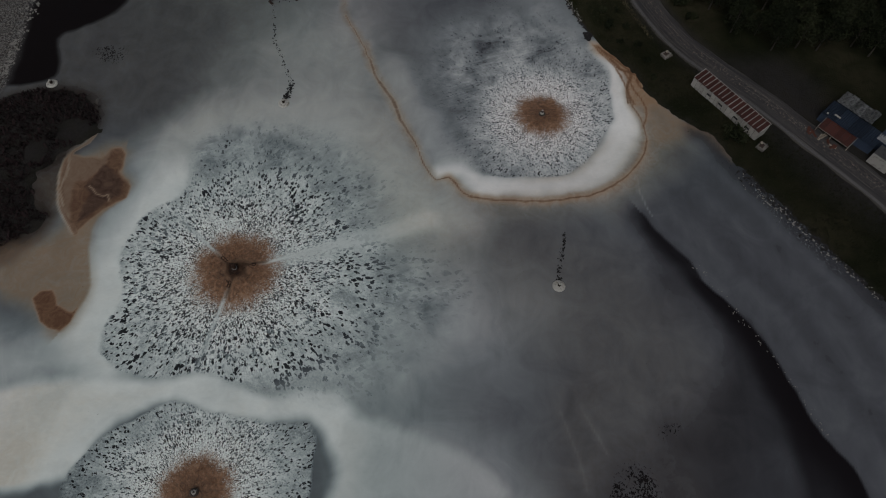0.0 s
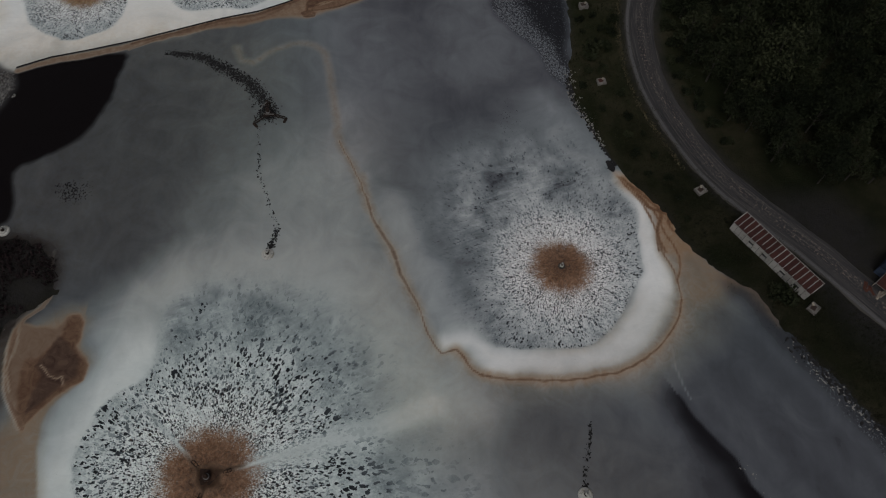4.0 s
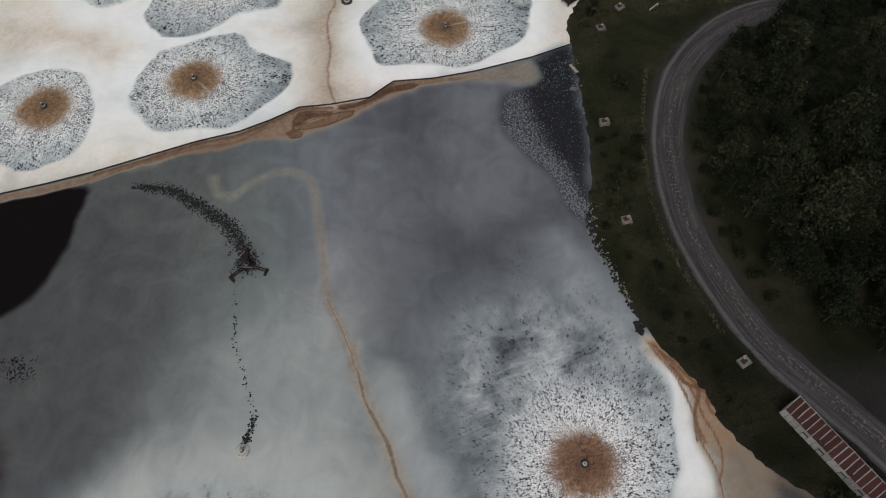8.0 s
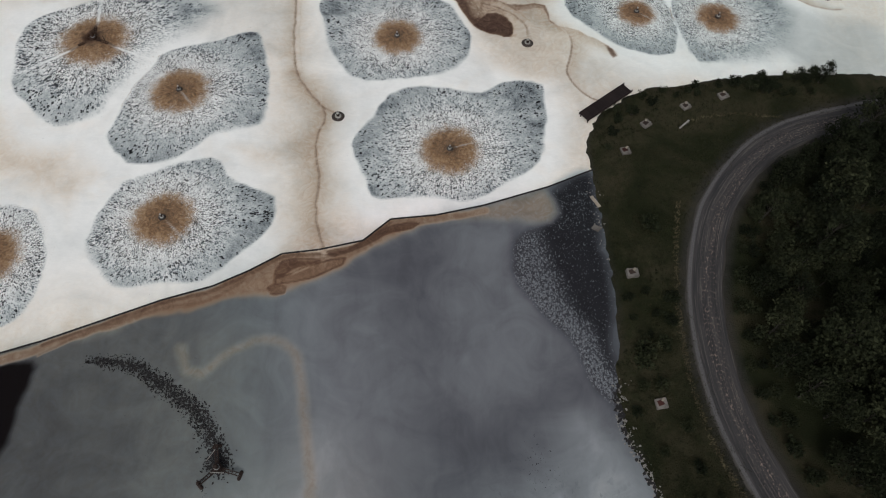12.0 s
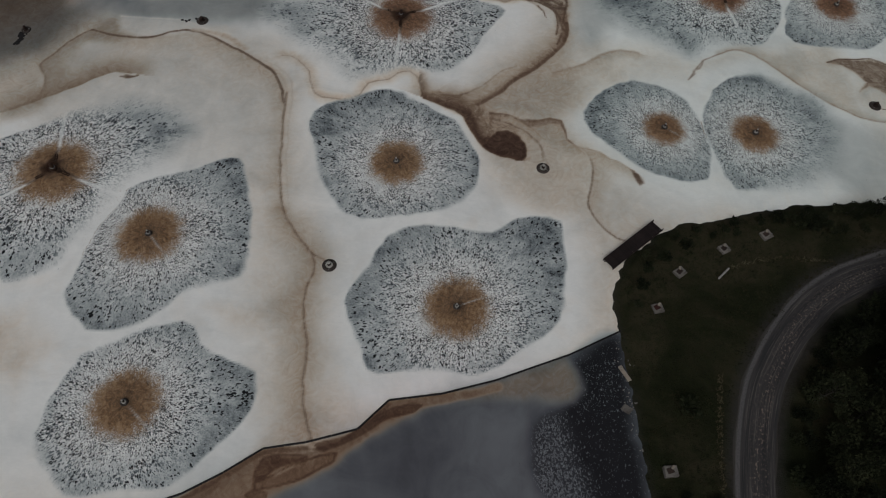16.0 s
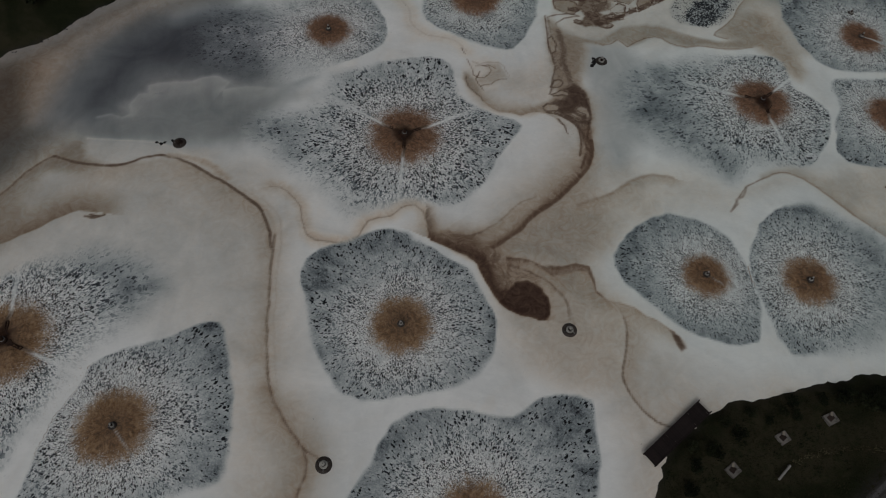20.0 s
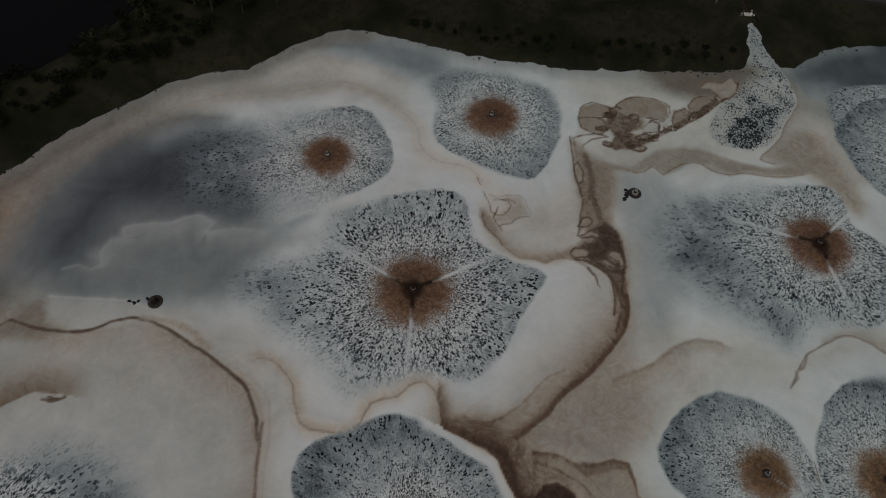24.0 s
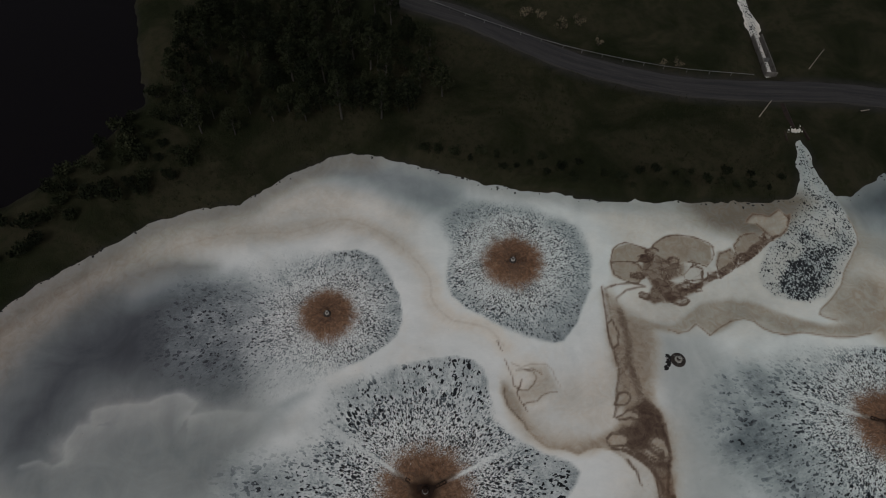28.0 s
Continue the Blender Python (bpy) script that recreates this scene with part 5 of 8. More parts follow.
def lagoon(x, y):
    n = len(x)
    f = {k: np.zeros(n) for k in ("foam", "tan", "brown", "speck", "spots", "clump", "core", "seed", "power", "rust", "marble", "mist", "hue")}
    radial = np.tile(np.array([40.0, 0.0, 4.0]), (n, 1))
    z = np.zeros(n)
    w1 = vnoise(x, y, 5.0, 20) - 0.5, vnoise(x, y, 5.0, 21) - 0.5
    w2 = vnoise(x, y, 1.3, 22) - 0.5, vnoise(x, y, 1.3, 23) - 0.5
    wx, wy = x + 1.1 * w1[0] + 0.35 * w2[0], y + 1.1 * w1[1] + 0.35 * w2[1]

    def paint(key, k, m, value):
        f[key][k] = f[key][k] * (1 - m) + value * m

    def area(outline, feather, strength=1.0, grow=0.0, **values):
        line = spline(outline, 1.5, True)
        k = near(line, x, y, 3 * feather + 4)
        m = strength * smooth(-feather, feather, inside(line, wx[k], wy[k]) + grow)
        for key, v in values.items():
            paint(key, k, m, v)

    def stroke(points, width, feather, strength=1.0, ends=1.0, **values):
        line = spline(points, 1.0)
        k = near(line, x, y, width + feather + 3)
        d, s, _ = line_distance(line, x[k] + 0.35 * w1[0][k] + 0.2 * w2[0][k], y[k] + 0.35 * w1[1][k] + 0.2 * w2[1][k])
        taper = ends + (1 - ends) * np.sin(np.pi * s)
        wide = width * taper * (0.75 + 0.5 * vnoise(x[k], y[k], 3.0, 24))
        m = strength * smooth(wide + feather, wide, d)
        for key, v in values.items():
            paint(key, k, m, v)

    def edge(points, side, crisp, reach, strength=1.0, ends=1.0, **values):
        """A line that is sharp on one side and fades away on the other (side 1: to its left)."""
        line = spline(points, 1.0)
        k = near(line, x, y, 3 * reach + 2)
        d, s, hand = line_distance(line, x[k] + 0.3 * w1[0][k] + 0.2 * w2[0][k], y[k] + 0.3 * w1[1][k] + 0.2 * w2[1][k])
        taper = ends + (1 - ends) * np.sin(np.pi * s)
        far = reach * (0.55 + 0.9 * vnoise(x[k], y[k], 4.0, 25)) * (0.4 + 0.6 * taper)
        m = np.where(hand * side > 0, np.exp(-(d / far) ** 1.15), smooth(crisp, 0, d)) * taper * strength
        m *= smooth(3 * reach + 2, 1.6 * reach, d)
        arc = np.minimum(s, 1 - s) * len(line)
        m *= 1 - smooth(0.15 * reach, 0.8 * reach, d) * (1 - smooth(0, 1.8 * reach, arc))
        for key, v in values.items():
            paint(key, k, m, v)

    # the two basins, parted by the curtain
    f["foam"][:] = 0.17
    north = [(98, 128)] + CURTAIN + [(-72, 40), (-110, 30), (-110, 320), (110, 320)]
    k = np.arange(n)
    dn = inside(north, x + 0.15 * w2[0], y + 0.15 * w2[1])
    paint("foam", k, smooth(-0.12, 0.12, dn), 0.97)
    # south basin tones
    area(TEAL_DARK, 7, 0.9, foam=0.165)
    area(GREY_VIOLET, 5, 0.9, foam=0.100)
    area([(-30, 104), (-8, 108), (-2, 84), (-8, 68), (-30, 70)], 8, 0.8, foam=0.235)
    area([(-66, 92), (-42, 94), (-36, 72), (-42, 56), (-66, 56)], 6, 0.8, foam=0.13)
    area([(-28, 76), (-14, 80), (-10, 56), (-32, 52)], 7, 0.85, foam=0.42)
    area([(0, 116), (10, 116), (14, 100), (10, 92), (0, 94)], 5, 0.8, foam=0.23)
    area([(-68, 100), (-30, 104), (-24, 84), (-36, 60), (-66, 58)], 8, 0.9, tan=0.55)
    area([(-14, 90), (-8, 64), (4, 48), (-8, 44), (-20, 60)], 5, 0.75, foam=0.42)
    area(A1_WHITE, 4.5, 1.0, foam=0.56)
    area([(-46, 26), (-43, 38), (-38, 50), (-34, 50), (-36, 36), (-38, 20)], 2.5, 1.0, foam=0.82)
    area(BAND_WHITE, 1.0, 1.0, foam=0.86)
    area([(-6, 18), (8, 12), (10, -2), (-4, -2), (-10, 8)], 5, 0.6, foam=0.42)
    area([(-8, 14), (6, 10), (10, 2), (-6, 0)], 5, 0.6, foam=0.5)
    area([(-4, 40), (10, 36), (16, 28), (4, 18), (-6, 20)], 5, 0.6, foam=0.36)
    area([(-2, 66), (2, 80), (14, 88), (22, 80), (18, 70), (8, 72)], 6, 0.8, foam=0.29)
    area([(14, 92), (22, 84), (27, 72), (22, 72), (16, 80)], 4, 0.7, foam=0.40)
    area(SIDE_CHANNEL, 2.0, 0.9, foam=0.12)
    for shift, pale in ((3.2, 0.15), (5.6, 0.085), (8.0, 0.14), (10.6, 0.09), (13.0, 0.15)):
        stroke([(px + shift, py + 0.62 * shift) for px, py in CHANNEL_EDGE], 0.2, 2.0, 0.5, 0.4, foam=pale)
    edge(CHANNEL_EDGE, -1, 0.4, 5.5, 1.0, 0.97, foam=0.02)
    area(DUSK, 3.5, 0.85, foam=0.045)
    edge(CHANNEL_EDGE[4:], -1, 0.3, 3.6, 0.9, 0.9, foam=0.0)
    area(DARK_STRIP, 1.4, 0.8, foam=0.0)
    stroke(CHANNEL_EDGE[3:], 0.2, 0.7, 0.8, 0.8, spots=0.36)
    for silt in (SILT_A, SILT_B):
        stroke(silt, 0.04, 0.9, 0.3, 0.3, foam=0.26)
        stroke(silt[2:], 0.02, 0.22, 0.3, 0.2, foam=0.36)
    area([(32, 61), (38, 58.5), (36, 53), (30, 49), (26, 46), (24, 44)], 3.0, 0.8, foam=0.22, tan=0.8)
    area(SHALLOW_BROWN, 2.0, 0.5, tan=0.7, foam=0.13)
    stroke(PALE_LINE[:4], 0.02, 0.15, 0.5, 0.4, foam=0.4)
    area([(8, 44), (20, 40), (30, 30), (34, 16), (26, 2), (12, 2), (14, 20), (4, 34)], 6, 0.8, tan=0.45)
    area([(-8, 64), (-2, 48), (8, 42), (-2, 34), (-12, 48)], 5, 0.8, tan=0.5)
    area([(-30, 84), (-8, 84), (-6, 60), (-24, 52), (-40, 56)], 8, 0.7, tan=0.35)
    area(RING_WHITE, 1.2, 1.0, grow=0.5, foam=0.93)
    area(BANK_TAN, 0.9, 1.0, foam=0.46, tan=1.0, brown=0.24, rust=0.9)
    area([(24, 56), (34, 58), (30, 52), (20, 44), (8, 43), (8, 46)], 2.4, 0.6, foam=0.30, tan=0.85)
    stroke([(-7.0, 70), (-3.6, 61.5), (0.6, 54.5), (3.4, 51), (8, 49), (14, 48)], 0.4, 4.2, 0.7, 0.1, foam=0.52)
    area([(29.5, 66), (34, 63.5), (37.5, 60), (36, 56.5), (31.6, 55.5), (30.6, 58)], 1.8, 0.7, foam=0.30, tan=1.0, brown=0.18, rust=0.7)
    edge(EAST_SHORE[5:14], 1, 0.5, 1.6, 0.6, 0.7, brown=0.34, rust=0.9)
    stroke(EAST_SHORE[:8], 0.8, 3.0, 0.9, 0.7, foam=0.05, spots=0.3)
    area(POND_TAN, 1.6, 1.0, foam=0.34, tan=1.0, brown=0.16, rust=0.5)
    area([(-74, 60), (-56, 58), (-51, 53), (-50.5, 46), (-52, 38), (-58, 33), (-74, 30)], 1.0, 1.0, foam=0.13, tan=1.0, rust=0.4)
    edge(POND_RIM, -1, 0.5, 3.2, 0.9, 0.8, tan=1.0, foam=0.34, brown=0.2, rust=0.6)
    area(POND_ALL, 0.4, 1.0, foam=0.16, tan=1.0, brown=0.46, rust=0.25)
    area(POND_LOBE, 0.3, 0.95, brown=0.66, rust=0.5)
    area(POND_DEEP, 0.3, 0.95, brown=0.88, rust=0.1)
    area(HOOK_BROWN, 0.2, 1.0, brown=0.66, rust=0.7)
    stroke(LEFT_PALE, 0.04, 0.25, 0.4, 0.5, foam=0.5, brown=0.05)
    stroke(POND_LINE, 0.22, 0.3, 0.6, 0.5, brown=0.7)
    stroke([(px - 0.45, py) for px, py in POND_LINE], 0.03, 0.22, 0.8, 0.6, foam=0.5, brown=0.12, rust=0.2)
    stroke([(-49.6, 56.0), (-50.4, 54.0), (-52.4, 52.4), (-53.8, 50.8), (-55.6, 49.6)], 0.05, 0.35, 0.8, 0.3, foam=0.5, tan=0.5, brown=0.0)
    stroke(POND_WIGGLE, 0.02, 0.2, 0.85, 0.7, foam=0.5, brown=0.14, rust=0.2)
    stroke(ISLE_WIGGLE, 0.02, 0.22, 0.8, 0.6, foam=0.5, brown=0.1)
    stroke(ISLAND_RIM, 0.05, 0.22, 0.7, 0.5, foam=0.45, brown=0.1)
    stroke(A1_RAY, 0.7, 2.2, 0.6, 0.4, foam=0.8)
    area(BLACK_WATER, 0.6, 1.0, foam=0.0)
    area([(-90, 98), (-66.5, 93.5), (-64.8, 82), (-64.2, 66), (-68, 58), (-90, 54)], 0.8, 1.0, foam=0.07, tan=0.7, clump=0.66, hue=0.3)
    area(ISLAND, 1.5, 1.0, grow=0.8, foam=0.06, tan=1.0, clump=0.2)
    area(REED_WATER, 1.4, 1.0, grow=-0.5, foam=0.02)
    area(REED_WATER, 1.0, 1.0, grow=0.2, clump=0.32)
    area([(9.6, 116), (8.6, 113), (8.7, 108.5), (12, 104.5), (14.6, 101), (16.6, 96), (19.6, 92.6), (20.2, 95), (18.6, 101), (16.0, 106), (13.4, 111), (12, 116)], 1.4, 1.0, foam=0.06, clump=0.61)
    area([(8.0, 109), (14.2, 101.4), (16.6, 95.4), (19.4, 92.6), (20.4, 95.4), (17.6, 99), (14.8, 104.4), (10.4, 109.4)], 0.7, 0.8, clump=0.70)
    area([(13, 121), (19, 124), (20, 119), (15, 116)], 1.5, 0.8, clump=0.42)
    area([(44, 48), (47, 49), (54, 38), (56, 34), (53, 34), (46, 43)], 1.0, 0.9, clump=0.45, spots=0.3)
    area([(-52.8, 72.6), (-48.6, 73.2), (-47.8, 69.8), (-51.6, 69.2)], 1.2, 0.9, spots=0.60)
    area([(25.0, 14.7), (27.0, 15.1), (28.9, 14.7), (27.4, 13.4), (25.4, 13.1)], 0.9, 0.9, spots=0.55, foam=0.1)
    area([(19.3, 8.7), (21.1, 10.6), (23.0, 10.6), (24.3, 8.8), (23.7, 4.9), (19.0, 4.9)], 0.9, 0.9, spots=0.62, foam=0.12)
    area([(7, 86), (10, 90), (12, 86), (9, 82)], 1.5, 0.7, spots=0.42)
    stroke([(-25.6, 86)] + TRAIL_WIDE[::-1], 0.9, 1.2, 1.0, 0.5, spots=0.5)
    stroke(TRAIL_THIN, 0.1, 0.5, 1.0, 0.6, spots=0.42)
    stroke(TRAIL_THIN[-2:], 0.3, 0.4, 1.0, spots=0.6)
    stroke(TRAIL_F2, 0.1, 0.4, 1.0, 0.5, spots=0.42)
    keep = {key: f[key].copy() for key in ("foam", "tan", "brown", "rust")}
    area(CURTAIN_TAN, 1.1, 1.0, foam=0.37, tan=1.0)
    area(CURTAIN_BROWN, 0.7, 0.95, tan=1.0, brown=0.40, rust=0.55)
    strip = [(px + 0.3, py - 0.75) for px, py in CURTAIN[2:16]]
    stroke(strip, 0.4, 0.6, 0.9, 0.6, foam=0.4, tan=1.0, brown=0.46, rust=0.4)
    stroke([(px, py - 0.5) for px, py in CURTAIN[4:13]], 0.10, 0.35, 0.8, 0.6, brown=0.70)
    for curl, fill, rim in ((CURL_A, 0.78, 0.82), (CURL_B, 0.54, 0.80), (CURL_C, 0.66, 0.76), (CURL_D, 0.80, 0.84)):
        area(curl, 0.3, 0.9, brown=fill)
        stroke(curl + curl[:1], 0.02, 0.22, 0.8, 0.7, brown=rim)
    stroke([(-20.2, 109.6), (-19.3, 110.0), (-18.3, 110.5)], 0.02, 0.2, 0.8, 0.2, brown=0.12)
    stroke([(px, py - 1.3 - 0.5 * math.sin(0.35 * px)) for px, py in CURTAIN[8:13]], 0.05, 0.35, 0.7, 0.2, brown=0.6)
    beyond = smooth(-0.05, 0.2, dn)
    for key, v in keep.items():
        f[key] = f[key] * (1 - beyond) + v * beyond
    # drifting scum lines of the south basin
    stroke(ORANGE_DRIFT[3:], 0.05, 1.1, 0.75, 0.7, foam=0.40, tan=1.0, hue=0.3)
    stroke(LOOP_LINE[2:8], 0.1, 1.3, 0.7, 0.6, foam=0.48, tan=1.0)
    edge(RING_EDGE[5:], -1, 1.4, 1.5, 0.85, 0.8, foam=0.5, tan=1.0)
    edge(RING_EDGE[13:], -1, 0.5, 2.4, 0.7, 0.4, foam=0.5, tan=1.0)
    stroke(RING_EDGE[9:18], 0.3, 0.9, 0.7, 0.4, tan=1.0, brown=0.22, rust=0.6)
    stroke(RING_EDGE, 0.03, 0.24, 0.85, 0.7, brown=0.62)
    stroke(RING_EDGE[2:7], 0.15, 0.4, 0.7, 0.2, brown=0.5)
    area(RING_WHITE, 1.0, 0.75, grow=-0.5, foam=0.92, tan=0.0, brown=0.0)
    for swirl in ([(25.0, 75.6), (26.8, 72.5), (28.3, 69.1), (29.1, 65.8), (29.8, 63.4)], [(27.9, 70.8), (30.0, 69.2), (31.3, 66.4)], [(26.2, 74.5), (29.0, 69.7), (30.1, 66.4), (31.4, 62.7), (30.4, 59.0)]):
        edge(swirl, 1, 0.3, 0.8, 0.7, 0.5, brown=0.3, rust=0.8)
        stroke(swirl, 0.03, 0.24, 0.8, 0.4, brown=0.6)
    for bank in (BANK_LINE_A, BANK_LINE_B, BANK_LINE_C):
        stroke(bank, 0.06, 0.3, 0.9, 0.4, brown=0.62)
    # scum of the north basin
    area(SCUM_WEST_TAN, 2.5, 0.8, tan=0.9, foam=0.8)
    area(WEST_GREY, 4, 0.7, foam=0.80)
    area([(-26, 176), (-40, 178), (-54, 176), (-52, 168), (-34, 166), (-27, 160)], 3.0, 0.8, tan=0.42, foam=0.93)
    area([(-30, 150), (-24, 164), (-19, 140), (-17, 118), (-21, 114), (-26, 130)], 4.5, 0.8, tan=0.4, foam=0.9)
    area([(-80, 214), (-80, 172), (-64, 172), (-54, 190), (-48, 206), (-58, 210)], 4.0, 0.9, foam=0.18, tan=0.8)
    area(NW_BAND, 2.0, 0.9, foam=0.33, tan=0.7)
    area([(-84, 206), (-68, 203), (-62, 198), (-62, 188), (-70, 178), (-90, 176)], 4.5, 1.0, foam=0.23, tan=1.0, rust=1.0)
    area([(-62, 184), (-58, 198), (-44, 206), (-32, 204), (-28, 194), (-30, 187), (-46, 182)], 4.0, 1.0, foam=0.36, tan=0.25)
    area(NW_TEAL, 3.5, 1.0, grow=1.0, foam=0.38, tan=0.22)
    area(NW_DARK, 4.5, 1.0, grow=0.5, foam=0.14, tan=0.0)
    area(NW_BLACK, 4.0, 0.7, foam=0.11)
    area(NW_GLOW, 3.0, 0.6, foam=0.48)
    area(SHORE_GREY, 3.0, 0.9, foam=0.34)
    area(NW_TAN, 3.0, 0.7, foam=0.66, tan=0.75)
    stroke(NORTH_SHORE[24:], 0.6, 4.5, 0.85, 0.8, foam=0.36, tan=0.9, rust=0.35)
    edge(PUFF_TOP[3:], -1, 1.0, 2.4, 0.6, 0.8, foam=0.5)
    edge(PUFF_TOP, -1, 0.35, 0.9, 0.6, 0.6, foam=0.66)
    for px, py, pr in ((-48.6, 187.6, 1.6), (-46.0, 189.6, 1.9), (-41.5, 191.0, 2.0), (-37, 191.6, 2.2), (-31, 190.6, 2.6), (-25, 191.0, 2.8)):
        area([(px + pr * 1.4 * math.cos(a), py + pr * 0.7 * math.sin(a)) for a in np.linspace(0, 5.6, 9)], 1.5, 0.4, foam=0.58)
    edge(SCUM_MAIN[3:], -1, 0.3, 2.6, 0.8, 0.9, foam=0.80, tan=0.9)
    edge(SCUM_MAIN[3:], -1, 0.3, 1.8, 0.7, 0.9, brown=0.13)
    edge(SCUM_MAIN[3:], 1, 0.3, 1.6, 0.7, 0.8, foam=0.88, tan=0.9)
    area([(-58, 172), (-44, 176), (-32, 172), (-27, 160), (-30, 150), (-46, 156), (-60, 158)], 4.0, 0.8, foam=0.84, tan=0.32)
    edge(SCUM_ARC, -1, 0.4, 3.4, 0.8, 0.9, foam=0.76, tan=0.95)
    edge(SCUM_ARC[:9], -1, 0.3, 2.2, 0.8, 0.8, brown=0.22)
    area(WEST_WEDGE, 1.2, 0.9, foam=0.5, tan=1.0, brown=0.16)
    area(WEST_WHITE, 0.8, 0.8, foam=0.8, tan=0.3, brown=0.0)
    stroke(WEST_WHITE[:4], 0.03, 0.25, 0.7, 0.4, foam=0.9, tan=0.0)
    stroke(WEST_WHITE[4:], 0.05, 0.5, 0.6, 0.3, brown=0.24)
    edge(WEST_EDGE, -1, 0.3, 4.5, 0.9, 0.9, foam=0.5, tan=1.0, brown=0.10)
    stroke(WEST_EDGE, 0.05, 0.4, 0.8, 0.6, brown=0.5)
    edge(WEST_FOLD, -1, 0.25, 6.5, 0.95, 0.9, foam=0.5, tan=1.0, brown=0.25, rust=0.2)
    edge(WEST_FOLD, -1, 0.2, 1.4, 0.8, 0.8, brown=0.42)
    stroke(SCUM_ARC, 0.06, 0.34, 0.85, 0.8, brown=0.62)
    stroke([(-41.6, 178.6), (-38.8, 178.2), (-35.6, 177.0), (-32.8, 174.6)], 0.15, 0.7, 0.7, 0.3, tan=1.0, brown=0.22)
    edge(SCUM_MAIN[6:], -1, 0.3, 0.9, 0.7, 0.8, brown=0.26)
    edge(SCUM_MAIN[9:], -1, 0.3, 3.4, 0.9, 0.9, tan=1.0, foam=0.72, rust=0.15)
    edge(SCUM_MAIN[9:], 1, 0.3, 1.7, 0.85, 0.9, tan=1.0, foam=0.74, rust=0.15)
    edge(SCUM_MAIN[11:], -1, 0.3, 1.3, 0.8, 0.8, brown=0.18)
    area(CURTAIN_STAIN, 1.8, 0.85, tan=0.95, foam=0.74)
    edge(FLOAT_LINE, 1, 0.2, 0.8, 0.7, 0.8, brown=0.2)
    stroke(FLOAT_LINE, 0.03, 0.24, 0.8, 0.9, brown=0.5)
    stroke(SCUM_MAIN[6:], 0.03, 0.34, 0.8, 0.9, brown=0.46)
    stroke([(px + 0.8, py + 0.3) for px, py in SCUM_MAIN[4:10]], 0.02, 0.3, 0.6, 0.3, brown=0.30)
    stroke([(px + 0.9, py) for px, py in SCUM_MAIN[11:15]], 0.02, 0.4, 0.6, 0.2, brown=0.25)
    stroke([(-50.8, 168.0), (-49.6, 167.8), (-48.2, 168.3)], 0.12, 0.35, 0.85, 0.2, brown=0.6)
    stroke([(-50.2, 168.4), (-49.0, 168.0)], 0.05, 0.3, 0.7, 0.2, brown=0.7)
    area(SWIRL_TAN, 4.0, 0.8, foam=0.86, tan=0.75)
    area(MID_TAN, 3.0, 0.6, tan=0.6)
    area(EAST_TAN, 2.5, 0.8, tan=0.65, foam=0.85)
    # a brown stream that pours down to a dark eye
    edge(STEM_EDGE, -1, 0.8, 3.0, 0.6, 0.9, tan=0.8, foam=0.84)
    edge(STEM_EDGE[3:], 1, 0.8, 5.0, 0.8, 0.9, tan=1.0, foam=0.74)
    edge(STEM_EDGE[4:], 1, 0.8, 2.6, 0.8, 0.7, brown=0.24)
    edge(STEM_EDGE[2:], -1, 0.4, 3.4, 0.8, 0.9, tan=1.0, foam=0.7, rust=0.2)
    edge(STEM_EDGE[2:], -1, 0.4, 2.6, 0.85, 0.9, brown=0.34, rust=0.3)
    edge(STEM_EDGE, -1, 0.3, 0.75, 0.9, 0.9, brown=0.5)
    edge(STEM_EDGE[:5], -1, 0.3, 0.5, 0.9, 0.7, brown=0.7)
    stroke(STEM_EDGE[4:], 0.1, 0.4, 0.8, 0.5, brown=0.62)
    stroke([(px - 0.9, py + 0.1) for px, py in STEM_EDGE[1:5]], 0.03, 0.3, 0.7, 0.3, brown=0.62)
    stroke(SWIRL_EDGE, 0.2, 1.6, 0.6, 0.5, tan=0.9)
    edge(SWIRL_EDGE, 1, 0.3, 2.0, 0.7, 0.7, tan=0.9)
    stroke(SWIRL_EDGE, 0.03, 0.30, 0.8, 0.7, brown=0.40)
    area(LOBE_FILL, 1.0, 0.8, tan=0.85, foam=0.84)
    edge(LOBE_LINE, -1, 0.3, 1.2, 0.8, 0.6, brown=0.20)
    stroke(LOBE_LINE, 0.02, 0.26, 0.7, 0.4, brown=0.36)
    edge(EYE_EDGE[2:], 1, 0.4, 7.5, 0.95, 0.8, tan=1.0, foam=0.60, rust=0.4)
    edge(EYE_EDGE, 1, 0.25, 3.4, 0.9, 0.75, brown=0.46)
    edge(EYE_EDGE[2:], 1, 0.2, 1.3, 0.9, 0.8, brown=0.80)
    edge(EYE_EDGE[:4], 1, 0.3, 0.7, 0.8, 0.5, brown=0.5)
    area(EYE_ABOVE, 3.0, 0.85, foam=0.66, tan=0.9)
    area(EYE_POOL, 2.6, 0.8, foam=0.88, tan=0.72)
    area([(8.6, 160.6), (11.4, 160), (14.6, 160.6), (16.4, 158.8), (15, 156), (12.6, 157), (10.6, 158.6)], 1.2, 0.8, foam=0.72, tan=0.95)
    area(EYE_FLOW, 0.7, 0.85, brown=0.34, rust=0.2, tan=1.0)
    edge(EYE_EDGE[2:], 1, 0.2, 2.2, 0.9, 0.8, brown=0.66)
    area(EYE_BAND, 0.5, 0.9, brown=0.84)
    area(EYE_BLOB, 0.25, 1.0, grow=0.1, brown=0.93)
    area(EYE_BLOB, 0.7, 0.6, grow=-0.8, brown=0.80)
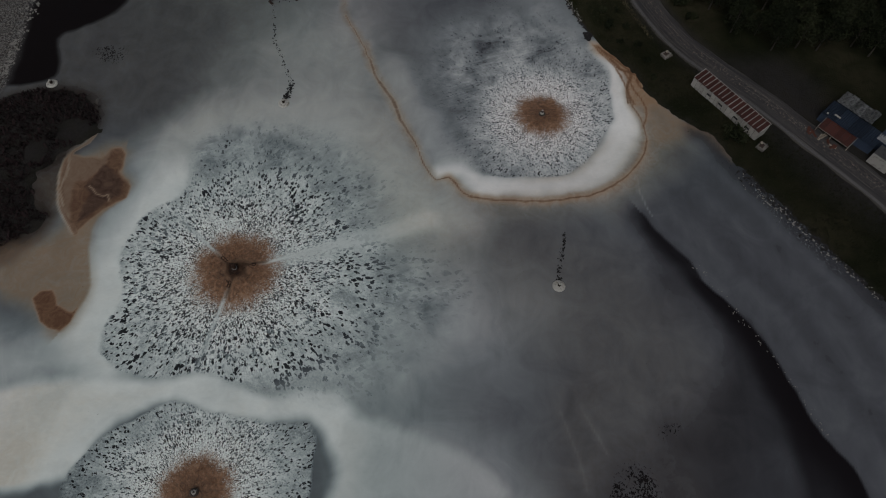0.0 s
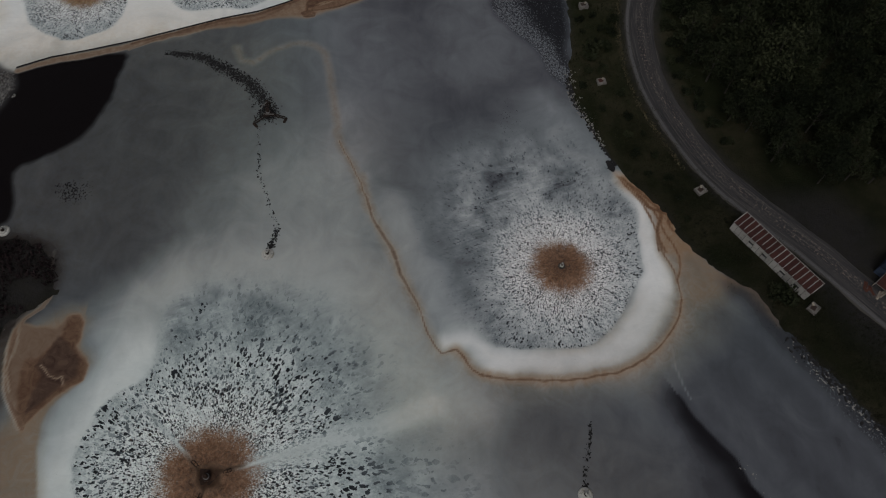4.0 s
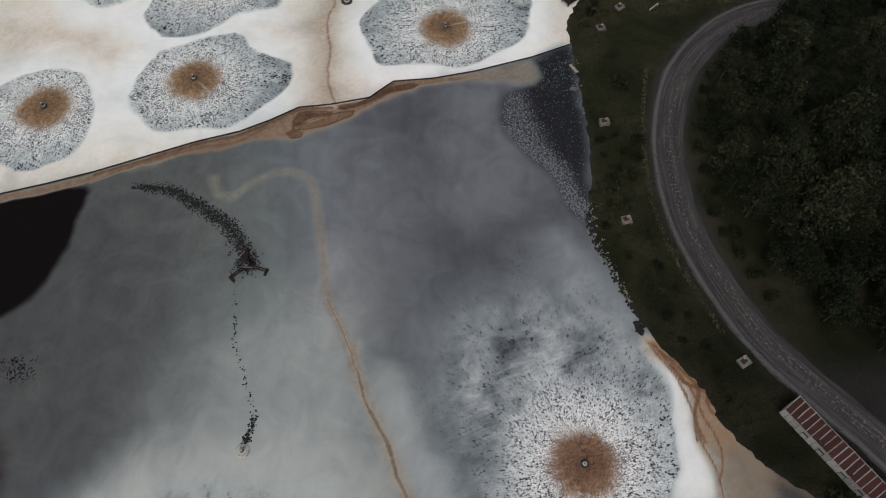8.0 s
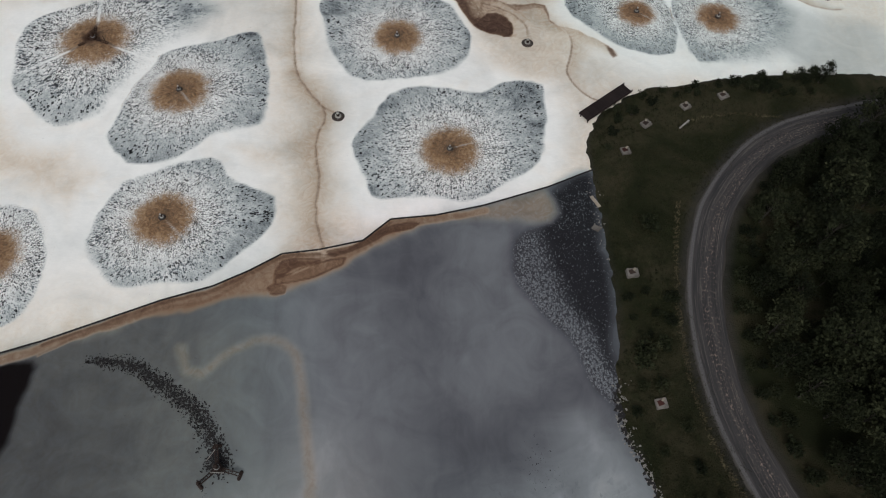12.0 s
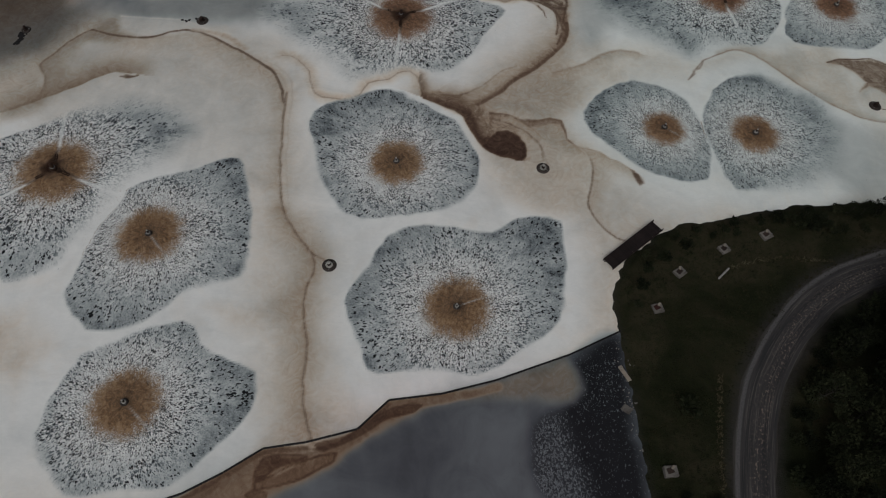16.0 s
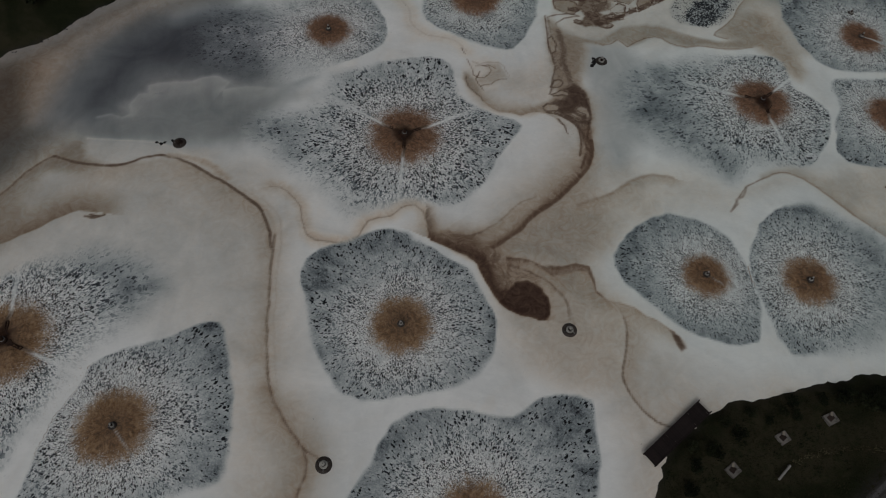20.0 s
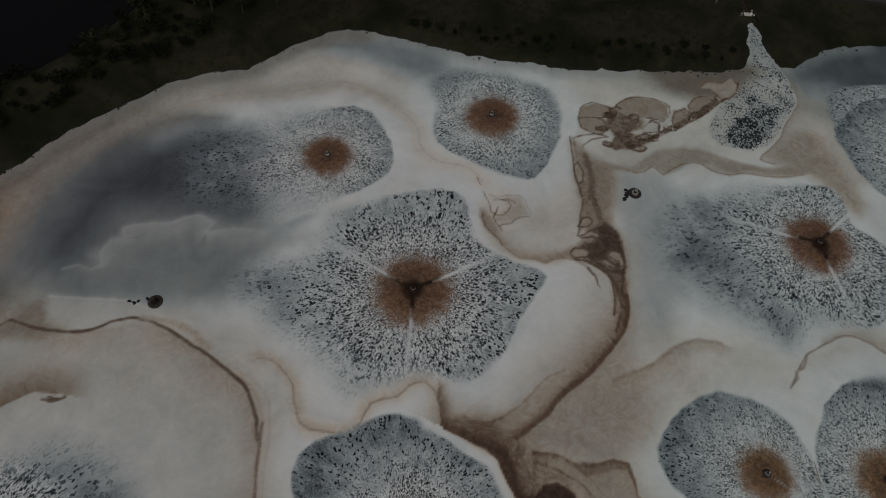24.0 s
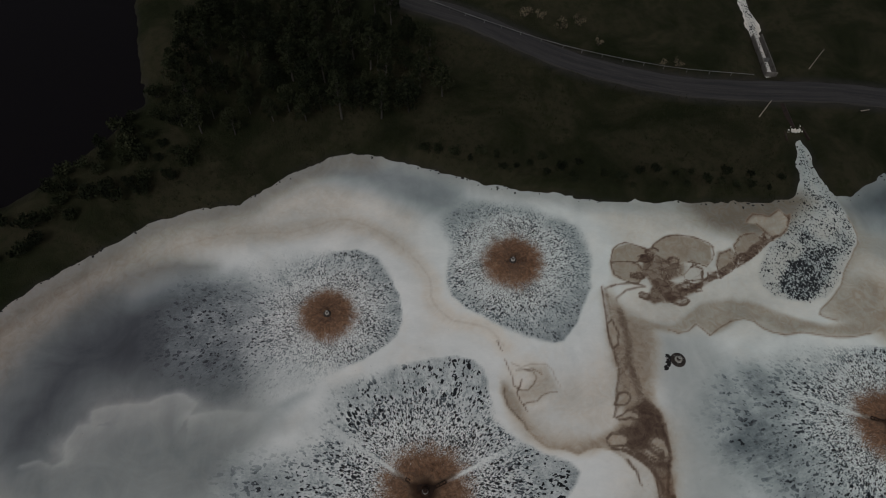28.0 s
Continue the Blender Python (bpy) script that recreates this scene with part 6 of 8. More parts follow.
    stroke([(6.4, 155.4), (7.6, 156.6), (8.8, 156.0), (8.6, 154.9)], 0.05, 0.3, 0.6, 0.3, brown=0.98)
    edge(FLOW_LINE[:9], -1, 0.3, 4.0, 0.85, 0.8, tan=1.0, foam=0.68, rust=0.3)
    area(FLOW_BAND, 0.3, 0.9, grow=0.15, brown=0.42)
    stroke(FLOW_LINE, 0.06, 0.30, 0.85, 0.8, brown=0.50)
    edge(FLOW_LINE[7:], 1, 0.2, 3.0, 0.7, 0.6, tan=1.0, foam=0.8)
    stroke(FLOW_INNER, 0.03, 0.36, 0.8, 0.4, brown=0.48)
    stroke([(px + 0.4, py - 0.9) for px, py in FLOW_INNER], 0.02, 0.35, 0.7, 0.3, brown=0.36)
    stroke([(px + 0.6, py + 1.0) for px, py in FLOW_INNER[:4]], 0.02, 0.38, 0.7, 0.3, brown=0.40)
    edge(FLOW_RIGHT, -1, 0.3, 3.4, 0.85, 0.8, tan=1.0, foam=0.76, brown=0.06)
    stroke(FLOW_RIGHT, 0.02, 0.25, 0.7, 0.6, brown=0.34)
    area(FLOW_LEAF, 0.4, 0.95, brown=0.62)
    for ring in (0.8, 1.25, 1.7, 2.3, 3.0):
        stroke([(12.7 + ring * math.cos(a), 151.8 + 0.9 * ring * math.sin(a)) for a in np.linspace(2.6 + ring, 6.2 + ring, 14)], 0.03, 0.26, 0.6, 0.1, brown=0.30)
    edge(MID_LINE, -1, 0.3, 3.0, 0.8, 0.8, tan=1.0, foam=0.76)
    stroke(MID_LINE, 0.05, 0.6, 0.7, 0.2, brown=0.36)
    edge(EAST_LINE[3:], 1, 0.3, 1.6, 0.8, 0.7, tan=1.0, foam=0.66)
    stroke(EAST_LINE, 0.03, 0.28, 0.8, 0.5, brown=0.46)
    area([(52, 166), (58, 163.5), (64, 160), (72, 159), (74, 147), (62, 146), (54, 154)], 2.6, 0.85, foam=0.66, tan=0.1)
    stroke(EAST_TOOTH, 0.1, 0.3, 0.8, 0.3, brown=0.40)
    area([(px + 0.6, py - 0.2) for px, py in EAST_LEAF], 1.4, 0.8, tan=1.0, foam=0.6)
    area(EAST_LEAF, 0.35, 0.95, tan=1.0, brown=0.44, marble=0.4)
    stroke(EAST_LEAF[:6], 0.03, 0.24, 0.8, 0.5, brown=0.74)
    stroke(EAST_TAIL, 0.03, 0.24, 0.8, 0.4, brown=0.6)
    area([(16, 224), (40, 224), (46, 222), (38, 217), (24, 220)], 2.5, 0.6, tan=0.8, foam=0.66)
    area(BLOT_SHADE, 2.4, 0.9, grow=0.3, foam=0.40, tan=1.0, brown=0.12)
    area(BLOTCH, 0.8, 0.5, foam=0.72, tan=0.7, brown=0.08)
    for lobe, deep in ((LOBE_A, 0.14), (LOBE_B, 0.17), (LOBE_C, 0.15), (LOBE_D, 0.22), (LOBE_E, 0.18), (LOBE_F, 0.15)):
        area(lobe, 0.25, 0.95, grow=0.1, foam=0.6, tan=1.0, brown=deep)
    area(BLOT_MASS, 0.35, 0.9, foam=0.5, tan=1.0, brown=0.52)
    stroke(BLOT_TRAIL, 0.35, 0.4, 0.85, 0.6, brown=0.52)
    area(LOBE_G, 0.25, 0.9, brown=0.2)
    rng = np.random.RandomState(12)
    for row in range(16):
        cx, cy = BLOT_MASS[rng.randint(len(BLOT_MASS))] if row % 3 else BLOT_TRAIL[rng.randint(len(BLOT_TRAIL))]
        cx, cy, cr, ph = cx + rng.rand() - 0.5, cy + rng.rand() - 0.3, 0.35 + 0.5 * rng.rand(), 6.3 * rng.rand()
        curl = [(cx + 1.5 * cr * math.cos(a), cy + 0.7 * cr * math.sin(a) * (1 + 0.3 * math.sin(2 * a + ph))) for a in np.linspace(ph, ph + 5.0, 9)]
        area(curl, 0.25, 0.6, brown=(0.3, 0.42, 0.7)[row % 3])
        stroke(curl, 0.04, 0.2, 0.7, 0.3, brown=0.72)
    for lobe in (LOBE_A, LOBE_B, LOBE_C, LOBE_D, LOBE_E, LOBE_F, LOBE_G):
        stroke(lobe + lobe[:1], 0.01, 0.22, 0.85, 0.7, brown=0.58)
    stroke(BLOT_LEFT, 0.05, 0.25, 0.8, 0.6, brown=0.5)
    area(LEE_MIST, 2.2, 0.9, foam=0.63, tan=0.12)
    area(STEM_UPPER, 1.5, 0.95, brown=0.26, foam=0.62, tan=1.0)
    area(STEM_BODY[6:], 0.9, 1.0, brown=0.27, foam=0.68, tan=1.0)
    area(STEM_DARK, 0.6, 0.95, brown=0.72)
    edge(STEM_RIGHT, -1, 0.25, 0.9, 0.9, 0.7, brown=0.66)
    edge(STEM_RIGHT, 1, 0.3, 1.6, 0.8, 0.7, tan=1.0, foam=0.66)
    stroke(STEM_RIGHT[2:], 0.04, 0.24, 0.8, 0.5, brown=0.84)
    edge(STEM_LEFT, 1, 0.3, 1.1, 0.8, 0.8, brown=0.38)
    stroke(STEM_LEFT, 0.02, 0.24, 0.75, 0.4, brown=0.52)
    stroke([(16.6, 205.6), (16.9, 203.0), (17.0, 200.4), (16.6, 198.0), (17.1, 195.6), (17.4, 193.6)], 0.1, 0.7, 0.8, 0.4, brown=0.52)
    edge(STEM_LOW, 1, 0.3, 3.2, 0.9, 0.6, tan=1.0, foam=0.72)
    edge(STEM_LOW[3:], 1, 0.2, 1.5, 0.9, 0.5, brown=0.36)
    stroke(STEM_LOW[:5], 0.03, 0.25, 0.6, 0.4, brown=0.36)
    area(STEM_FOLD_A + STEM_RIGHT[:3:-1], 0.5, 0.8, brown=0.34, tan=1.0)
    for fold in (STEM_FOLD_A, STEM_FOLD_B, STEM_FOLD_C, STEM_FOLD_D):
        stroke(fold, 0.03, 0.26, 0.8, 0.4, brown=0.62)
    for pale in (STEM_PALE, STEM_PALE_B, STEM_PALE_C, STEM_PALE_D, STEM_PALE_E, STEM_PALE_F):
        area(pale, 0.3, 0.9, brown=0.16, foam=0.7, tan=0.9)
        stroke(pale + pale[:1], 0.02, 0.22, 0.8, 0.6, brown=0.62)
    area(STEM_TAN, 1.2, 0.8, foam=0.80, tan=1.0)
    area(TAIL_FILL, 0.5, 0.95, tan=0.85, foam=0.66)
    edge(TAIL_EDGE[4:], 1, 0.3, 1.4, 0.7, 0.6, tan=1.0, foam=0.6)
    stroke(TAIL_EDGE, 0.02, 0.22, 0.85, 0.5, brown=0.52)
    edge(TAIL_BAND, -1, 0.7, 1.5, 0.8, 0.6, brown=0.20)
    area([(50, 206), (53, 218), (60, 214), (62, 204), (54, 200)], 1.6, 0.8, tan=0.6, foam=0.8)
    area(FAN_TAN, 1.6, 0.9, tan=1.0, foam=0.70)
    edge(FAN_EDGE, 1, 0.3, 2.0, 0.8, 0.6, tan=1.0, foam=0.62)
    stroke(NORTH_LINE, 0.5, 1.8, 0.6, tan=0.7)
    stroke(NORTH_LINE, 0.03, 0.4, 0.6, 0.4, brown=0.30)
    area([(1.5, 198), (6, 198.5), (6.5, 192), (2.5, 192)], 1.2, 0.7, tan=0.55)
    area(WRINKLE_PALE, 0.7, 0.8, tan=0.8, foam=0.78)
    area(WRINKLE_TAN, 0.4, 0.8, tan=1.0, foam=0.6, brown=0.14)
    edge(WRINKLE_E, 1, 0.25, 0.8, 0.7, 0.6, brown=0.3)
    for crease, deep in ((WRINKLE, 0.50), (WRINKLE_B, 0.5), (WRINKLE_C, 0.58), (WRINKLE_D, 0.5), (WRINKLE_E, 0.5), (WRINKLE_F, 0.55), (WRINKLE_G, 0.34)):
        stroke(crease, 0.02, 0.22, 0.8, 0.5, brown=deep)
    area([(51.6, 221), (53, 226), (62, 233), (84, 234), (84, 222), (62, 218.5)], 3.0, 1.0, foam=0.17)
    area([(52.4, 217), (53, 222), (60, 221), (58, 212)], 2.2, 0.6, foam=0.42)
    area(FAN, 0.35, 1.0, foam=0.80, tan=0.0, brown=0.0, marble=0.0, spots=0.47, hue=-0.8)
    area(FAN_UPPER, 0.8, 0.9, foam=0.66, spots=0.60)
    area(FAN_DARK, 0.7, 1.0, foam=0.6, spots=0.70)
    stroke(FAN_EDGE[1:], 0.02, 0.24, 0.8, 0.6, brown=0.44)
    area([(41.4, 213.3), (44.4, 213.3), (45.1, 211.3), (42.4, 207.4), (40.4, 207.6), (39.1, 209.1)], 0.8, 1.0, foam=0.6, spots=0.76)
    stroke(NORTH_SHORE, 0.3, 2.8, 0.65, foam=0.45, tan=0.3)
    area([(29, 225), (47, 225), (45, 220), (39, 217.4), (33, 218.4)], 2.8, 0.9, foam=0.34, tan=1.0, rust=0.2)
    area(LOBE_F, 0.3, 0.9, foam=0.72, tan=0.8, brown=0.07)
    stroke(LOBE_F, 0.01, 0.22, 0.8, 0.6, brown=0.52)
    area(STREAM, 0.3, 1.0, foam=0.8, spots=0.5)
    for marbled, much in ((BLOTCH, 0.9), (STEM_UPPER, 0.3), (STEM_BODY[6:], 0.35), (STEM_DARK, 0.35)):
        area(marbled, 0.8, 1.0, marble=much)
    area(CURTAIN_TAN, 0.8, 1.0, marble=0.25)
    stroke(BLOT_TRAIL, 1.0, 0.8, 1.0, marble=1.0)
    area(EYE_FLOW, 0.8, 0.35, marble=1.0)
    # greener and more violet stretches of water
    area([(-50, 14), (-42, 44), (-30, 56), (-8, 54), (4, 38), (8, 4), (-50, -4)], 7, 1.0, hue=-0.40)
    area([(-54, 98), (-22, 100), (-16, 84), (-24, 72), (-50, 76)], 8, 0.9, hue=-0.25)
    area(GREY_VIOLET, 7, 1.0, grow=4.0, hue=0.75)
    area([(-4, 84), (24, 86), (28, 62), (14, 50), (-4, 56)], 7, 0.9, hue=0.35)
    area([(6, 44), (56, 40), (60, 0), (6, -4)], 8, 1.0, hue=0.5)
    area([(-80, 214), (-80, 172), (-56, 184), (-30, 196), (-30, 206), (-58, 212)], 6, 0.9, hue=0.5)
    area([(20, 150), (24, 200), (0, 206), (-6, 226), (60, 232), (90, 220), (90, 150)], 9, 1.0, hue=-0.38)
    area(DARK_LAKE, 0.5, 1.0, grow=3.0, foam=0.0, tan=0.0)
    # the churned cells, each with a white rim; farther off the foam is older and duller
    rim = np.zeros(n)
    for i, (cell, rc, arms, side, fade) in enumerate(CELLS):
        (cx, cy), outline = cell[0], cell[1:]
        line = spline(outline, 1.5, True)
        k = near(line, x, y, 9)
        dx, dy = x[k] - cx, y[k] - cy
        r, turn = np.hypot(dx, dy), np.arctan2(dy, dx)
        sd = inside(line, wx[k], wy[k])
        width = 0.2 + 0.8 * vnoise(x[k], y[k], 4.0, 26) ** 2 + fade * np.clip(np.cos(turn - radians(side)) + 0.25, 0, 1)
        m = smooth(-0.4 * width, width, sd)
        rim[k] = np.maximum(rim[k], smooth(-7.0, -1.2, sd + 2.0 * w1[0][k]))
        paint("tan", k, m, 0.0)
        paint("brown", k, m, 0.0)
        if arms is not None:
            every = np.zeros(len(k))
            for a in range(3):
                da = np.abs((turn - radians(arms + 120 * a) + np.pi) % (2 * np.pi) - np.pi)
                ray = smooth(0.20 + 0.035 * r, 0.05, da * r) * smooth(rc * 3.6, rc * 1.1, r) * 0.92
                ray *= smooth(rc * 0.45, rc * 1.0, r)
                m = m * (1 - ray)
                f["foam"][k] = np.maximum(f["foam"][k], ray * 0.9)
                every = np.maximum(every, ray)
            ray = every
        else:
            if i not in RAYS:
                RAYS[i] = 999
            da = np.abs((turn - radians(RAYS[i]) + np.pi) % (2 * np.pi) - np.pi) + (9 if RAYS[i] == 999 else 0)
            ray = smooth(0.10 + 0.035 * r, 0.0, da * r) * smooth(rc * 2.4, rc * 0.6, r) * smooth(0.3, 0.8, r) * (0.15 + 0.5 * vnoise(x[k], y[k], 0.5, 27))
            m = m * (1 - ray)
            f["foam"][k] = np.maximum(f["foam"][k], ray * 0.85)
        mist = np.zeros(len(k))
        for toward, veil, first in LEE.get(i, ()):
            lee = np.clip(1.6 * (np.cos(turn - radians(toward)) - 0.15), 0, 1)
            mist = np.maximum(mist, veil * lee * smooth(first * rc, (first + 1.6) * rc, r + 1.5 * w1[1][k]))
        take = m > f["speck"][k]
        kt = k[take]
        f["mist"][kt] = mist[take]
        f["speck"][kt] = m[take]
        f["seed"][kt] = i * 0.37
        f["power"][kt] = 0.6 if arms is None else 1.0
        radial[kt] = np.stack([dx[take], dy[take], np.full(take.sum(), rc)], 1)
        kc = r < 2.2 * rc
        f["core"][k[kc]] = 1.0 - ray[kc]
        lobes = 1.0 if arms is None else 0.72 + 0.4 * np.abs(np.sin(1.5 * (turn[kc] - radians(arms))))
        mound = np.clip(1 - (r[kc] / (rc * lobes)) ** 2, 0, 1)
        z[k[kc]] += mound * (0.25 + 0.35 * vnoise(x[k[kc]], y[k[kc]], 0.6, 30)) * (0.6 if arms is None else 1.1)
    old = (1 - rim) * smooth(0.5, 0.9, f["foam"]) * (0.6 + 0.8 * (w1[1] + 0.5))
    f["tan"] = np.maximum(f["tan"], (0.36 + 0.16 * smooth(150, 128, y) * smooth(92, 100, y)) * old)
    f["foam"] -= 0.06 * old
    for cell, rc, arms, side, fade in CELLS:
        if arms is None:
            continue
        (cx, cy) = cell[0]
        area([(cx + 1.0 * math.cos(a), cy + 1.0 * math.sin(a)) for a in np.linspace(0, 5.6, 9)], 1.1, 0.9, grow=0.25, brown=0.95, rust=0.5)
        for a in range(3):
            c, s = math.cos(radians(arms + 120 * a)), math.sin(radians(arms + 120 * a))
            stroke([(cx + 0.3 * c, cy + 0.3 * s), (cx + 0.5 * rc * c - 0.2 * s, cy + 0.5 * rc * s + 0.2 * c), (cx + rc * 0.8 * c, cy + rc * 0.8 * s)], 0.03, 0.4, 0.5, 0.3, brown=0.8)
    line = spline(A1_RAY, 1.0)
    k = near(line, x, y, 5)
    f["speck"][k] *= 1 - 0.75 * smooth(2.0, 0.3, line_distance(line, x[k], y[k])[0])
    z += 0.05 * f["foam"] * (vnoise(x, y, 2.5, 31) - 0.3) + 0.04 * f["speck"] * vnoise(x, y, 0.6, 32)
    f["radial"] = radial
    return z, f


water = sheet("water", spaced(-68, 72, 0.22, -112, 108), spaced(-6, 236, 0.22, -50, 305, 1.2), lagoon, WATER)
tagged(water, "grey lagoon water under white and brown drifting foam", "water", kind="structure")


# ---------------------------------------------------------------- building helpers
def part(name, bm, material, parent=None, label=""):
    """Links a bmesh as one mesh object, under a thing or a part."""
    me = bpy.data.meshes.new(name)
    bm.to_mesh(me)
    bm.free()
    me.materials.append(material)
    ob = new(name, me)
    ob.parent = parent
    if label:
        ob["label"] = label
    return ob


def base(name, x, y, z=0.0, turn=0.0, label="", category="", group=""):
    ob = new(name)
    ob.matrix_basis = pose(x, y, z, 0, 0, turn)
    return tagged(ob, label, category, group)


def box(bm, size, at=(0, 0, 0), turn=None, bevel=0.0):
    m = Matrix.Translation(at) @ (turn or Matrix()) @ Matrix.Diagonal((*size, 1))
    made = bmesh.ops.create_cube(bm, size=1, matrix=m)
    if bevel:
        edges = {e for v in made["verts"] for e in v.link_edges}
        bmesh.ops.bevel(bm, geom=list(edges), offset=bevel, segments=1, affect="EDGES")
    return bm


def rod(bm, a, b, r0, r1=None, sides=8):
    a, b = Vector(a), Vector(b)
    d = b - a
    m = Matrix.Translation((a + b) / 2) @ d.to_track_quat("Z", "Y").to_matrix().to_4x4()
    bmesh.ops.create_cone(bm, cap_ends=True, segments=sides, radius1=r0, radius2=r0 if r1 is None else r1, depth=d.length, matrix=m)
    return bm


def lathe(bm, profile, sides=24, at=(0, 0, 0)):
    """A turned body from pairs of radius and height."""
    rings = []
    for r, h in profile:
        rings.append([bm.verts.new((at[0] + r * math.cos(2 * math.pi * i / sides), at[1] + r * math.sin(2 * math.pi * i / sides), at[2] + h)) for i in range(sides)])
    for a, b in zip(rings, rings[1:]):
        for i in range(sides):
            bm.faces.new((a[i], a[(i + 1) % sides], b[(i + 1) % sides], b[i]))
    bm.faces.new(rings[0][::-1])
    bm.faces.new(rings[-1])
    for fc in bm.faces:
        fc.smooth = True
    return bm


def B():
    return bmesh.new()


def land(x, y):
    return float(ground_height(np.array([float(x)]), np.array([float(y)]))[0][0])


# ---------------------------------------------------------------- roads
def road(name, line, width, label, surface):
    xs, along = [-1, -0.9, -0.7, -0.5, -0.3, -0.1, 0.1, 0.3, 0.5, 0.7, 0.9, 1], 0.0
    verts, u, v, faces = [], [], [], []
    for i, p in enumerate(line):
        d = line[min(i + 1, len(line) - 1)] - line[max(i - 1, 0)]
        d = d / np.linalg.norm(d)
        s = np.array([d[1], -d[0]])
        along += np.linalg.norm(p - line[i - 1]) if i else 0
        for k in xs:
            q = p + s * k * width / 2 * (1 + 0.05 * math.sin(along * 0.9) * (abs(k) == 1))
            verts.append((q[0], q[1], 0.9 if abs(k) == 1 else 1.0 + 0.05 * (1 - abs(k))))
            u.append(k)
            v.append(along)
    w = len(xs)
    for i in range(len(line) - 1):
        for j in range(w - 1):
            a = i * w + j
            faces.append((a, a + 1, a + w + 1, a + w))
    me = bpy.data.meshes.new(name)
    me.from_pydata(verts, [], faces)
    for key, vals in (("across", u), ("along", v)):
        me.attributes.new(key, "FLOAT", "POINT").data.foreach_set("value", vals)
    me.materials.append(surface)
    return tagged(new(name, me), label, "road", kind="structure")


road("road", ROAD_LINES[0], 4.9, "worn grey asphalt service road with pale gravel on its crown", ROAD)
road("road_north", ROAD_LINES[1], 4.6, "dark asphalt road behind the north bank", ROAD_DARK)


# ---------------------------------------------------------------- trees and shrubs
def leaves(bm, rng, blobs, count, size):
    """Small leaf clumps set through round masses of foliage, denser at their skin."""
    for _ in range(count):
        (cx, cy, cz), r = blobs[rng.randrange(len(blobs))]
        while True:
            d = Vector((rng.uniform(-1, 1), rng.uniform(-1, 1), rng.uniform(-0.7, 1)))
            if 0.2 < d.length < 1:
                break
        d = d.normalized() * (rng.random() ** 0.45)
        c = Vector((cx, cy, cz)) + Vector((d.x * r, d.y * r, d.z * r * 0.9))
        q = Euler((rng.uniform(-1.3, 1.3), rng.uniform(-1.3, 1.3), rng.uniform(0, 6.3))).to_matrix()
        s = size * rng.uniform(0.6, 1.3)
        pts = ((-0.5, 0, 0), (0, -0.32, 0.08), (0.55, 0, 0), (0, 0.32, 0.08))
        bm.faces.new([bm.verts.new(c + q @ (Vector(p) * s)) for p in pts])


def make_tree(kind, seed, at, leaf, bark, tall, spread, count, label):
    rng = random.Random(seed)
    tree = base(kind, at[0], at[1], at[2], 0, label, "tree", "trees on the banks")
    bm = B()
    lean = Vector((rng.uniform(-0.3, 0.3), rng.uniform(-0.3, 0.3), 0))
    spine = [Vector((0, 0, -0.3)), Vector((0, 0, tall * 0.35)) + lean * 0.4, Vector((0, 0, tall * 0.7)) + lean, Vector((0, 0, tall * 0.97)) + lean * 1.3]
    radii = [0.022 * tall, 0.016 * tall, 0.009 * tall, 0.003 * tall]
    for i in range(3):
        rod(bm, spine[i], spine[i + 1], radii[i], radii[i + 1], 7)
    blobs = []
    for i in range(16):
        a = i * 2.4 + rng.uniform(-0.4, 0.4)
        u = (i + 0.5) / 16
        h = tall * (0.34 + 0.62 * u)
        reach = spread * math.sqrt(max(1 - (1.5 * u - 0.42) ** 2, 0.08)) * rng.uniform(0.45, 0.8)
        tip = Vector((math.cos(a) * reach, math.sin(a) * reach, h)) + lean * u
        rod(bm, Vector((0, 0, h * 0.72)) + lean * u * 0.8, tip, 0.006 * tall, 0.002 * tall, 5)
        blobs.append((tuple(tip), spread * rng.uniform(0.30, 0.46)))
    part("trunk", bm, bark, tree)
    bm = B()
    leaves(bm, rng, blobs, count, 0.36)
    part("crown", bm, leaf, tree)
    return tree


def make_shrub(seed, at, leaf, label, count=260, size=0.34):
    rng = random.Random(seed)
    shrub = base("shrub", at[0], at[1], at[2], 0, label, "shrub", "shrubs on the banks")
    bm, blobs = B(), []
    for i in range(7):
        a = i * 2.4
        tip = Vector((math.cos(a) * rng.uniform(0.3, 0.9), math.sin(a) * rng.uniform(0.3, 0.9), rng.uniform(0.6, 1.4)))
        rod(bm, (0, 0, -0.2), tip, 0.03, 0.008, 5)
        blobs.append((tuple(tip), rng.uniform(0.4, 0.7)))
    part("stems", bm, BARK, shrub)
    bm = B()
    leaves(bm, rng, blobs, count, size)
    part("foliage", bm, leaf, shrub)
    return shrub


def scatter(rng, outline, gap, tries):
    """Points within an outline, no nearer than gap to one another."""
    p = np.array(outline)
    (x0, y0), (x1, y1) = p.min(0), p.max(0)
    cand = np.array([(rng.uniform(x0, x1), rng.uniform(y0, y1)) for _ in range(tries)])
    ok = cand[(inside(outline, cand[:, 0], cand[:, 1]) > 0) & (shore(cand[:, 0], cand[:, 1]) > 1.2)]
    kept = []
    for c in ok:
        if all((c[0] - k[0]) ** 2 + (c[1] - k[1]) ** 2 > gap * gap for k in kept):
            kept.append(c)
    return [(float(a), float(b), land(a, b)) for a, b in kept]


BLOCKS = ((36.0, 72.7, 30, False), (46.9, 54.8, 40, False), (24.4, 92.6, 8, True), (23.6, 109.8, 5, False), (25.5, 129.7, 12, True),
          (36.0, 138.5, 28, False), (42.2, 140.7, 24, False), (29.4, 135.0, 35, False))


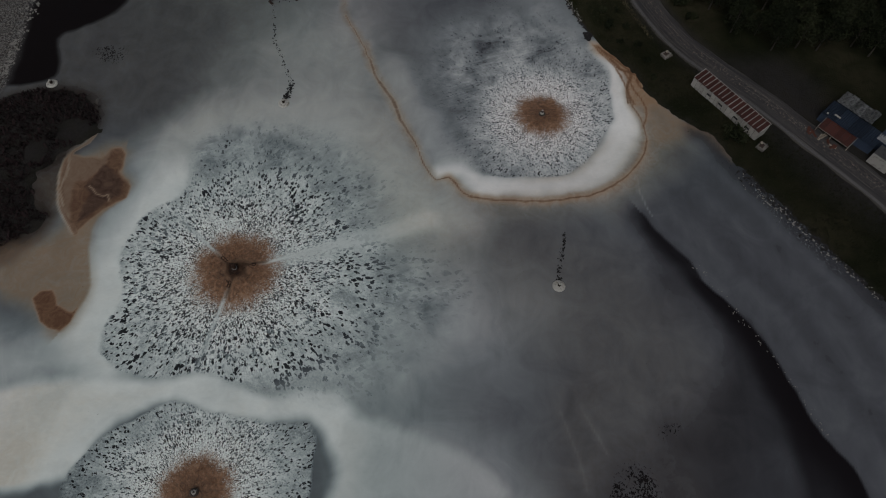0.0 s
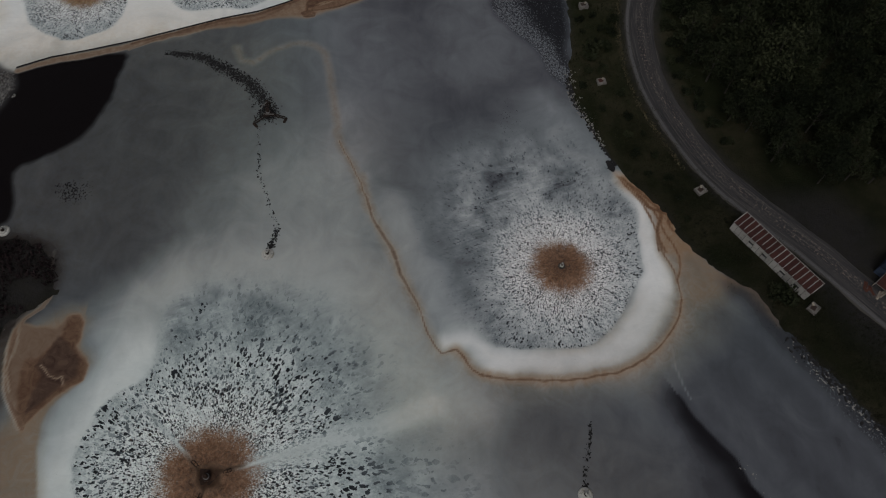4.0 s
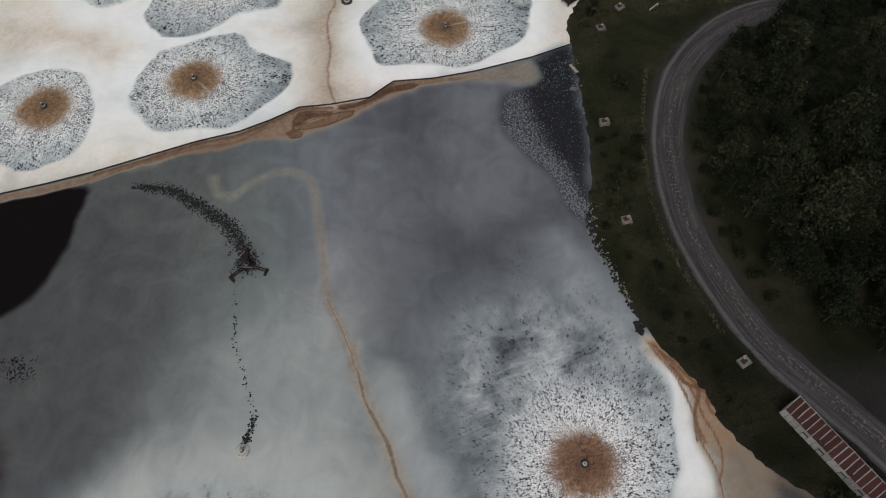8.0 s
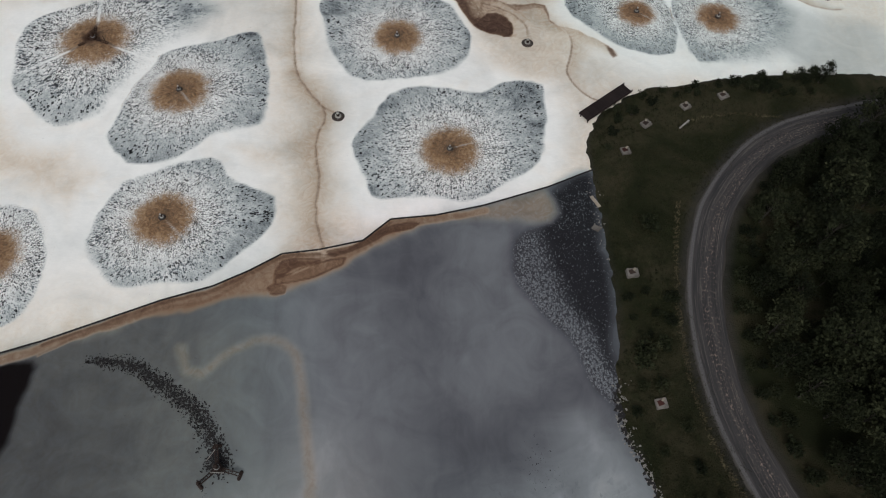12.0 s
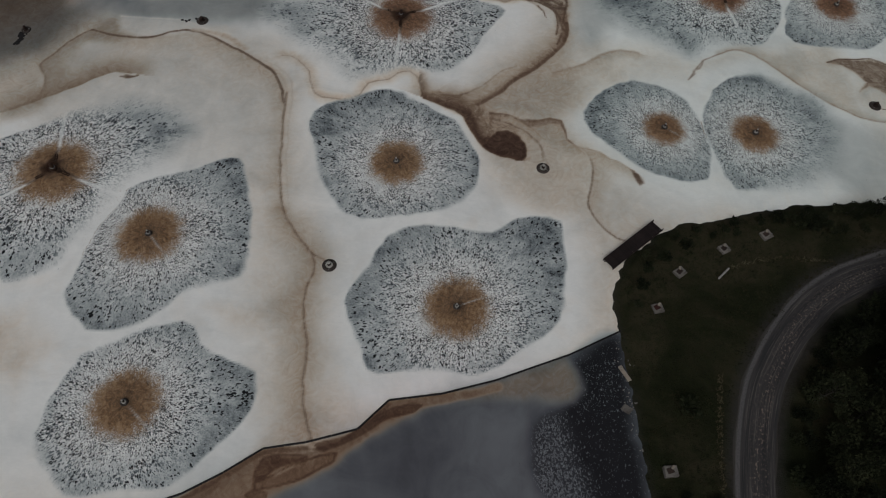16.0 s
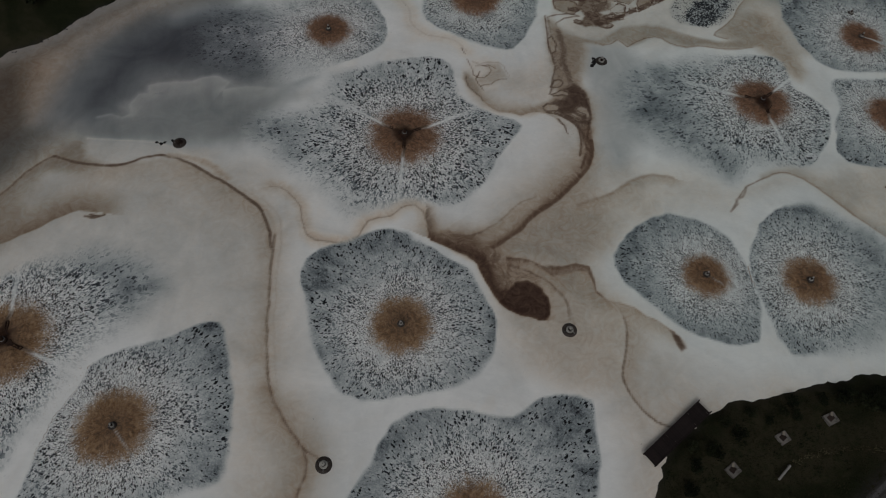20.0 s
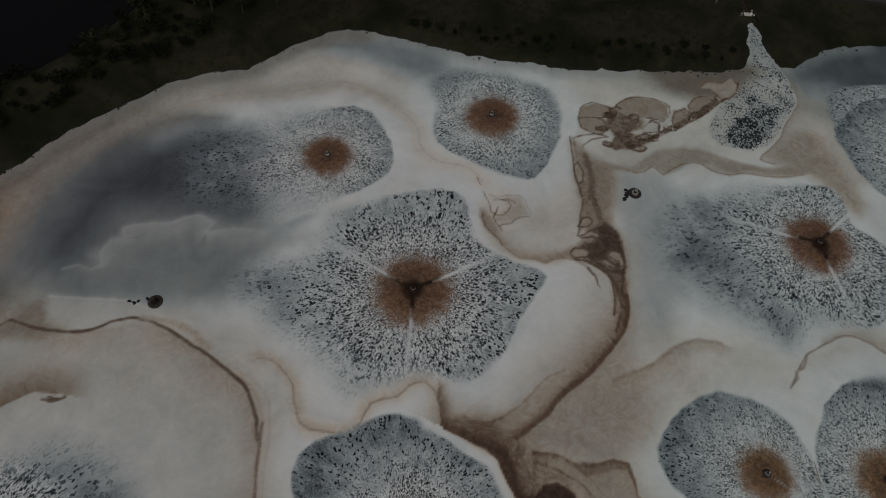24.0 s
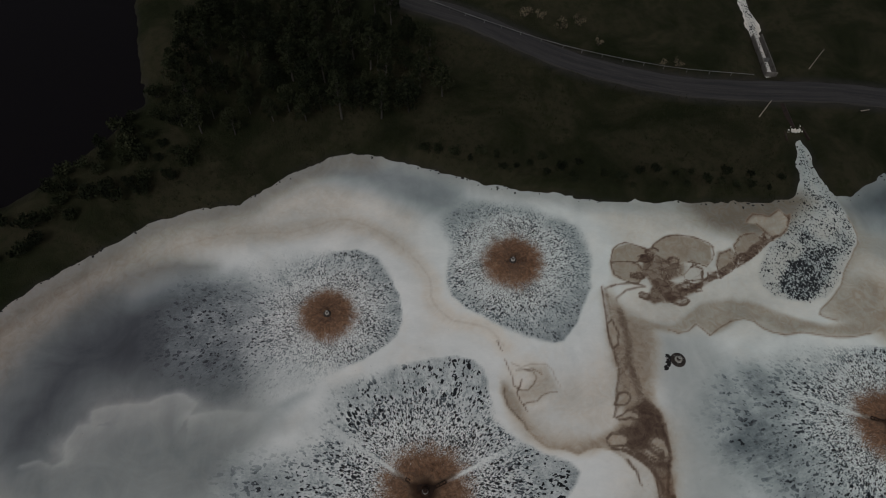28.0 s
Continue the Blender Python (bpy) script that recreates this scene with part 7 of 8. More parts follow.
def plant(models, spots, rng, lo=0.75, hi=1.25):
    for x, y, z in spots:
        if any(math.hypot(x - b[0], y - b[1]) < 2.0 for b in BLOCKS):
            continue
        ob = copy_thing(rng.choice(models), pose(x, y, z, 0, 0, rng.uniform(0, 360)))
        s = rng.uniform(lo, hi)
        ob.scale = (s, s, s * rng.uniform(0.9, 1.15))


rng = random.Random(11)
EAST_WOOD = [(47.5, 126), (56, 131), (72, 133.5), (92, 136), (92, 66), (78, 64), (64, 74), (52, 74), (45.5, 80), (40.6, 88), (38, 95), (37.8, 104), (41, 117)]
NORTH_WOOD = [(-50, 244), (-46, 262), (-30, 268), (-17, 262), (-9, 254), (-6, 242), (-14, 237), (-26, 236.5), (-36, 234), (-44, 232)]
WEST_BANK = [(-80, 206), (-66, 208), (-56, 216), (-46, 224), (-40, 232), (-48, 243), (-52, 240), (-60, 231), (-70, 220), (-82, 216)]
broad = [make_tree("broadleaf_tree", 1 + i, (60 + 6 * i, 100, 0.9), LEAF if i % 2 else LEAF_DARK, BARK, 6.0 + i * 0.7, 2.4 + 0.15 * i, 1500,
                   "dense dark green broadleaf tree beside the service road") for i in range(4)]
birch = [make_tree("birch_tree", 21 + i, (-30 + 6 * i, 248, 0.9), LEAF, BIRCH, 6.5 + 0.8 * i, 1.8, 1200,
                   "slender birch with a white trunk and thin green crown") for i in range(3)]
bushes = [make_shrub(41 + i, (26 + i, 100 + 3 * i, 0.8), LEAF_DARK if i else LEAF, "low dark green shrub on the grassy bank") for i in range(3)]
northern = [make_shrub(51 + i, (14 + 3 * i, 259 + i, 0.9), DRY, "pale dry brush beside the road", 140, 0.3) for i in range(2)]
plant(broad, scatter(rng, EAST_WOOD, 2.9, 3200), rng, 0.6, 1.15)
plant(birch + broad[:1], scatter(rng, NORTH_WOOD, 2.9, 1200), rng, 0.65, 1.1)
# a fringe of shrubs and young trees on the east verge, and taller crowns that hide the far bend
fringe = [p for a, b in zip(ROAD_A[6:16], ROAD_A[7:17]) for p in ((0.75 * a[0] + 0.25 * b[0], 0.75 * a[1] + 0.25 * b[1]), (0.25 * a[0] + 0.75 * b[0], 0.25 * a[1] + 0.75 * b[1]))]
for (ax, ay), (bx, by) in zip(fringe, fringe[1:]):
    d = math.hypot(bx - ax, by - ay)
    for reach in (4.1, 5.3):
        px, py = ax + (by - ay) / d * (reach + rng.uniform(-0.5, 0.5)), ay - (bx - ax) / d * (reach + rng.uniform(-0.5, 0.5))
        plant(bushes, [(px, py, land(px, py))], rng, 0.6, 1.3)
plant(broad, [(x, y, land(x, y)) for x, y in ((60, 132.6), (63, 133.2), (66, 133.8), (69, 134.4), (72.5, 135))], rng, 1.05, 1.3)
plant(broad[1:], [(x, y, land(x, y)) for x, y in ((50.9, 119.6), (44.6, 98.2), (48.5, 91.5), (54.2, 104.1), (47, 112.5))], rng, 1.3, 1.5)
plant(broad, [(x, y, land(x, y)) for x, y in ((54.4, 144.2), (56.2, 144.0), (47.9, 143.4), (58.2, 144.2))], rng, 0.42, 0.6)
plant(bushes[:1], [(x, y, land(x, y)) for x, y in ((42.4, 56.9), (43.2, 56.2), (22.9, 97.6), (23.4, 99.0), (26.9, 117.0))], rng, 1.1, 1.5)
plant(bushes, scatter(rng, WEST_BANK, 2.3, 700), rng, 0.7, 1.6)
plant(bushes, scatter(rng, [(21.5, 128), (24, 137), (28, 140.5), (40, 143.5), (60, 146), (60, 142), (44, 141), (30, 138.5), (26, 134)], 1.6, 500), rng, 0.5, 1.1)
plant(bushes, scatter(rng, [(22, 112), (23, 96), (21, 92), (27, 78), (30, 72), (34, 66), (36, 66), (31, 78), (26, 92), (25.5, 112)], 2.2, 300), rng, 0.45, 0.9)
plant(bushes, scatter(rng, [(-14, 231), (0, 228.5), (20, 225), (44, 225), (44, 228), (20, 228), (0, 232)], 2.0, 500), rng, 0.45, 0.9)
plant(northern, [(8, 262, 0.9), (10.5, 261.5, 0.9), (30, 250.5, 0.9), (32.5, 250, 0.9), (20, 255, 0.9)], rng, 0.6, 1.0)


# ---------------------------------------------------------------- floating aerators
def small_aerator(name, x, y, z, turn, float_mat, cap_mat, label, group, size=1.0):
    """A ring float with a motor standing in its middle."""
    th = base(name, x, y, z, turn, label, "aerator", group)
    s = size
    part("float", lathe(B(), [(0.34 * s, -0.10), (0.52 * s, -0.16), (0.74 * s, -0.10), (0.80 * s, 0.03), (0.72 * s, 0.15), (0.52 * s, 0.19), (0.36 * s, 0.12), (0.34 * s, -0.02)], 28), float_mat, th)
    part("collar", lathe(B(), [(0.33 * s, 0.0), (0.40 * s, 0.16), (0.40 * s, 0.24), (0.30 * s, 0.26), (0.22 * s, 0.20)], 20), cap_mat, th, "soiled collar round the motor")
    m = part("motor", lathe(B(), [(0.16 * s, 0.05), (0.17 * s, 0.3), (0.19 * s, 0.32), (0.19 * s, 0.72), (0.16 * s, 0.74)], 16), DARK_STEEL, th)
    bm = B()
    for i in range(10):
        a = math.tau * i / 10
        box(bm, (0.02, 0.05 * s, 0.34), (0.2 * s * math.cos(a), 0.2 * s * math.sin(a), 0.5), Matrix.Rotation(a, 4, "Z"))
    part("cooling_fins", bm, DARK_STEEL, m)
    part("cap", lathe(B(), [(0.19 * s, 0.72), (0.20 * s, 0.76), (0.14 * s, 0.86), (0.05 * s, 0.9)], 16), cap_mat, th, "domed motor cap")
    for i in range(3):
        a = math.tau * i / 3
        bm = rod(B(), (0.3 * s * math.cos(a), 0.3 * s * math.sin(a), 0.22), (0.66 * s * math.cos(a), 0.66 * s * math.sin(a), 0.16), 0.03, 0.03, 6)
        part("strut", bm, GALV, th)
    eye = lathe(B(), [(0.02, 0.9), (0.05, 0.93), (0.05, 0.97), (0.02, 1.0)], 10)
    part("lifting_eye", eye, GALV, th)
    return th


def large_aerator(x, y, z, turn, label, idle=False, steel=None):
    """A triangular deck on three armed pontoons, with gearbox and motor on top."""
    steel = steel or STAINED
    th = base("three_armed_aerator", x, y, z, turn, label, "aerator", "three-armed aerators")
    bm = B()
    wide = 0.75 if idle else 1.2
    pts = [(wide * math.cos(math.tau * i / 6 + (0.0 if i % 2 else 0.0)) * (1.15 if i % 2 == 0 else 0.7),
            wide * math.sin(math.tau * i / 6) * (1.15 if i % 2 == 0 else 0.7)) for i in range(6)]
    low = [bm.verts.new((px, py, 0.62)) for px, py in pts]
    top = [bm.verts.new((px, py, 0.74)) for px, py in pts]
    bm.faces.new(low[::-1])
    bm.faces.new(top)
    for i in range(6):
        bm.faces.new((low[i], low[(i + 1) % 6], top[(i + 1) % 6], top[i]))
    part("deck", bm, steel, th)
    if not idle:
        part("cone_housing", lathe(B(), [(1.25, 0.05), (1.05, 0.35), (0.6, 0.6)], 20), steel, th)
    g = part("gearbox", lathe(B(), [(0.5, 0.72), (0.5, 0.95), (0.38, 1.1), (0.26, 1.12)], 16), steel, th)
    part("motor", lathe(B(), [(0.24, 1.1), (0.26, 1.15), (0.26, 1.7), (0.2, 1.78), (0.06, 1.82)], 14), steel, th, "soiled motor housing")
    part("flange", lathe(B(), [(0.34, 1.08), (0.34, 1.14), (0.2, 1.16)], 14), GALV, g)
    for i in range(3):
        a = math.tau * i / 3
        c, s = math.cos(a), math.sin(a)
        arm = B()
        for side in (-0.16, 0.16):
            box(arm, (2.0, 0.10, 0.16), (1.55 * c - side * s, 1.55 * s + side * c, 0.62), Matrix.Rotation(a, 4, "Z"), 0.015)
        for k in range(5):
            box(arm, (0.07, 0.34, 0.06), ((0.9 + 0.42 * k) * c, (0.9 + 0.42 * k) * s, 0.69), Matrix.Rotation(a, 4, "Z"))
        arm_ob = part("arm", arm, steel, th)
        t = Vector((-s, c, 0))
        o = Vector((2.5 * c, 2.5 * s, 0.02))
        bm = B()
        rod(bm, o - t * 0.4, o + t * 0.4, 0.22, 0.22, 14)
        rod(bm, o + t * 0.4, o + t * 0.55, 0.22, 0.1, 14)
        rod(bm, o - t * 0.4, o - t * 0.55, 0.22, 0.1, 14)
        part("pontoon", bm, steel, arm_ob, "soiled steel pontoon")
        part("pontoon_leg", rod(B(), o, o + Vector((0, 0, 0.5)), 0.07, 0.07, 8), steel, arm_ob)
    a = math.tau * 2 / 3
    part("mast", rod(B(), (2.2 * math.cos(a), 2.2 * math.sin(a), 0.65), (2.2 * math.cos(a), 2.2 * math.sin(a), 2.0), 0.06, 0.05, 8), steel, th)
    if idle:
        part("handrail", rod(B(), (-0.4, -0.7, 1.2), (1.1, -0.35, 1.25), 0.05, 0.05, 8), WHITE_PAINT, th, "white painted rail")
        part("handrail", rod(B(), (-1.4, 0.3, 0.9), (-1.0, 1.7, 0.95), 0.05, 0.05, 8), WHITE_PAINT, th, "white painted rail")
    return th


for i, (cell, rc, arms, side, fade) in enumerate(CELLS):
    (cx, cy) = cell[0]
    if arms is None:
        small_aerator("running_aerator", cx, cy, 0.28, 40 + 67 * i, FLOAT_DARK, FLOAT_GREY, "small running aerator in its brown boil, soiled dark float", "running aerators", 0.62)
    else:
        large_aerator(cx, cy, -0.28, arms, "running three-armed aerator, dark with brown scum, amid its boil")
large_aerator(-25.6, 85.3, 0.0, -16, "idle three-armed aerator draped in black scum, white rail", True, DARK_STEEL)
for i, (x, y) in enumerate(FLOATS):
    pale = i < 3
    small_aerator("ring_float_aerator", x, y, 0.0, 50 * i, FLOAT_GREY if pale else FLOAT_DARK, DARK_STEEL if i > 5 else FLOAT_GREY,
                  "idle ring-float aerator with a stained white float" if pale else "idle ring-float aerator, float blackened by scum", "idle ring-float aerators", 1.05 if pale else 1.2)
small_aerator("ring_float_aerator", -67.8, 177.6, 0.0, 10, FLOAT_DARK, DARK_STEEL, "idle ring-float aerator, float blackened by scum", "idle ring-float aerators", 0.95)


# ---------------------------------------------------------------- the floating curtain between the basins
def curtain():
    th = base("floating_curtain", 0, 0, 0, 0, "black floating baffle curtain parting white foam from grey water", "baffle curtain")
    th["kind"] = "structure"
    one = rod(B(), (-0.5, 0, 0.05), (0.5, 0, 0.05), 0.12, 0.12, 8)
    box(one, (1.0, 0.03, 0.7), (0, 0, -0.3))
    me = bpy.data.meshes.new("float_section")
    one.to_mesh(me)
    one.free()
    me.materials.append(BLACK)
    for (ax, ay), (bx, by) in zip(CURTAIN[:16], CURTAIN[1:16]):
        d = math.hypot(bx - ax, by - ay)
        n = max(1, round(d / 2.4))
        for k in range(n):
            u = (k + 0.5) / n
            ob = new("float_section", me)
            ob.parent = th
            ob.matrix_basis = pose(ax + u * (bx - ax), ay + u * (by - ay), 0, 0, 0, math.degrees(math.atan2(by - ay, bx - ax))) @ Matrix.Diagonal((d / n - 0.04, 1, 1, 1))


curtain()


# ---------------------------------------------------------------- bank furniture
def walkway():
    (ax, ay), (bx, by) = DOCK
    L = math.hypot(bx - ax, by - ay)
    th = base("walkway", ax, ay, 0.75, math.degrees(math.atan2(by - ay, bx - ax)), "dark brown plank walkway from the bank over foam", "walkway")
    for side in (-0.86, 0.86):
        part("stringer", box(B(), (L, 0.14, 0.28), (L / 2, side, -0.05), None, 0.02), DARK_STEEL, th)
        part("kerb", box(B(), (L, 0.09, 0.12), (L / 2, side * 1.04, 0.22), None, 0.01), BROWN_DECK, th)
    rng = random.Random(3)
    n = int(L / 0.3)
    bm = box(B(), (0.293, 1.84, 0.05), (0, 0, 0), None, 0.008)
    me = bpy.data.meshes.new("plank")
    bm.to_mesh(me)
    bm.free()
    me.materials.append(BROWN_DECK)
    for i in range(n):
        ob = new("plank", me)
        ob.parent = th
        ob.matrix_basis = pose(0.15 + i * 0.3, rng.uniform(-0.03, 0.03), 0.125 + rng.uniform(-0.008, 0.008), 0, 0, rng.uniform(-1, 1))
    for px in (0.4, 3.4, 6.4):
        for side in (-0.74, 0.74):
            part("pile", rod(B(), (px, side, -2.2), (px, side, -0.15), 0.1, 0.1, 10), DARK_STEEL, th)


walkway()


def concrete_block(x, y, turn, size, rusty, seed):
    rng = random.Random(seed)
    z = land(x, y)
    th = base("concrete_block", x, y, z, turn, "weathered concrete anchor block with a rusty top plate" if rusty else "weathered pale concrete anchor block in the grass", "concrete block", "anchor blocks on the bank")
    w, d = size
    bm = box(B(), (w, d, 0.55), (0, 0, 0.1), None, 0.04)
    for v in bm.verts:
        v.co += Vector((rng.uniform(-0.05, 0.05), rng.uniform(-0.05, 0.05), rng.uniform(-0.04, 0.04)))
    part("slab", bm, CONCRETE, th)
    part("top_plate", box(B(), (w * 0.55, d * 0.5, 0.05), (-0.1, 0.08, 0.42), Matrix.Rotation(0.2, 4, "Z"), 0.01), RUST if rusty else DARK_STEEL, th, "rusty brown plate" if rusty else "dark steel plate")
    part("anchor_post", rod(B(), (w * 0.3, -d * 0.25, 0.3), (w * 0.3, -d * 0.25, 0.75), 0.06, 0.05, 8), GALV, th)
    part("offcut", box(B(), (w * 0.35, d * 0.22, 0.12), (w * 0.2, d * 0.32, 0.43), Matrix.Rotation(0.7, 4, "Z"), 0.02), TIMBER, th, "pale broken offcut")


for i, (bx, by, turn, rusty) in enumerate(BLOCKS):
    concrete_block(bx, by, turn, (1.45 - 0.06 * (i % 3), 1.25), rusty, i)


def plank(name, a, b, width, thick, material, label):
    za, zb = land(*a), land(*b)
    th = base(name, a[0], a[1], max(za, 0.05) + 0.05, math.degrees(math.atan2(b[1] - a[1], b[0] - a[0])), label, "timber")
    L = math.hypot(b[0] - a[0], b[1] - a[1])
    part("board", box(B(), (L, width, thick), (L / 2, 0, thick / 2), Matrix.Rotation(math.atan2(za - zb, L), 4, "Y"), 0.01), material, th)
    for u in (0.2, 0.8):
        part("batten", box(B(), (0.1, width * 0.9, thick * 0.8), (L * u, 0, thick * 1.2 + u * (max(zb, 0) - max(za, 0))), None, 0.008), material, th)


plank("timber_board", (19.8, 122.6), (20.8, 120.4), 0.5, 0.07, TIMBER, "bleached timber board lying on the shore")
plank("timber_board", (19.4, 117.6), (20.4, 116.6), 0.9, 0.1, CONCRETE, "pale broken slab lying at the water's edge")


def pipe_stand():
    th = base("pipe_stand", 34.9, 134.6, land(34.9, 134.6), 42, "white pipe resting on a low dark trestle", "pipe")
    part("pipe", rod(B(), (-1.1, 0, 0.62), (1.1, 0, 0.7), 0.13, 0.13, 12), WHITE_PAINT, th, "white painted pipe")
    for px in (-0.6, 0.6):
        bm = B()
        rod(bm, (px, -0.4, -0.05), (px, 0, 0.56), 0.04, 0.04, 6)
        rod(bm, (px, 0.4, -0.05), (px, 0, 0.56), 0.04, 0.04, 6)
        part("trestle", bm, DARK_STEEL, th)
    part("elbow", rod(B(), (1.1, 0, 0.7), (1.25, 0, 0.1), 0.12, 0.12, 10), WHITE_PAINT, th)


pipe_stand()


# ---------------------------------------------------------------- the long rust-roofed shed
def long_shed():
    L, D, H0, H1 = 12.9, 2.1, 1.7, 2.05
    th = base("long_shed", 38.7, 66.6, 0.88, -55.0, "long low white shed with a rust-red battened roof", "shed")
    part("back_wall", box(B(), (L, 0.08, H1), (L / 2, D, H1 / 2)), WHITE_PAINT, th)
    for x in (0.04, L - 0.04):
        bm = B()
        v = [bm.verts.new(p) for p in ((x - 0.04, 0.05, 0), (x - 0.04, D - 0.05, 0), (x - 0.04, D - 0.05, H1), (x - 0.04, 0.05, H0))]
        w = [bm.verts.new((p.co.x + 0.08, p.co.y, p.co.z)) for p in v]
        bm.faces.new(v[::-1])
        bm.faces.new(w)
        for i in range(4):
            bm.faces.new((v[i], v[(i + 1) % 4], w[(i + 1) % 4], w[i]))
        part("end_wall", bm, WHITE_PAINT, th)
    # an added sheet behind the gaps; its near-black colour paints the interior shade
    part("inner_wall", box(B(), (L - 0.2, 0.04, H0 - 0.05), (L / 2, 0.4, H0 / 2)), OPENING_SHADE, th)
    gaps = {4, 7, 11, 14}
    n, w = 17, L / 17
    for i in range(n):
        if i in gaps:
            part("lintel", box(B(), (w, 0.07, 0.6), ((i + 0.5) * w, 0.0, H0 - 0.32)), WHITE_PAINT, th)
            part("shutter", box(B(), (w * 0.9, 0.05, 0.7), ((i + 0.5) * w, 0.0, 0.35)), WHITE_PAINT, th)
        else:
            part("wall_panel", box(B(), (w - 0.05, 0.06 + 0.02 * (i % 2), H0 - 0.04), ((i + 0.5) * w, 0.0, H0 / 2), None, 0.01), WHITE_PAINT, th)
    slope = math.atan2(H1 - H0, D)
    rot = Matrix.Rotation(slope, 4, "X")
    mid = (H0 + H1) / 2 + 0.06
    for i in range(n):
        part("roof_sheet", box(B(), (w - 0.13, D + 0.25, 0.05), ((i + 0.5) * w, D / 2, mid), rot), RUST, th)
    rng = random.Random(5)
    for i in range(n + 1):
        part("batten", box(B(), (0.10, D + 0.3 - 0.6 * (rng.random() < 0.35), 0.09), (i * w, D / 2 + rng.uniform(-0.15, 0.15), mid + 0.04), rot @ Matrix.Rotation(rng.uniform(-0.05, 0.05), 4, "Z"), 0.01), WHITE_PAINT, th, "weathered white batten")
    part("fascia", box(B(), (L + 0.1, 0.05, 0.14), (L / 2, D + 0.14, H1 + 0.08)), WHITE_PAINT, th)


long_shed()


# ---------------------------------------------------------------- the blue-roofed yard building
def ribbed(w, d, pitch=0.3, lift=0.06, ripple=0.0, seed=0):
    """A sheet of ribbed roofing."""
    rng = random.Random(seed)
    bm = B()
    n = int(w / pitch) * 2
    rows = []
    m = 8 if ripple else 2
    for j in range(m):
        rows.append([bm.verts.new((w * i / n + rng.uniform(-ripple, ripple), d * j / (m - 1), lift * (i % 2) + rng.uniform(-ripple, ripple))) for i in range(n + 1)])
    for a, b in zip(rows, rows[1:]):
        for i in range(n):
            bm.faces.new((a[i], a[i + 1], b[i + 1], b[i]))
    bmesh.ops.solidify(bm, geom=bm.faces[:], thickness=0.03)
    return bm


def yard_building():
    th = base("yard_building", 56.4, 60.1, 0.85, -49, "ramshackle yard building with blue and crumpled silver sheet roofs", "building")
    L = 8.6
    part("wall_front", box(B(), (L, 0.1, 1.6), (L / 2, 0.3, 0.8)), BLUE_SHEET, th)
    part("wall_back", box(B(), (5.6, 0.1, 2.3), (3.2, 5.9, 1.15)), BLUE_SHEET, th)
    for x, d in ((0.1, 2.8), (L - 0.1, 2.8)):
        part("wall_side", box(B(), (0.1, d, 1.6), (x, 0.3 + d / 2, 0.8)), BLUE_SHEET, th)
    for k in range(4):
        r = part("roof_sheet", ribbed(L / 4 - 0.03, 3.2), BLUE_SHEET, th, "faded blue ribbed roof sheet")
        r.matrix_basis = pose(k * L / 4, 0, 1.75 + 0.02 * (k % 2), 5, 0, 0)
    rng = random.Random(19)
    for k in range(6):
        r = part("roof_sheet", ribbed(1.0, 2.7, 0.2, 0.06, 0.09, 3 + k), SILVER, th, "crumpled bright metal roof sheet")
        r.matrix_basis = pose(0.3 + 0.95 * k, 3.15 + rng.uniform(-0.1, 0.1), 2.2 + 0.04 * (k % 3), 4 + rng.uniform(-3, 3), rng.uniform(-4, 4), rng.uniform(-4, 4))
    for k in range(12):
        a = rng.uniform(0, math.pi)
        x, y = rng.uniform(0.5, 5.6), rng.uniform(3.4, 5.7)
        part("batten", rod(B(), (x - 0.5 * math.cos(a), y - 0.5 * math.sin(a), 2.52), (x + 0.5 * math.cos(a), y + 0.5 * math.sin(a), 2.6), 0.035, 0.035, 5), GALV, th, "loose bright strip on the roof")
    part("skylight", box(B(), (1.0, 0.3, 0.05), (2.0, 0.95, 1.98), Matrix.Rotation(0.08, 4, "X"), 0.01), WHITE_PAINT, th, "pale roof light")
    part("vent_cap", lathe(B(), [(0.14, 1.9), (0.14, 2.05), (0.05, 2.12)], 12, (0.7, 0.3, 0)), WHITE_PAINT, th, "small white vent cap")
    # a rusty lean-to along the front, with a pale frame
    lean = base("rusty_lean_to", 56.4, 60.1, 0.85, -49, "low lean-to of dark red rusted sheets against the blue building", "shed")
    for k in range(6):
        part("roof_sheet", box(B(), (0.8, 2.1, 0.04), (1.5 + 0.82 * k, -0.8, 1.15), Matrix.Rotation(0.28 + 0.03 * (k % 2), 4, "X"), 0.01), RUST, lean, "dark rusted sheet")
    for x in (1.0, 3.4, 6.1):
        part("post", rod(B(), (x, -1.75, -0.1), (x, -1.75, 0.86), 0.05, 0.05, 6), TIMBER, lean)
    part("front_rail", box(B(), (5.2, 0.08, 0.1), (3.5, -1.82, 0.88), None, 0.01), CONCRETE, lean, "weathered front rail")
    for x in (1.0, 6.1):
        part("side_rail", rod(B(), (x, -1.8, 0.92), (x, 0.2, 1.48), 0.05, 0.05, 6), CONCRETE, lean)
    th2 = base("annex", 63.0, 55.2, 0.85, -49, "low grey flat-roofed annex beside the blue building", "shed")
    part("walls", box(B(), (3.2, 2.6, 1.9), (1.6, 1.3, 0.95)), BLUE_SHEET, th2)
    part("roof", box(B(), (3.4, 1.5, 0.1), (1.6, 0.7, 2.0), None, 0.02), SILVER, th2, "pale sheet roof")
    part("roof", box(B(), (3.4, 1.3, 0.1), (1.6, 2.2, 2.06), None, 0.02), BLUE_SHEET, th2, "blue sheet roof")
    th3 = base("container", 61.6, 52.6, 0.85, -49, "pale grey flat-topped container in the yard", "container")
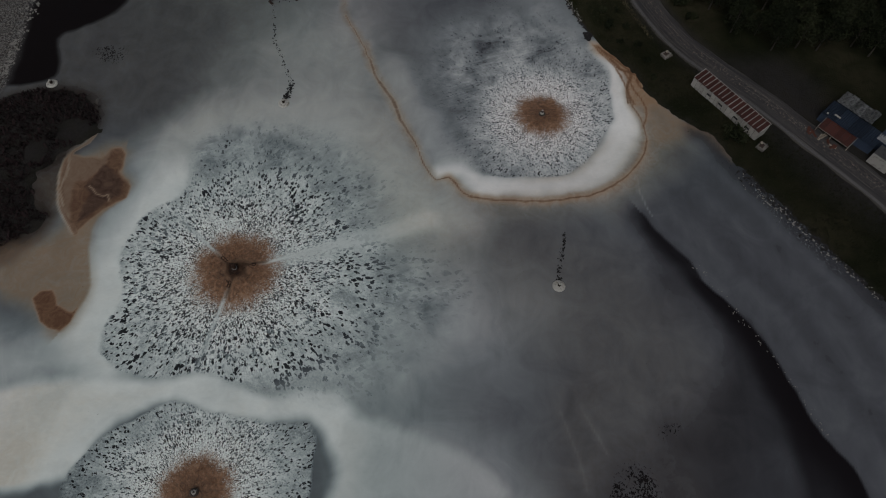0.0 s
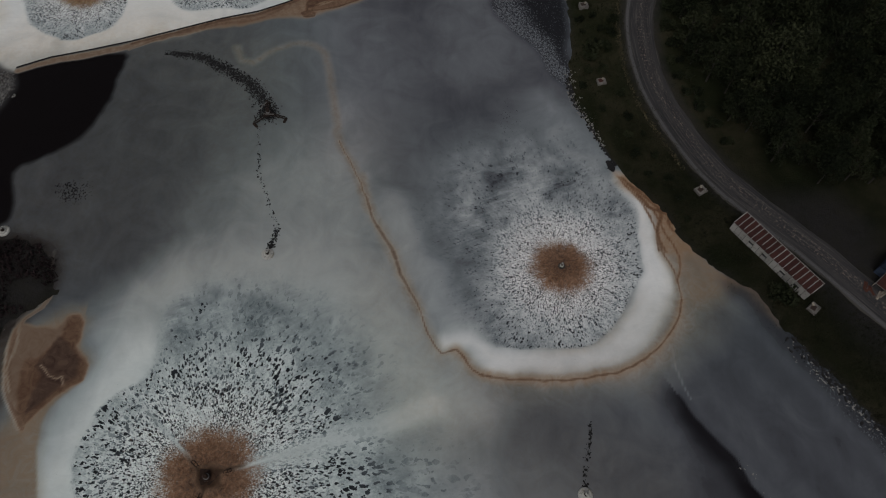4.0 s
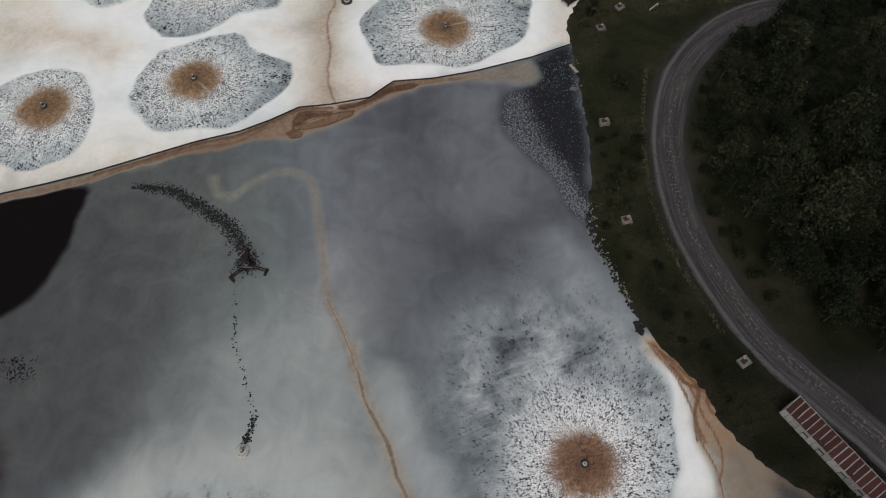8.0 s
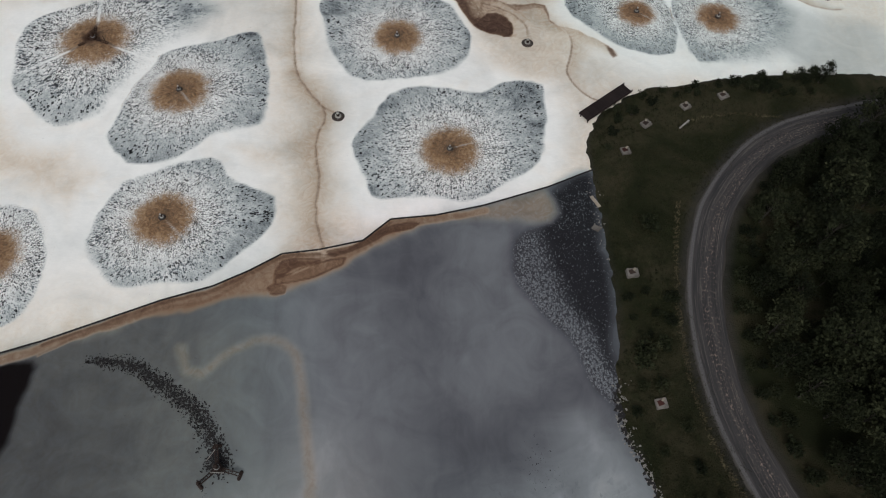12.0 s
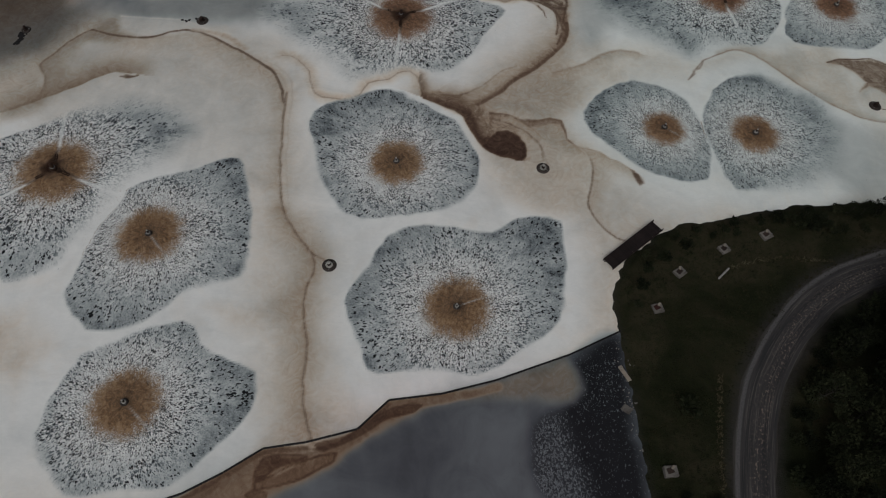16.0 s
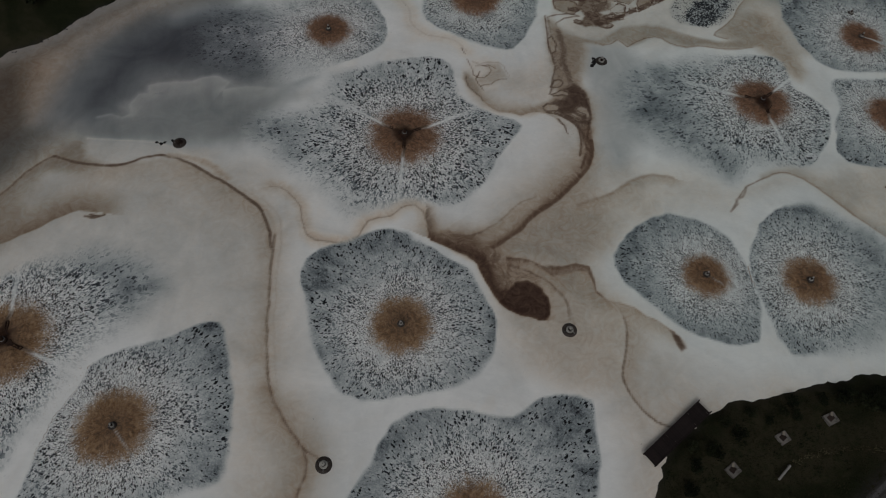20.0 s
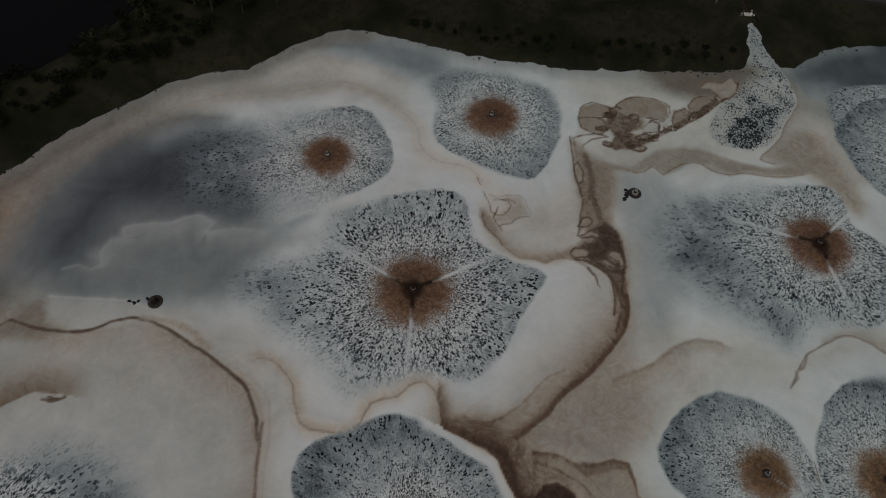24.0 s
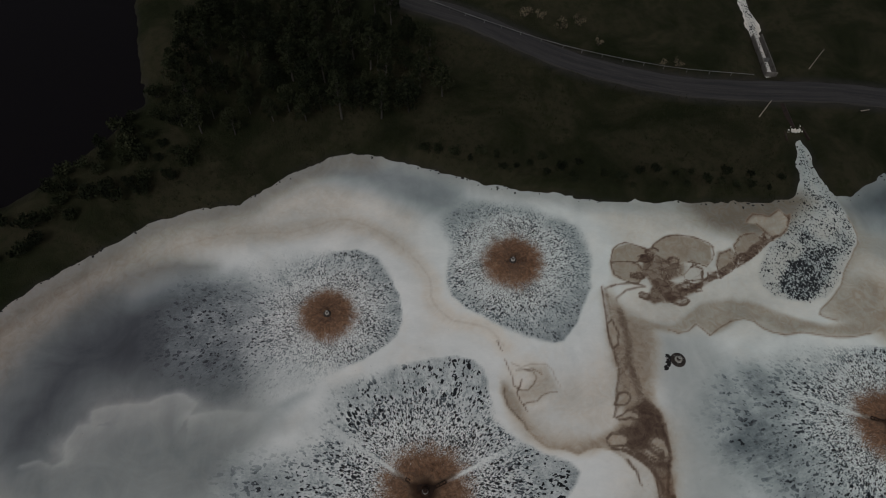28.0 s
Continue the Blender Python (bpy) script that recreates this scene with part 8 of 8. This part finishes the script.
    part("body", box(B(), (3.0, 2.2, 2.0), (1.5, 1.1, 1.0), None, 0.05), WHITE_PAINT, th3)
    r = part("roof", ribbed(3.0, 2.2, 0.25, 0.04), GALV, th3)
    r.matrix_basis = pose(0, 0, 2.03)
    rng = random.Random(9)
    for k in range(9):
        x, y = rng.uniform(-0.2, 5.0), rng.uniform(-1.4, -0.7)
        c, s = math.cos(radians(-47)), math.sin(radians(-47))
        y -= 1.4
        wx, wy = 56.4 + c * x - s * y, 60.1 + s * x + c * y
        th4 = base("scrap_panel", wx, wy, 0.95, rng.uniform(0, 360), "rusty red scrap panel lying in the yard", "scrap", "scrap in the yard")
        part("sheet", box(B(), (rng.uniform(0.7, 1.6), rng.uniform(0.3, 0.8), 0.05), (0, 0, 0.08 + 0.05 * (k % 4)), Matrix.Rotation(rng.uniform(-0.12, 0.12), 4, "X"), 0.01), RED_PAINT if k % 3 else TIMBER, th4)
        part("bar", rod(B(), (-0.7, 0.1, 0.16 + 0.05 * (k % 4)), (0.7, -0.05, 0.2 + 0.05 * (k % 4)), 0.03, 0.03, 6), RED_PAINT, th4)


yard_building()


# ---------------------------------------------------------------- north road, culvert and inlet
def guard_rail():
    th = base("guard_rail", 0, 0, 0, 0, "thin galvanised guard rail along the north road", "guard rail")
    line = spline([(-16, 268.3), (-7.9, 264.4), (0.8, 259.9), (13.8, 254.0), (30.0, 249.5), (44.5, 247.9)], 3.0)
    for a, b in zip(line, line[1:]):
        za = 1.55
        part("beam", rod(B(), (a[0], a[1], za), (b[0], b[1], za), 0.055, 0.055, 6), GALV, th)
        part("post", rod(B(), (a[0], a[1], 0.5), (a[0], a[1], 1.6), 0.05, 0.05, 6), GALV, th)


guard_rail()


def pole(x, y, tall, lean, name, label, material):
    th = base(name, x, y, land(x, y) - 0.3, 0, label, "pole", "poles by the culvert")
    part("shaft", rod(B(), (0, 0, 0), (lean[0], lean[1], tall), 0.09, 0.06, 8), material, th)
    part("cap", rod(B(), (lean[0], lean[1], tall - 0.02), (lean[0], lean[1], tall + 0.08), 0.09, 0.05, 8), GALV, th)


pole(43.3, 239.2, 3.6, (0.5, 0.2), "barrier_pole", "weathered pale barrier pole by the culvert", TIMBER)
pole(54.6, 250.3, 4.2, (0.6, 0.3), "barrier_pole", "weathered pale barrier pole by the culvert", TIMBER)
pole(59.8, 241.0, 0.9, (1.2, -0.4), "marker_post", "short leaning marker post beside the road", TIMBER)


def flume():
    th = base("concrete_flume", 48.0, 249.4, 0, 0, "narrow concrete flume that carries foam under the road", "flume")
    for side in (-0.75, 0.75):
        part("side_wall", box(B(), (0.18, 9.0, 1.2), (side, 4.6, 0.5), None, 0.03), CONCRETE, th)
    part("head_wall", box(B(), (2.0, 0.2, 1.0), (0.1, -0.2, 0.45), None, 0.03), CONCRETE, th)
    part("sluice_gate", box(B(), (1.3, 0.08, 0.9), (0, 3.2, 0.5), None, 0.01), GALV, th)
    th = base("weir", 48.2, 236.9, 0, 4, "concrete weir sill overflowing with white foam", "weir")
    part("sill", box(B(), (3.2, 0.35, 0.9), (0, 0, 0.1), None, 0.04), CONCRETE, th)
    for side in (-1.65, 1.65):
        part("wing_wall", box(B(), (0.25, 2.6, 1.1), (side, -0.9, 0.3), Matrix.Rotation(0.12 * (1 if side > 0 else -1), 4, "Z"), 0.03), DARK_STEEL, th)
    part("pipe_mouth", rod(B(), (0, 0.2, 0.45), (0, 5.2, 0.5), 0.55, 0.55, 16), DARK_STEEL, th)
    rng = random.Random(8)
    bm = B()
    for k in range(110):
        u, v = rng.uniform(-1.45, 1.45), rng.uniform(-0.4, 0.9)
        bmesh.ops.create_icosphere(bm, subdivisions=1, radius=rng.uniform(0.1, 0.26), matrix=Matrix.Translation((u, v - 0.1, 0.55 + rng.uniform(-0.1, 0.15))))
    part("foam_spill", bm, FOAM, th, "white spilling foam")
    th["kind"] = "structure"


FOAM = worn("dry_white_foam", (0.80, 0.78, 0.74), (0.55, 0.52, 0.47), 3.0, 0.3, 0.9, 0.0, 20.0, 0.4)
flume()


# ---------------------------------------------------------------- loose things on water and banks
def scum_flakes(name, spots, rng, lo, hi, material, label, tall=0.05):
    """Loose crusts afloat, too many to count, in one mesh."""
    bm = B()
    for x, y, z in spots:
        n, s, a0 = rng.randint(5, 7), rng.uniform(lo, hi), rng.uniform(0, 6.3)
        stretch, turn = rng.uniform(1.0, 2.2), rng.uniform(0, 3.14)
        ring = []
        for i in range(n):
            a = a0 + math.tau * i / n
            r = s * rng.uniform(0.6, 1.2)
            px, py = r * math.cos(a) * stretch, r * math.sin(a)
            ring.append((x + px * math.cos(turn) - py * math.sin(turn), y + px * math.sin(turn) + py * math.cos(turn)))
        top = [bm.verts.new((px, py, z + tall * rng.uniform(0.6, 1.2))) for px, py in ring]
        low = [bm.verts.new((x + 1.15 * (px - x), y + 1.15 * (py - y), z - 0.05)) for px, py in ring]
        bm.faces.new(top)
        for i in range(n):
            bm.faces.new((low[i], low[(i + 1) % n], top[(i + 1) % n], top[i]))
    ob = part(name, bm, material)
    return tagged(ob, label, "scum", kind="stuff")


def along(points, rng, count, spread, bias=1.0):
    line = spline(points, 0.5)
    out = []
    for _ in range(count):
        u = rng.random() ** bias
        p = line[int(u * (len(line) - 1))]
        w = spread * (0.35 + 0.65 * (1 - u))
        out.append((p[0] + rng.gauss(0, w), p[1] + rng.gauss(0, w), 0.03))
    return out


rng = random.Random(77)
scum_flakes("black_scum", along([(-26, 86)] + TRAIL_WIDE[::-1], rng, 1700, 0.75, 1.5), rng, 0.03, 0.105, BLACK, "black scum crusts trailing from the idle aerator")
scum_flakes("black_scum", along(TRAIL_THIN[::-1], rng, 90, 0.25, 3.2), rng, 0.03, 0.12, BLACK, "thin trail of black scum behind a ring float")
scum_flakes("black_scum", along(TRAIL_F2[::-1], rng, 60, 0.25, 2.0), rng, 0.04, 0.13, BLACK, "thin trail of black scum behind a ring float")
scum_flakes("black_scum", along([(-41.6, 181.0), (-43.2, 180.6), (-44.4, 180.9)], rng, 14, 0.16, 1.5), rng, 0.06, 0.2, BLACK, "black scum crusts beside a soiled float")
scum_flakes("black_scum", along([(22.0, 199.0), (21.8, 198.3), (21.3, 197.6), (20.9, 196.9)], rng, 40, 0.2, 1.0), rng, 0.07, 0.2, BLACK, "black scum crusts beside a soiled float")
scum_flakes("black_scum", along([(-68.2, 176.8), (-68.4, 174)], rng, 25, 0.4, 1.0), rng, 0.1, 0.3, BLACK, "black scum crusts beside a soiled float")

scum_flakes("shore_scum", along([(20.4, 95), (19.9, 91), (21.7, 86), (23.5, 81), (25.2, 77.2)], rng, 240, 0.45, 1.0), rng, 0.05, 0.24, BLACK, "dark crusts of scum washed along the east bank")
scum_flakes("shore_scum", along([(44.0, 50.5), (47.4, 45.5), (51, 40.4), (54.6, 35.5), (57.6, 31)], rng, 300, 0.55, 1.0), rng, 0.05, 0.22, BLACK, "dark crusts of scum washed along the east bank")
scum_flakes("black_scum", along([(24.0, 77.8), (24.3, 77.0), (24.7, 76.6)], rng, 40, 0.2, 1.0), rng, 0.10, 0.30, BLACK, "black tangle of scum caught at the bank", 0.2)
scum_flakes("shore_scum", along(NORTH_SHORE, rng, 200, 0.45, 1.0), rng, 0.04, 0.15, BLACK, "dark crusts of scum washed along the north bank")


def pale_lumps(name, count, points, spread, lo, hi, seed, label):
    rng = random.Random(seed)
    bm = B()
    for x, y, z in along(points, rng, count, spread):
        s = rng.uniform(lo, hi)
        m = Matrix.Translation((x, y, max(land(x, y), 0) + s * 0.2)) @ Matrix.Rotation(rng.uniform(0, 6), 4, "Z") @ Matrix.Diagonal((s * rng.uniform(0.9, 2.4), s, s * 0.35, 1))
        made = bmesh.ops.create_icosphere(bm, subdivisions=1, radius=1, matrix=m)
        for v in made["verts"]:
            v.co += Vector((rng.uniform(-1, 1), rng.uniform(-1, 1), rng.uniform(-1, 1))) * s * 0.18
    return tagged(part(name, bm, CLOTS), label, "foam", kind="stuff")


CLOTS = worn("grey_foam_clots", (0.20, 0.195, 0.185), (0.07, 0.065, 0.06), 3.0, 0.4, 0.9, 0.0, 20.0, 0.4)
pale_lumps("foam_clots", 170, [(43.5, 50), (47, 45), (50.5, 40), (54, 35.5), (57, 31)], 0.6, 0.03, 0.13, 1, "pale foam clots washed against the gravel shore")
pale_lumps("foam_clots", 190, [(20.3, 95), (19.8, 91), (21.6, 86), (23.6, 80.5)], 0.5, 0.03, 0.15, 2, "pale foam clots washed against the gravel shore")
pale_lumps("foam_clots", 40, [(20.0, 126), (20.6, 120), (20.6, 112)], 0.7, 0.03, 0.11, 3, "pale foam clots washed against the gravel shore")
pale_lumps("foam_clots", 150, [(-66, 90), (-65, 80), (-65.2, 72), (-65, 66)], 0.9, 0.05, 0.2, 4, "pale foam clots heaped beside black water")
pale_lumps("foam_clots", 60, PALE_LINE[5:10], 0.4, 0.03, 0.09, 5, "pale foam clots along a dark lane of water")


def dead_growth():
    """Dead stalks and dark matted growth on the sludge island."""
    rng = random.Random(31)
    bm = B()
    c = np.array([(rng.uniform(-68, -48), rng.uniform(36, 65)) for _ in range(11000)])
    c = c[inside(ISLAND, c[:, 0] + 2.4 * (vnoise(c[:, 0], c[:, 1], 1.6, 41) - 0.5), c[:, 1] + 2.4 * (vnoise(c[:, 0], c[:, 1], 1.6, 42) - 0.5)) > 0.1]
    z = ground_height(c[:, 0], c[:, 1])[0]
    for (x, y), h in zip(c, z):
        if vnoise(np.array([x]), np.array([y]), 4, 40)[0] < 0.35:
            continue
        s = rng.uniform(0.25, 0.8)
        a, t = rng.uniform(0, 6.3), rng.uniform(0.2, 1.0)
        d = Vector((math.cos(a) * t, math.sin(a) * t, 0.6)) * s
        w = Vector((-math.sin(a), math.cos(a), 0)) * s * rng.choice((0.06, 0.10, 0.22))
        o = Vector((x, y, max(h, 0)))
        bm.faces.new([bm.verts.new(p) for p in (o - w, o + w, o + d + w * 0.5, o + d - w * 0.5)])
    tagged(part("dead_growth", bm, DARK_GROWTH), "dark matted dead growth on the sludge island", "plants", kind="stuff")


DARK_GROWTH = leaf_material("dark_dead_growth", (0.012, 0.008, 0.009), (0.048, 0.030, 0.031))
dead_growth()


def grass_tufts(name, outline, count, seed, material, label, tall=0.35):
    rng = random.Random(seed)
    p = np.array(outline)
    (x0, y0), (x1, y1) = p.min(0), p.max(0)
    c = np.array([(rng.uniform(x0, x1), rng.uniform(y0, y1)) for _ in range(count)])
    c = c[(inside(outline, c[:, 0], c[:, 1]) > 0) & (shore(c[:, 0], c[:, 1]) > 0.15)]
    z = ground_height(c[:, 0], c[:, 1])[0]
    verts, faces = [], []
    for (x, y), h in zip(c, z):
        for _ in range(3):
            a, s = rng.uniform(0, 6.3), tall * rng.uniform(0.5, 1.3)
            ox, oy = x + rng.uniform(-0.15, 0.15), y + rng.uniform(-0.15, 0.15)
            dx, dy = math.cos(a) * s * 0.7, math.sin(a) * s * 0.7
            wx, wy = -math.sin(a) * 0.06, math.cos(a) * 0.06
            k = len(verts)
            verts += [(ox - wx, oy - wy, h - 0.03), (ox + wx, oy + wy, h - 0.03), (ox + dx, oy + dy, h + s * 0.7)]
            faces.append((k, k + 1, k + 2))
    me = bpy.data.meshes.new(name)
    me.from_pydata(verts, [], faces)
    me.materials.append(material)
    tagged(new(name, me), label, "grass", kind="stuff")


GRASS = leaf_material("rough_grass_blades", (0.011, 0.014, 0.006), (0.032, 0.028, 0.014), 0.4)
STRAW = leaf_material("bleached_straw", (0.06, 0.05, 0.028), (0.13, 0.115, 0.07), 0.5)
# the grass blades again in a darker tone, for the southern bank
GRASS_DARK = leaf_material("dark_grass_blades", (0.008, 0.010, 0.005), (0.020, 0.019, 0.010), 0.4)
grass_tufts("grass", [(20, 128), (19, 92), (26, 76), (38, 76), (31, 90), (30, 112), (34, 122), (44, 130), (62, 136), (62, 147), (30, 142), (22, 136)], 18000, 1, GRASS, "dark rough grass on the bank")
grass_tufts("grass", [(26, 76), (28, 72), (38, 58), (52, 38), (60, 30), (64, 40), (50, 58), (38, 76)], 12000, 5, GRASS_DARK, "darker rough grass below the shed")
grass_tufts("grass", [(-60, 207), (-20, 231), (0, 227), (44, 223), (46, 240), (10, 250), (-10, 258), (-44, 232)], 16000, 2, GRASS, "dark rough grass on the bank")
def strip(line, half):
    """A narrow band along a line."""
    return [(x - half, y) for x, y in line] + [(x + half, y) for x, y in line[::-1]]


grass_tufts("straw", strip([(31.8, 121.4), (30.3, 115.3), (29.0, 107.8), (28.4, 100.9), (28.5, 94.5), (29.5, 88.6), (31.6, 83.1), (34.3, 76.1)], 0.35), 5200, 3, STRAW, "strip of bleached straw beside the road", 0.3)
grass_tufts("straw", [(36.2, 135.3), (39.9, 136.6), (43.6, 137.1), (47.2, 137.0), (50.7, 136.5), (50.7, 137.0), (47.2, 137.5), (43.6, 137.6), (39.9, 137.1), (36.2, 135.9)], 900, 4, STRAW, "strip of bleached straw beside the road", 0.25)
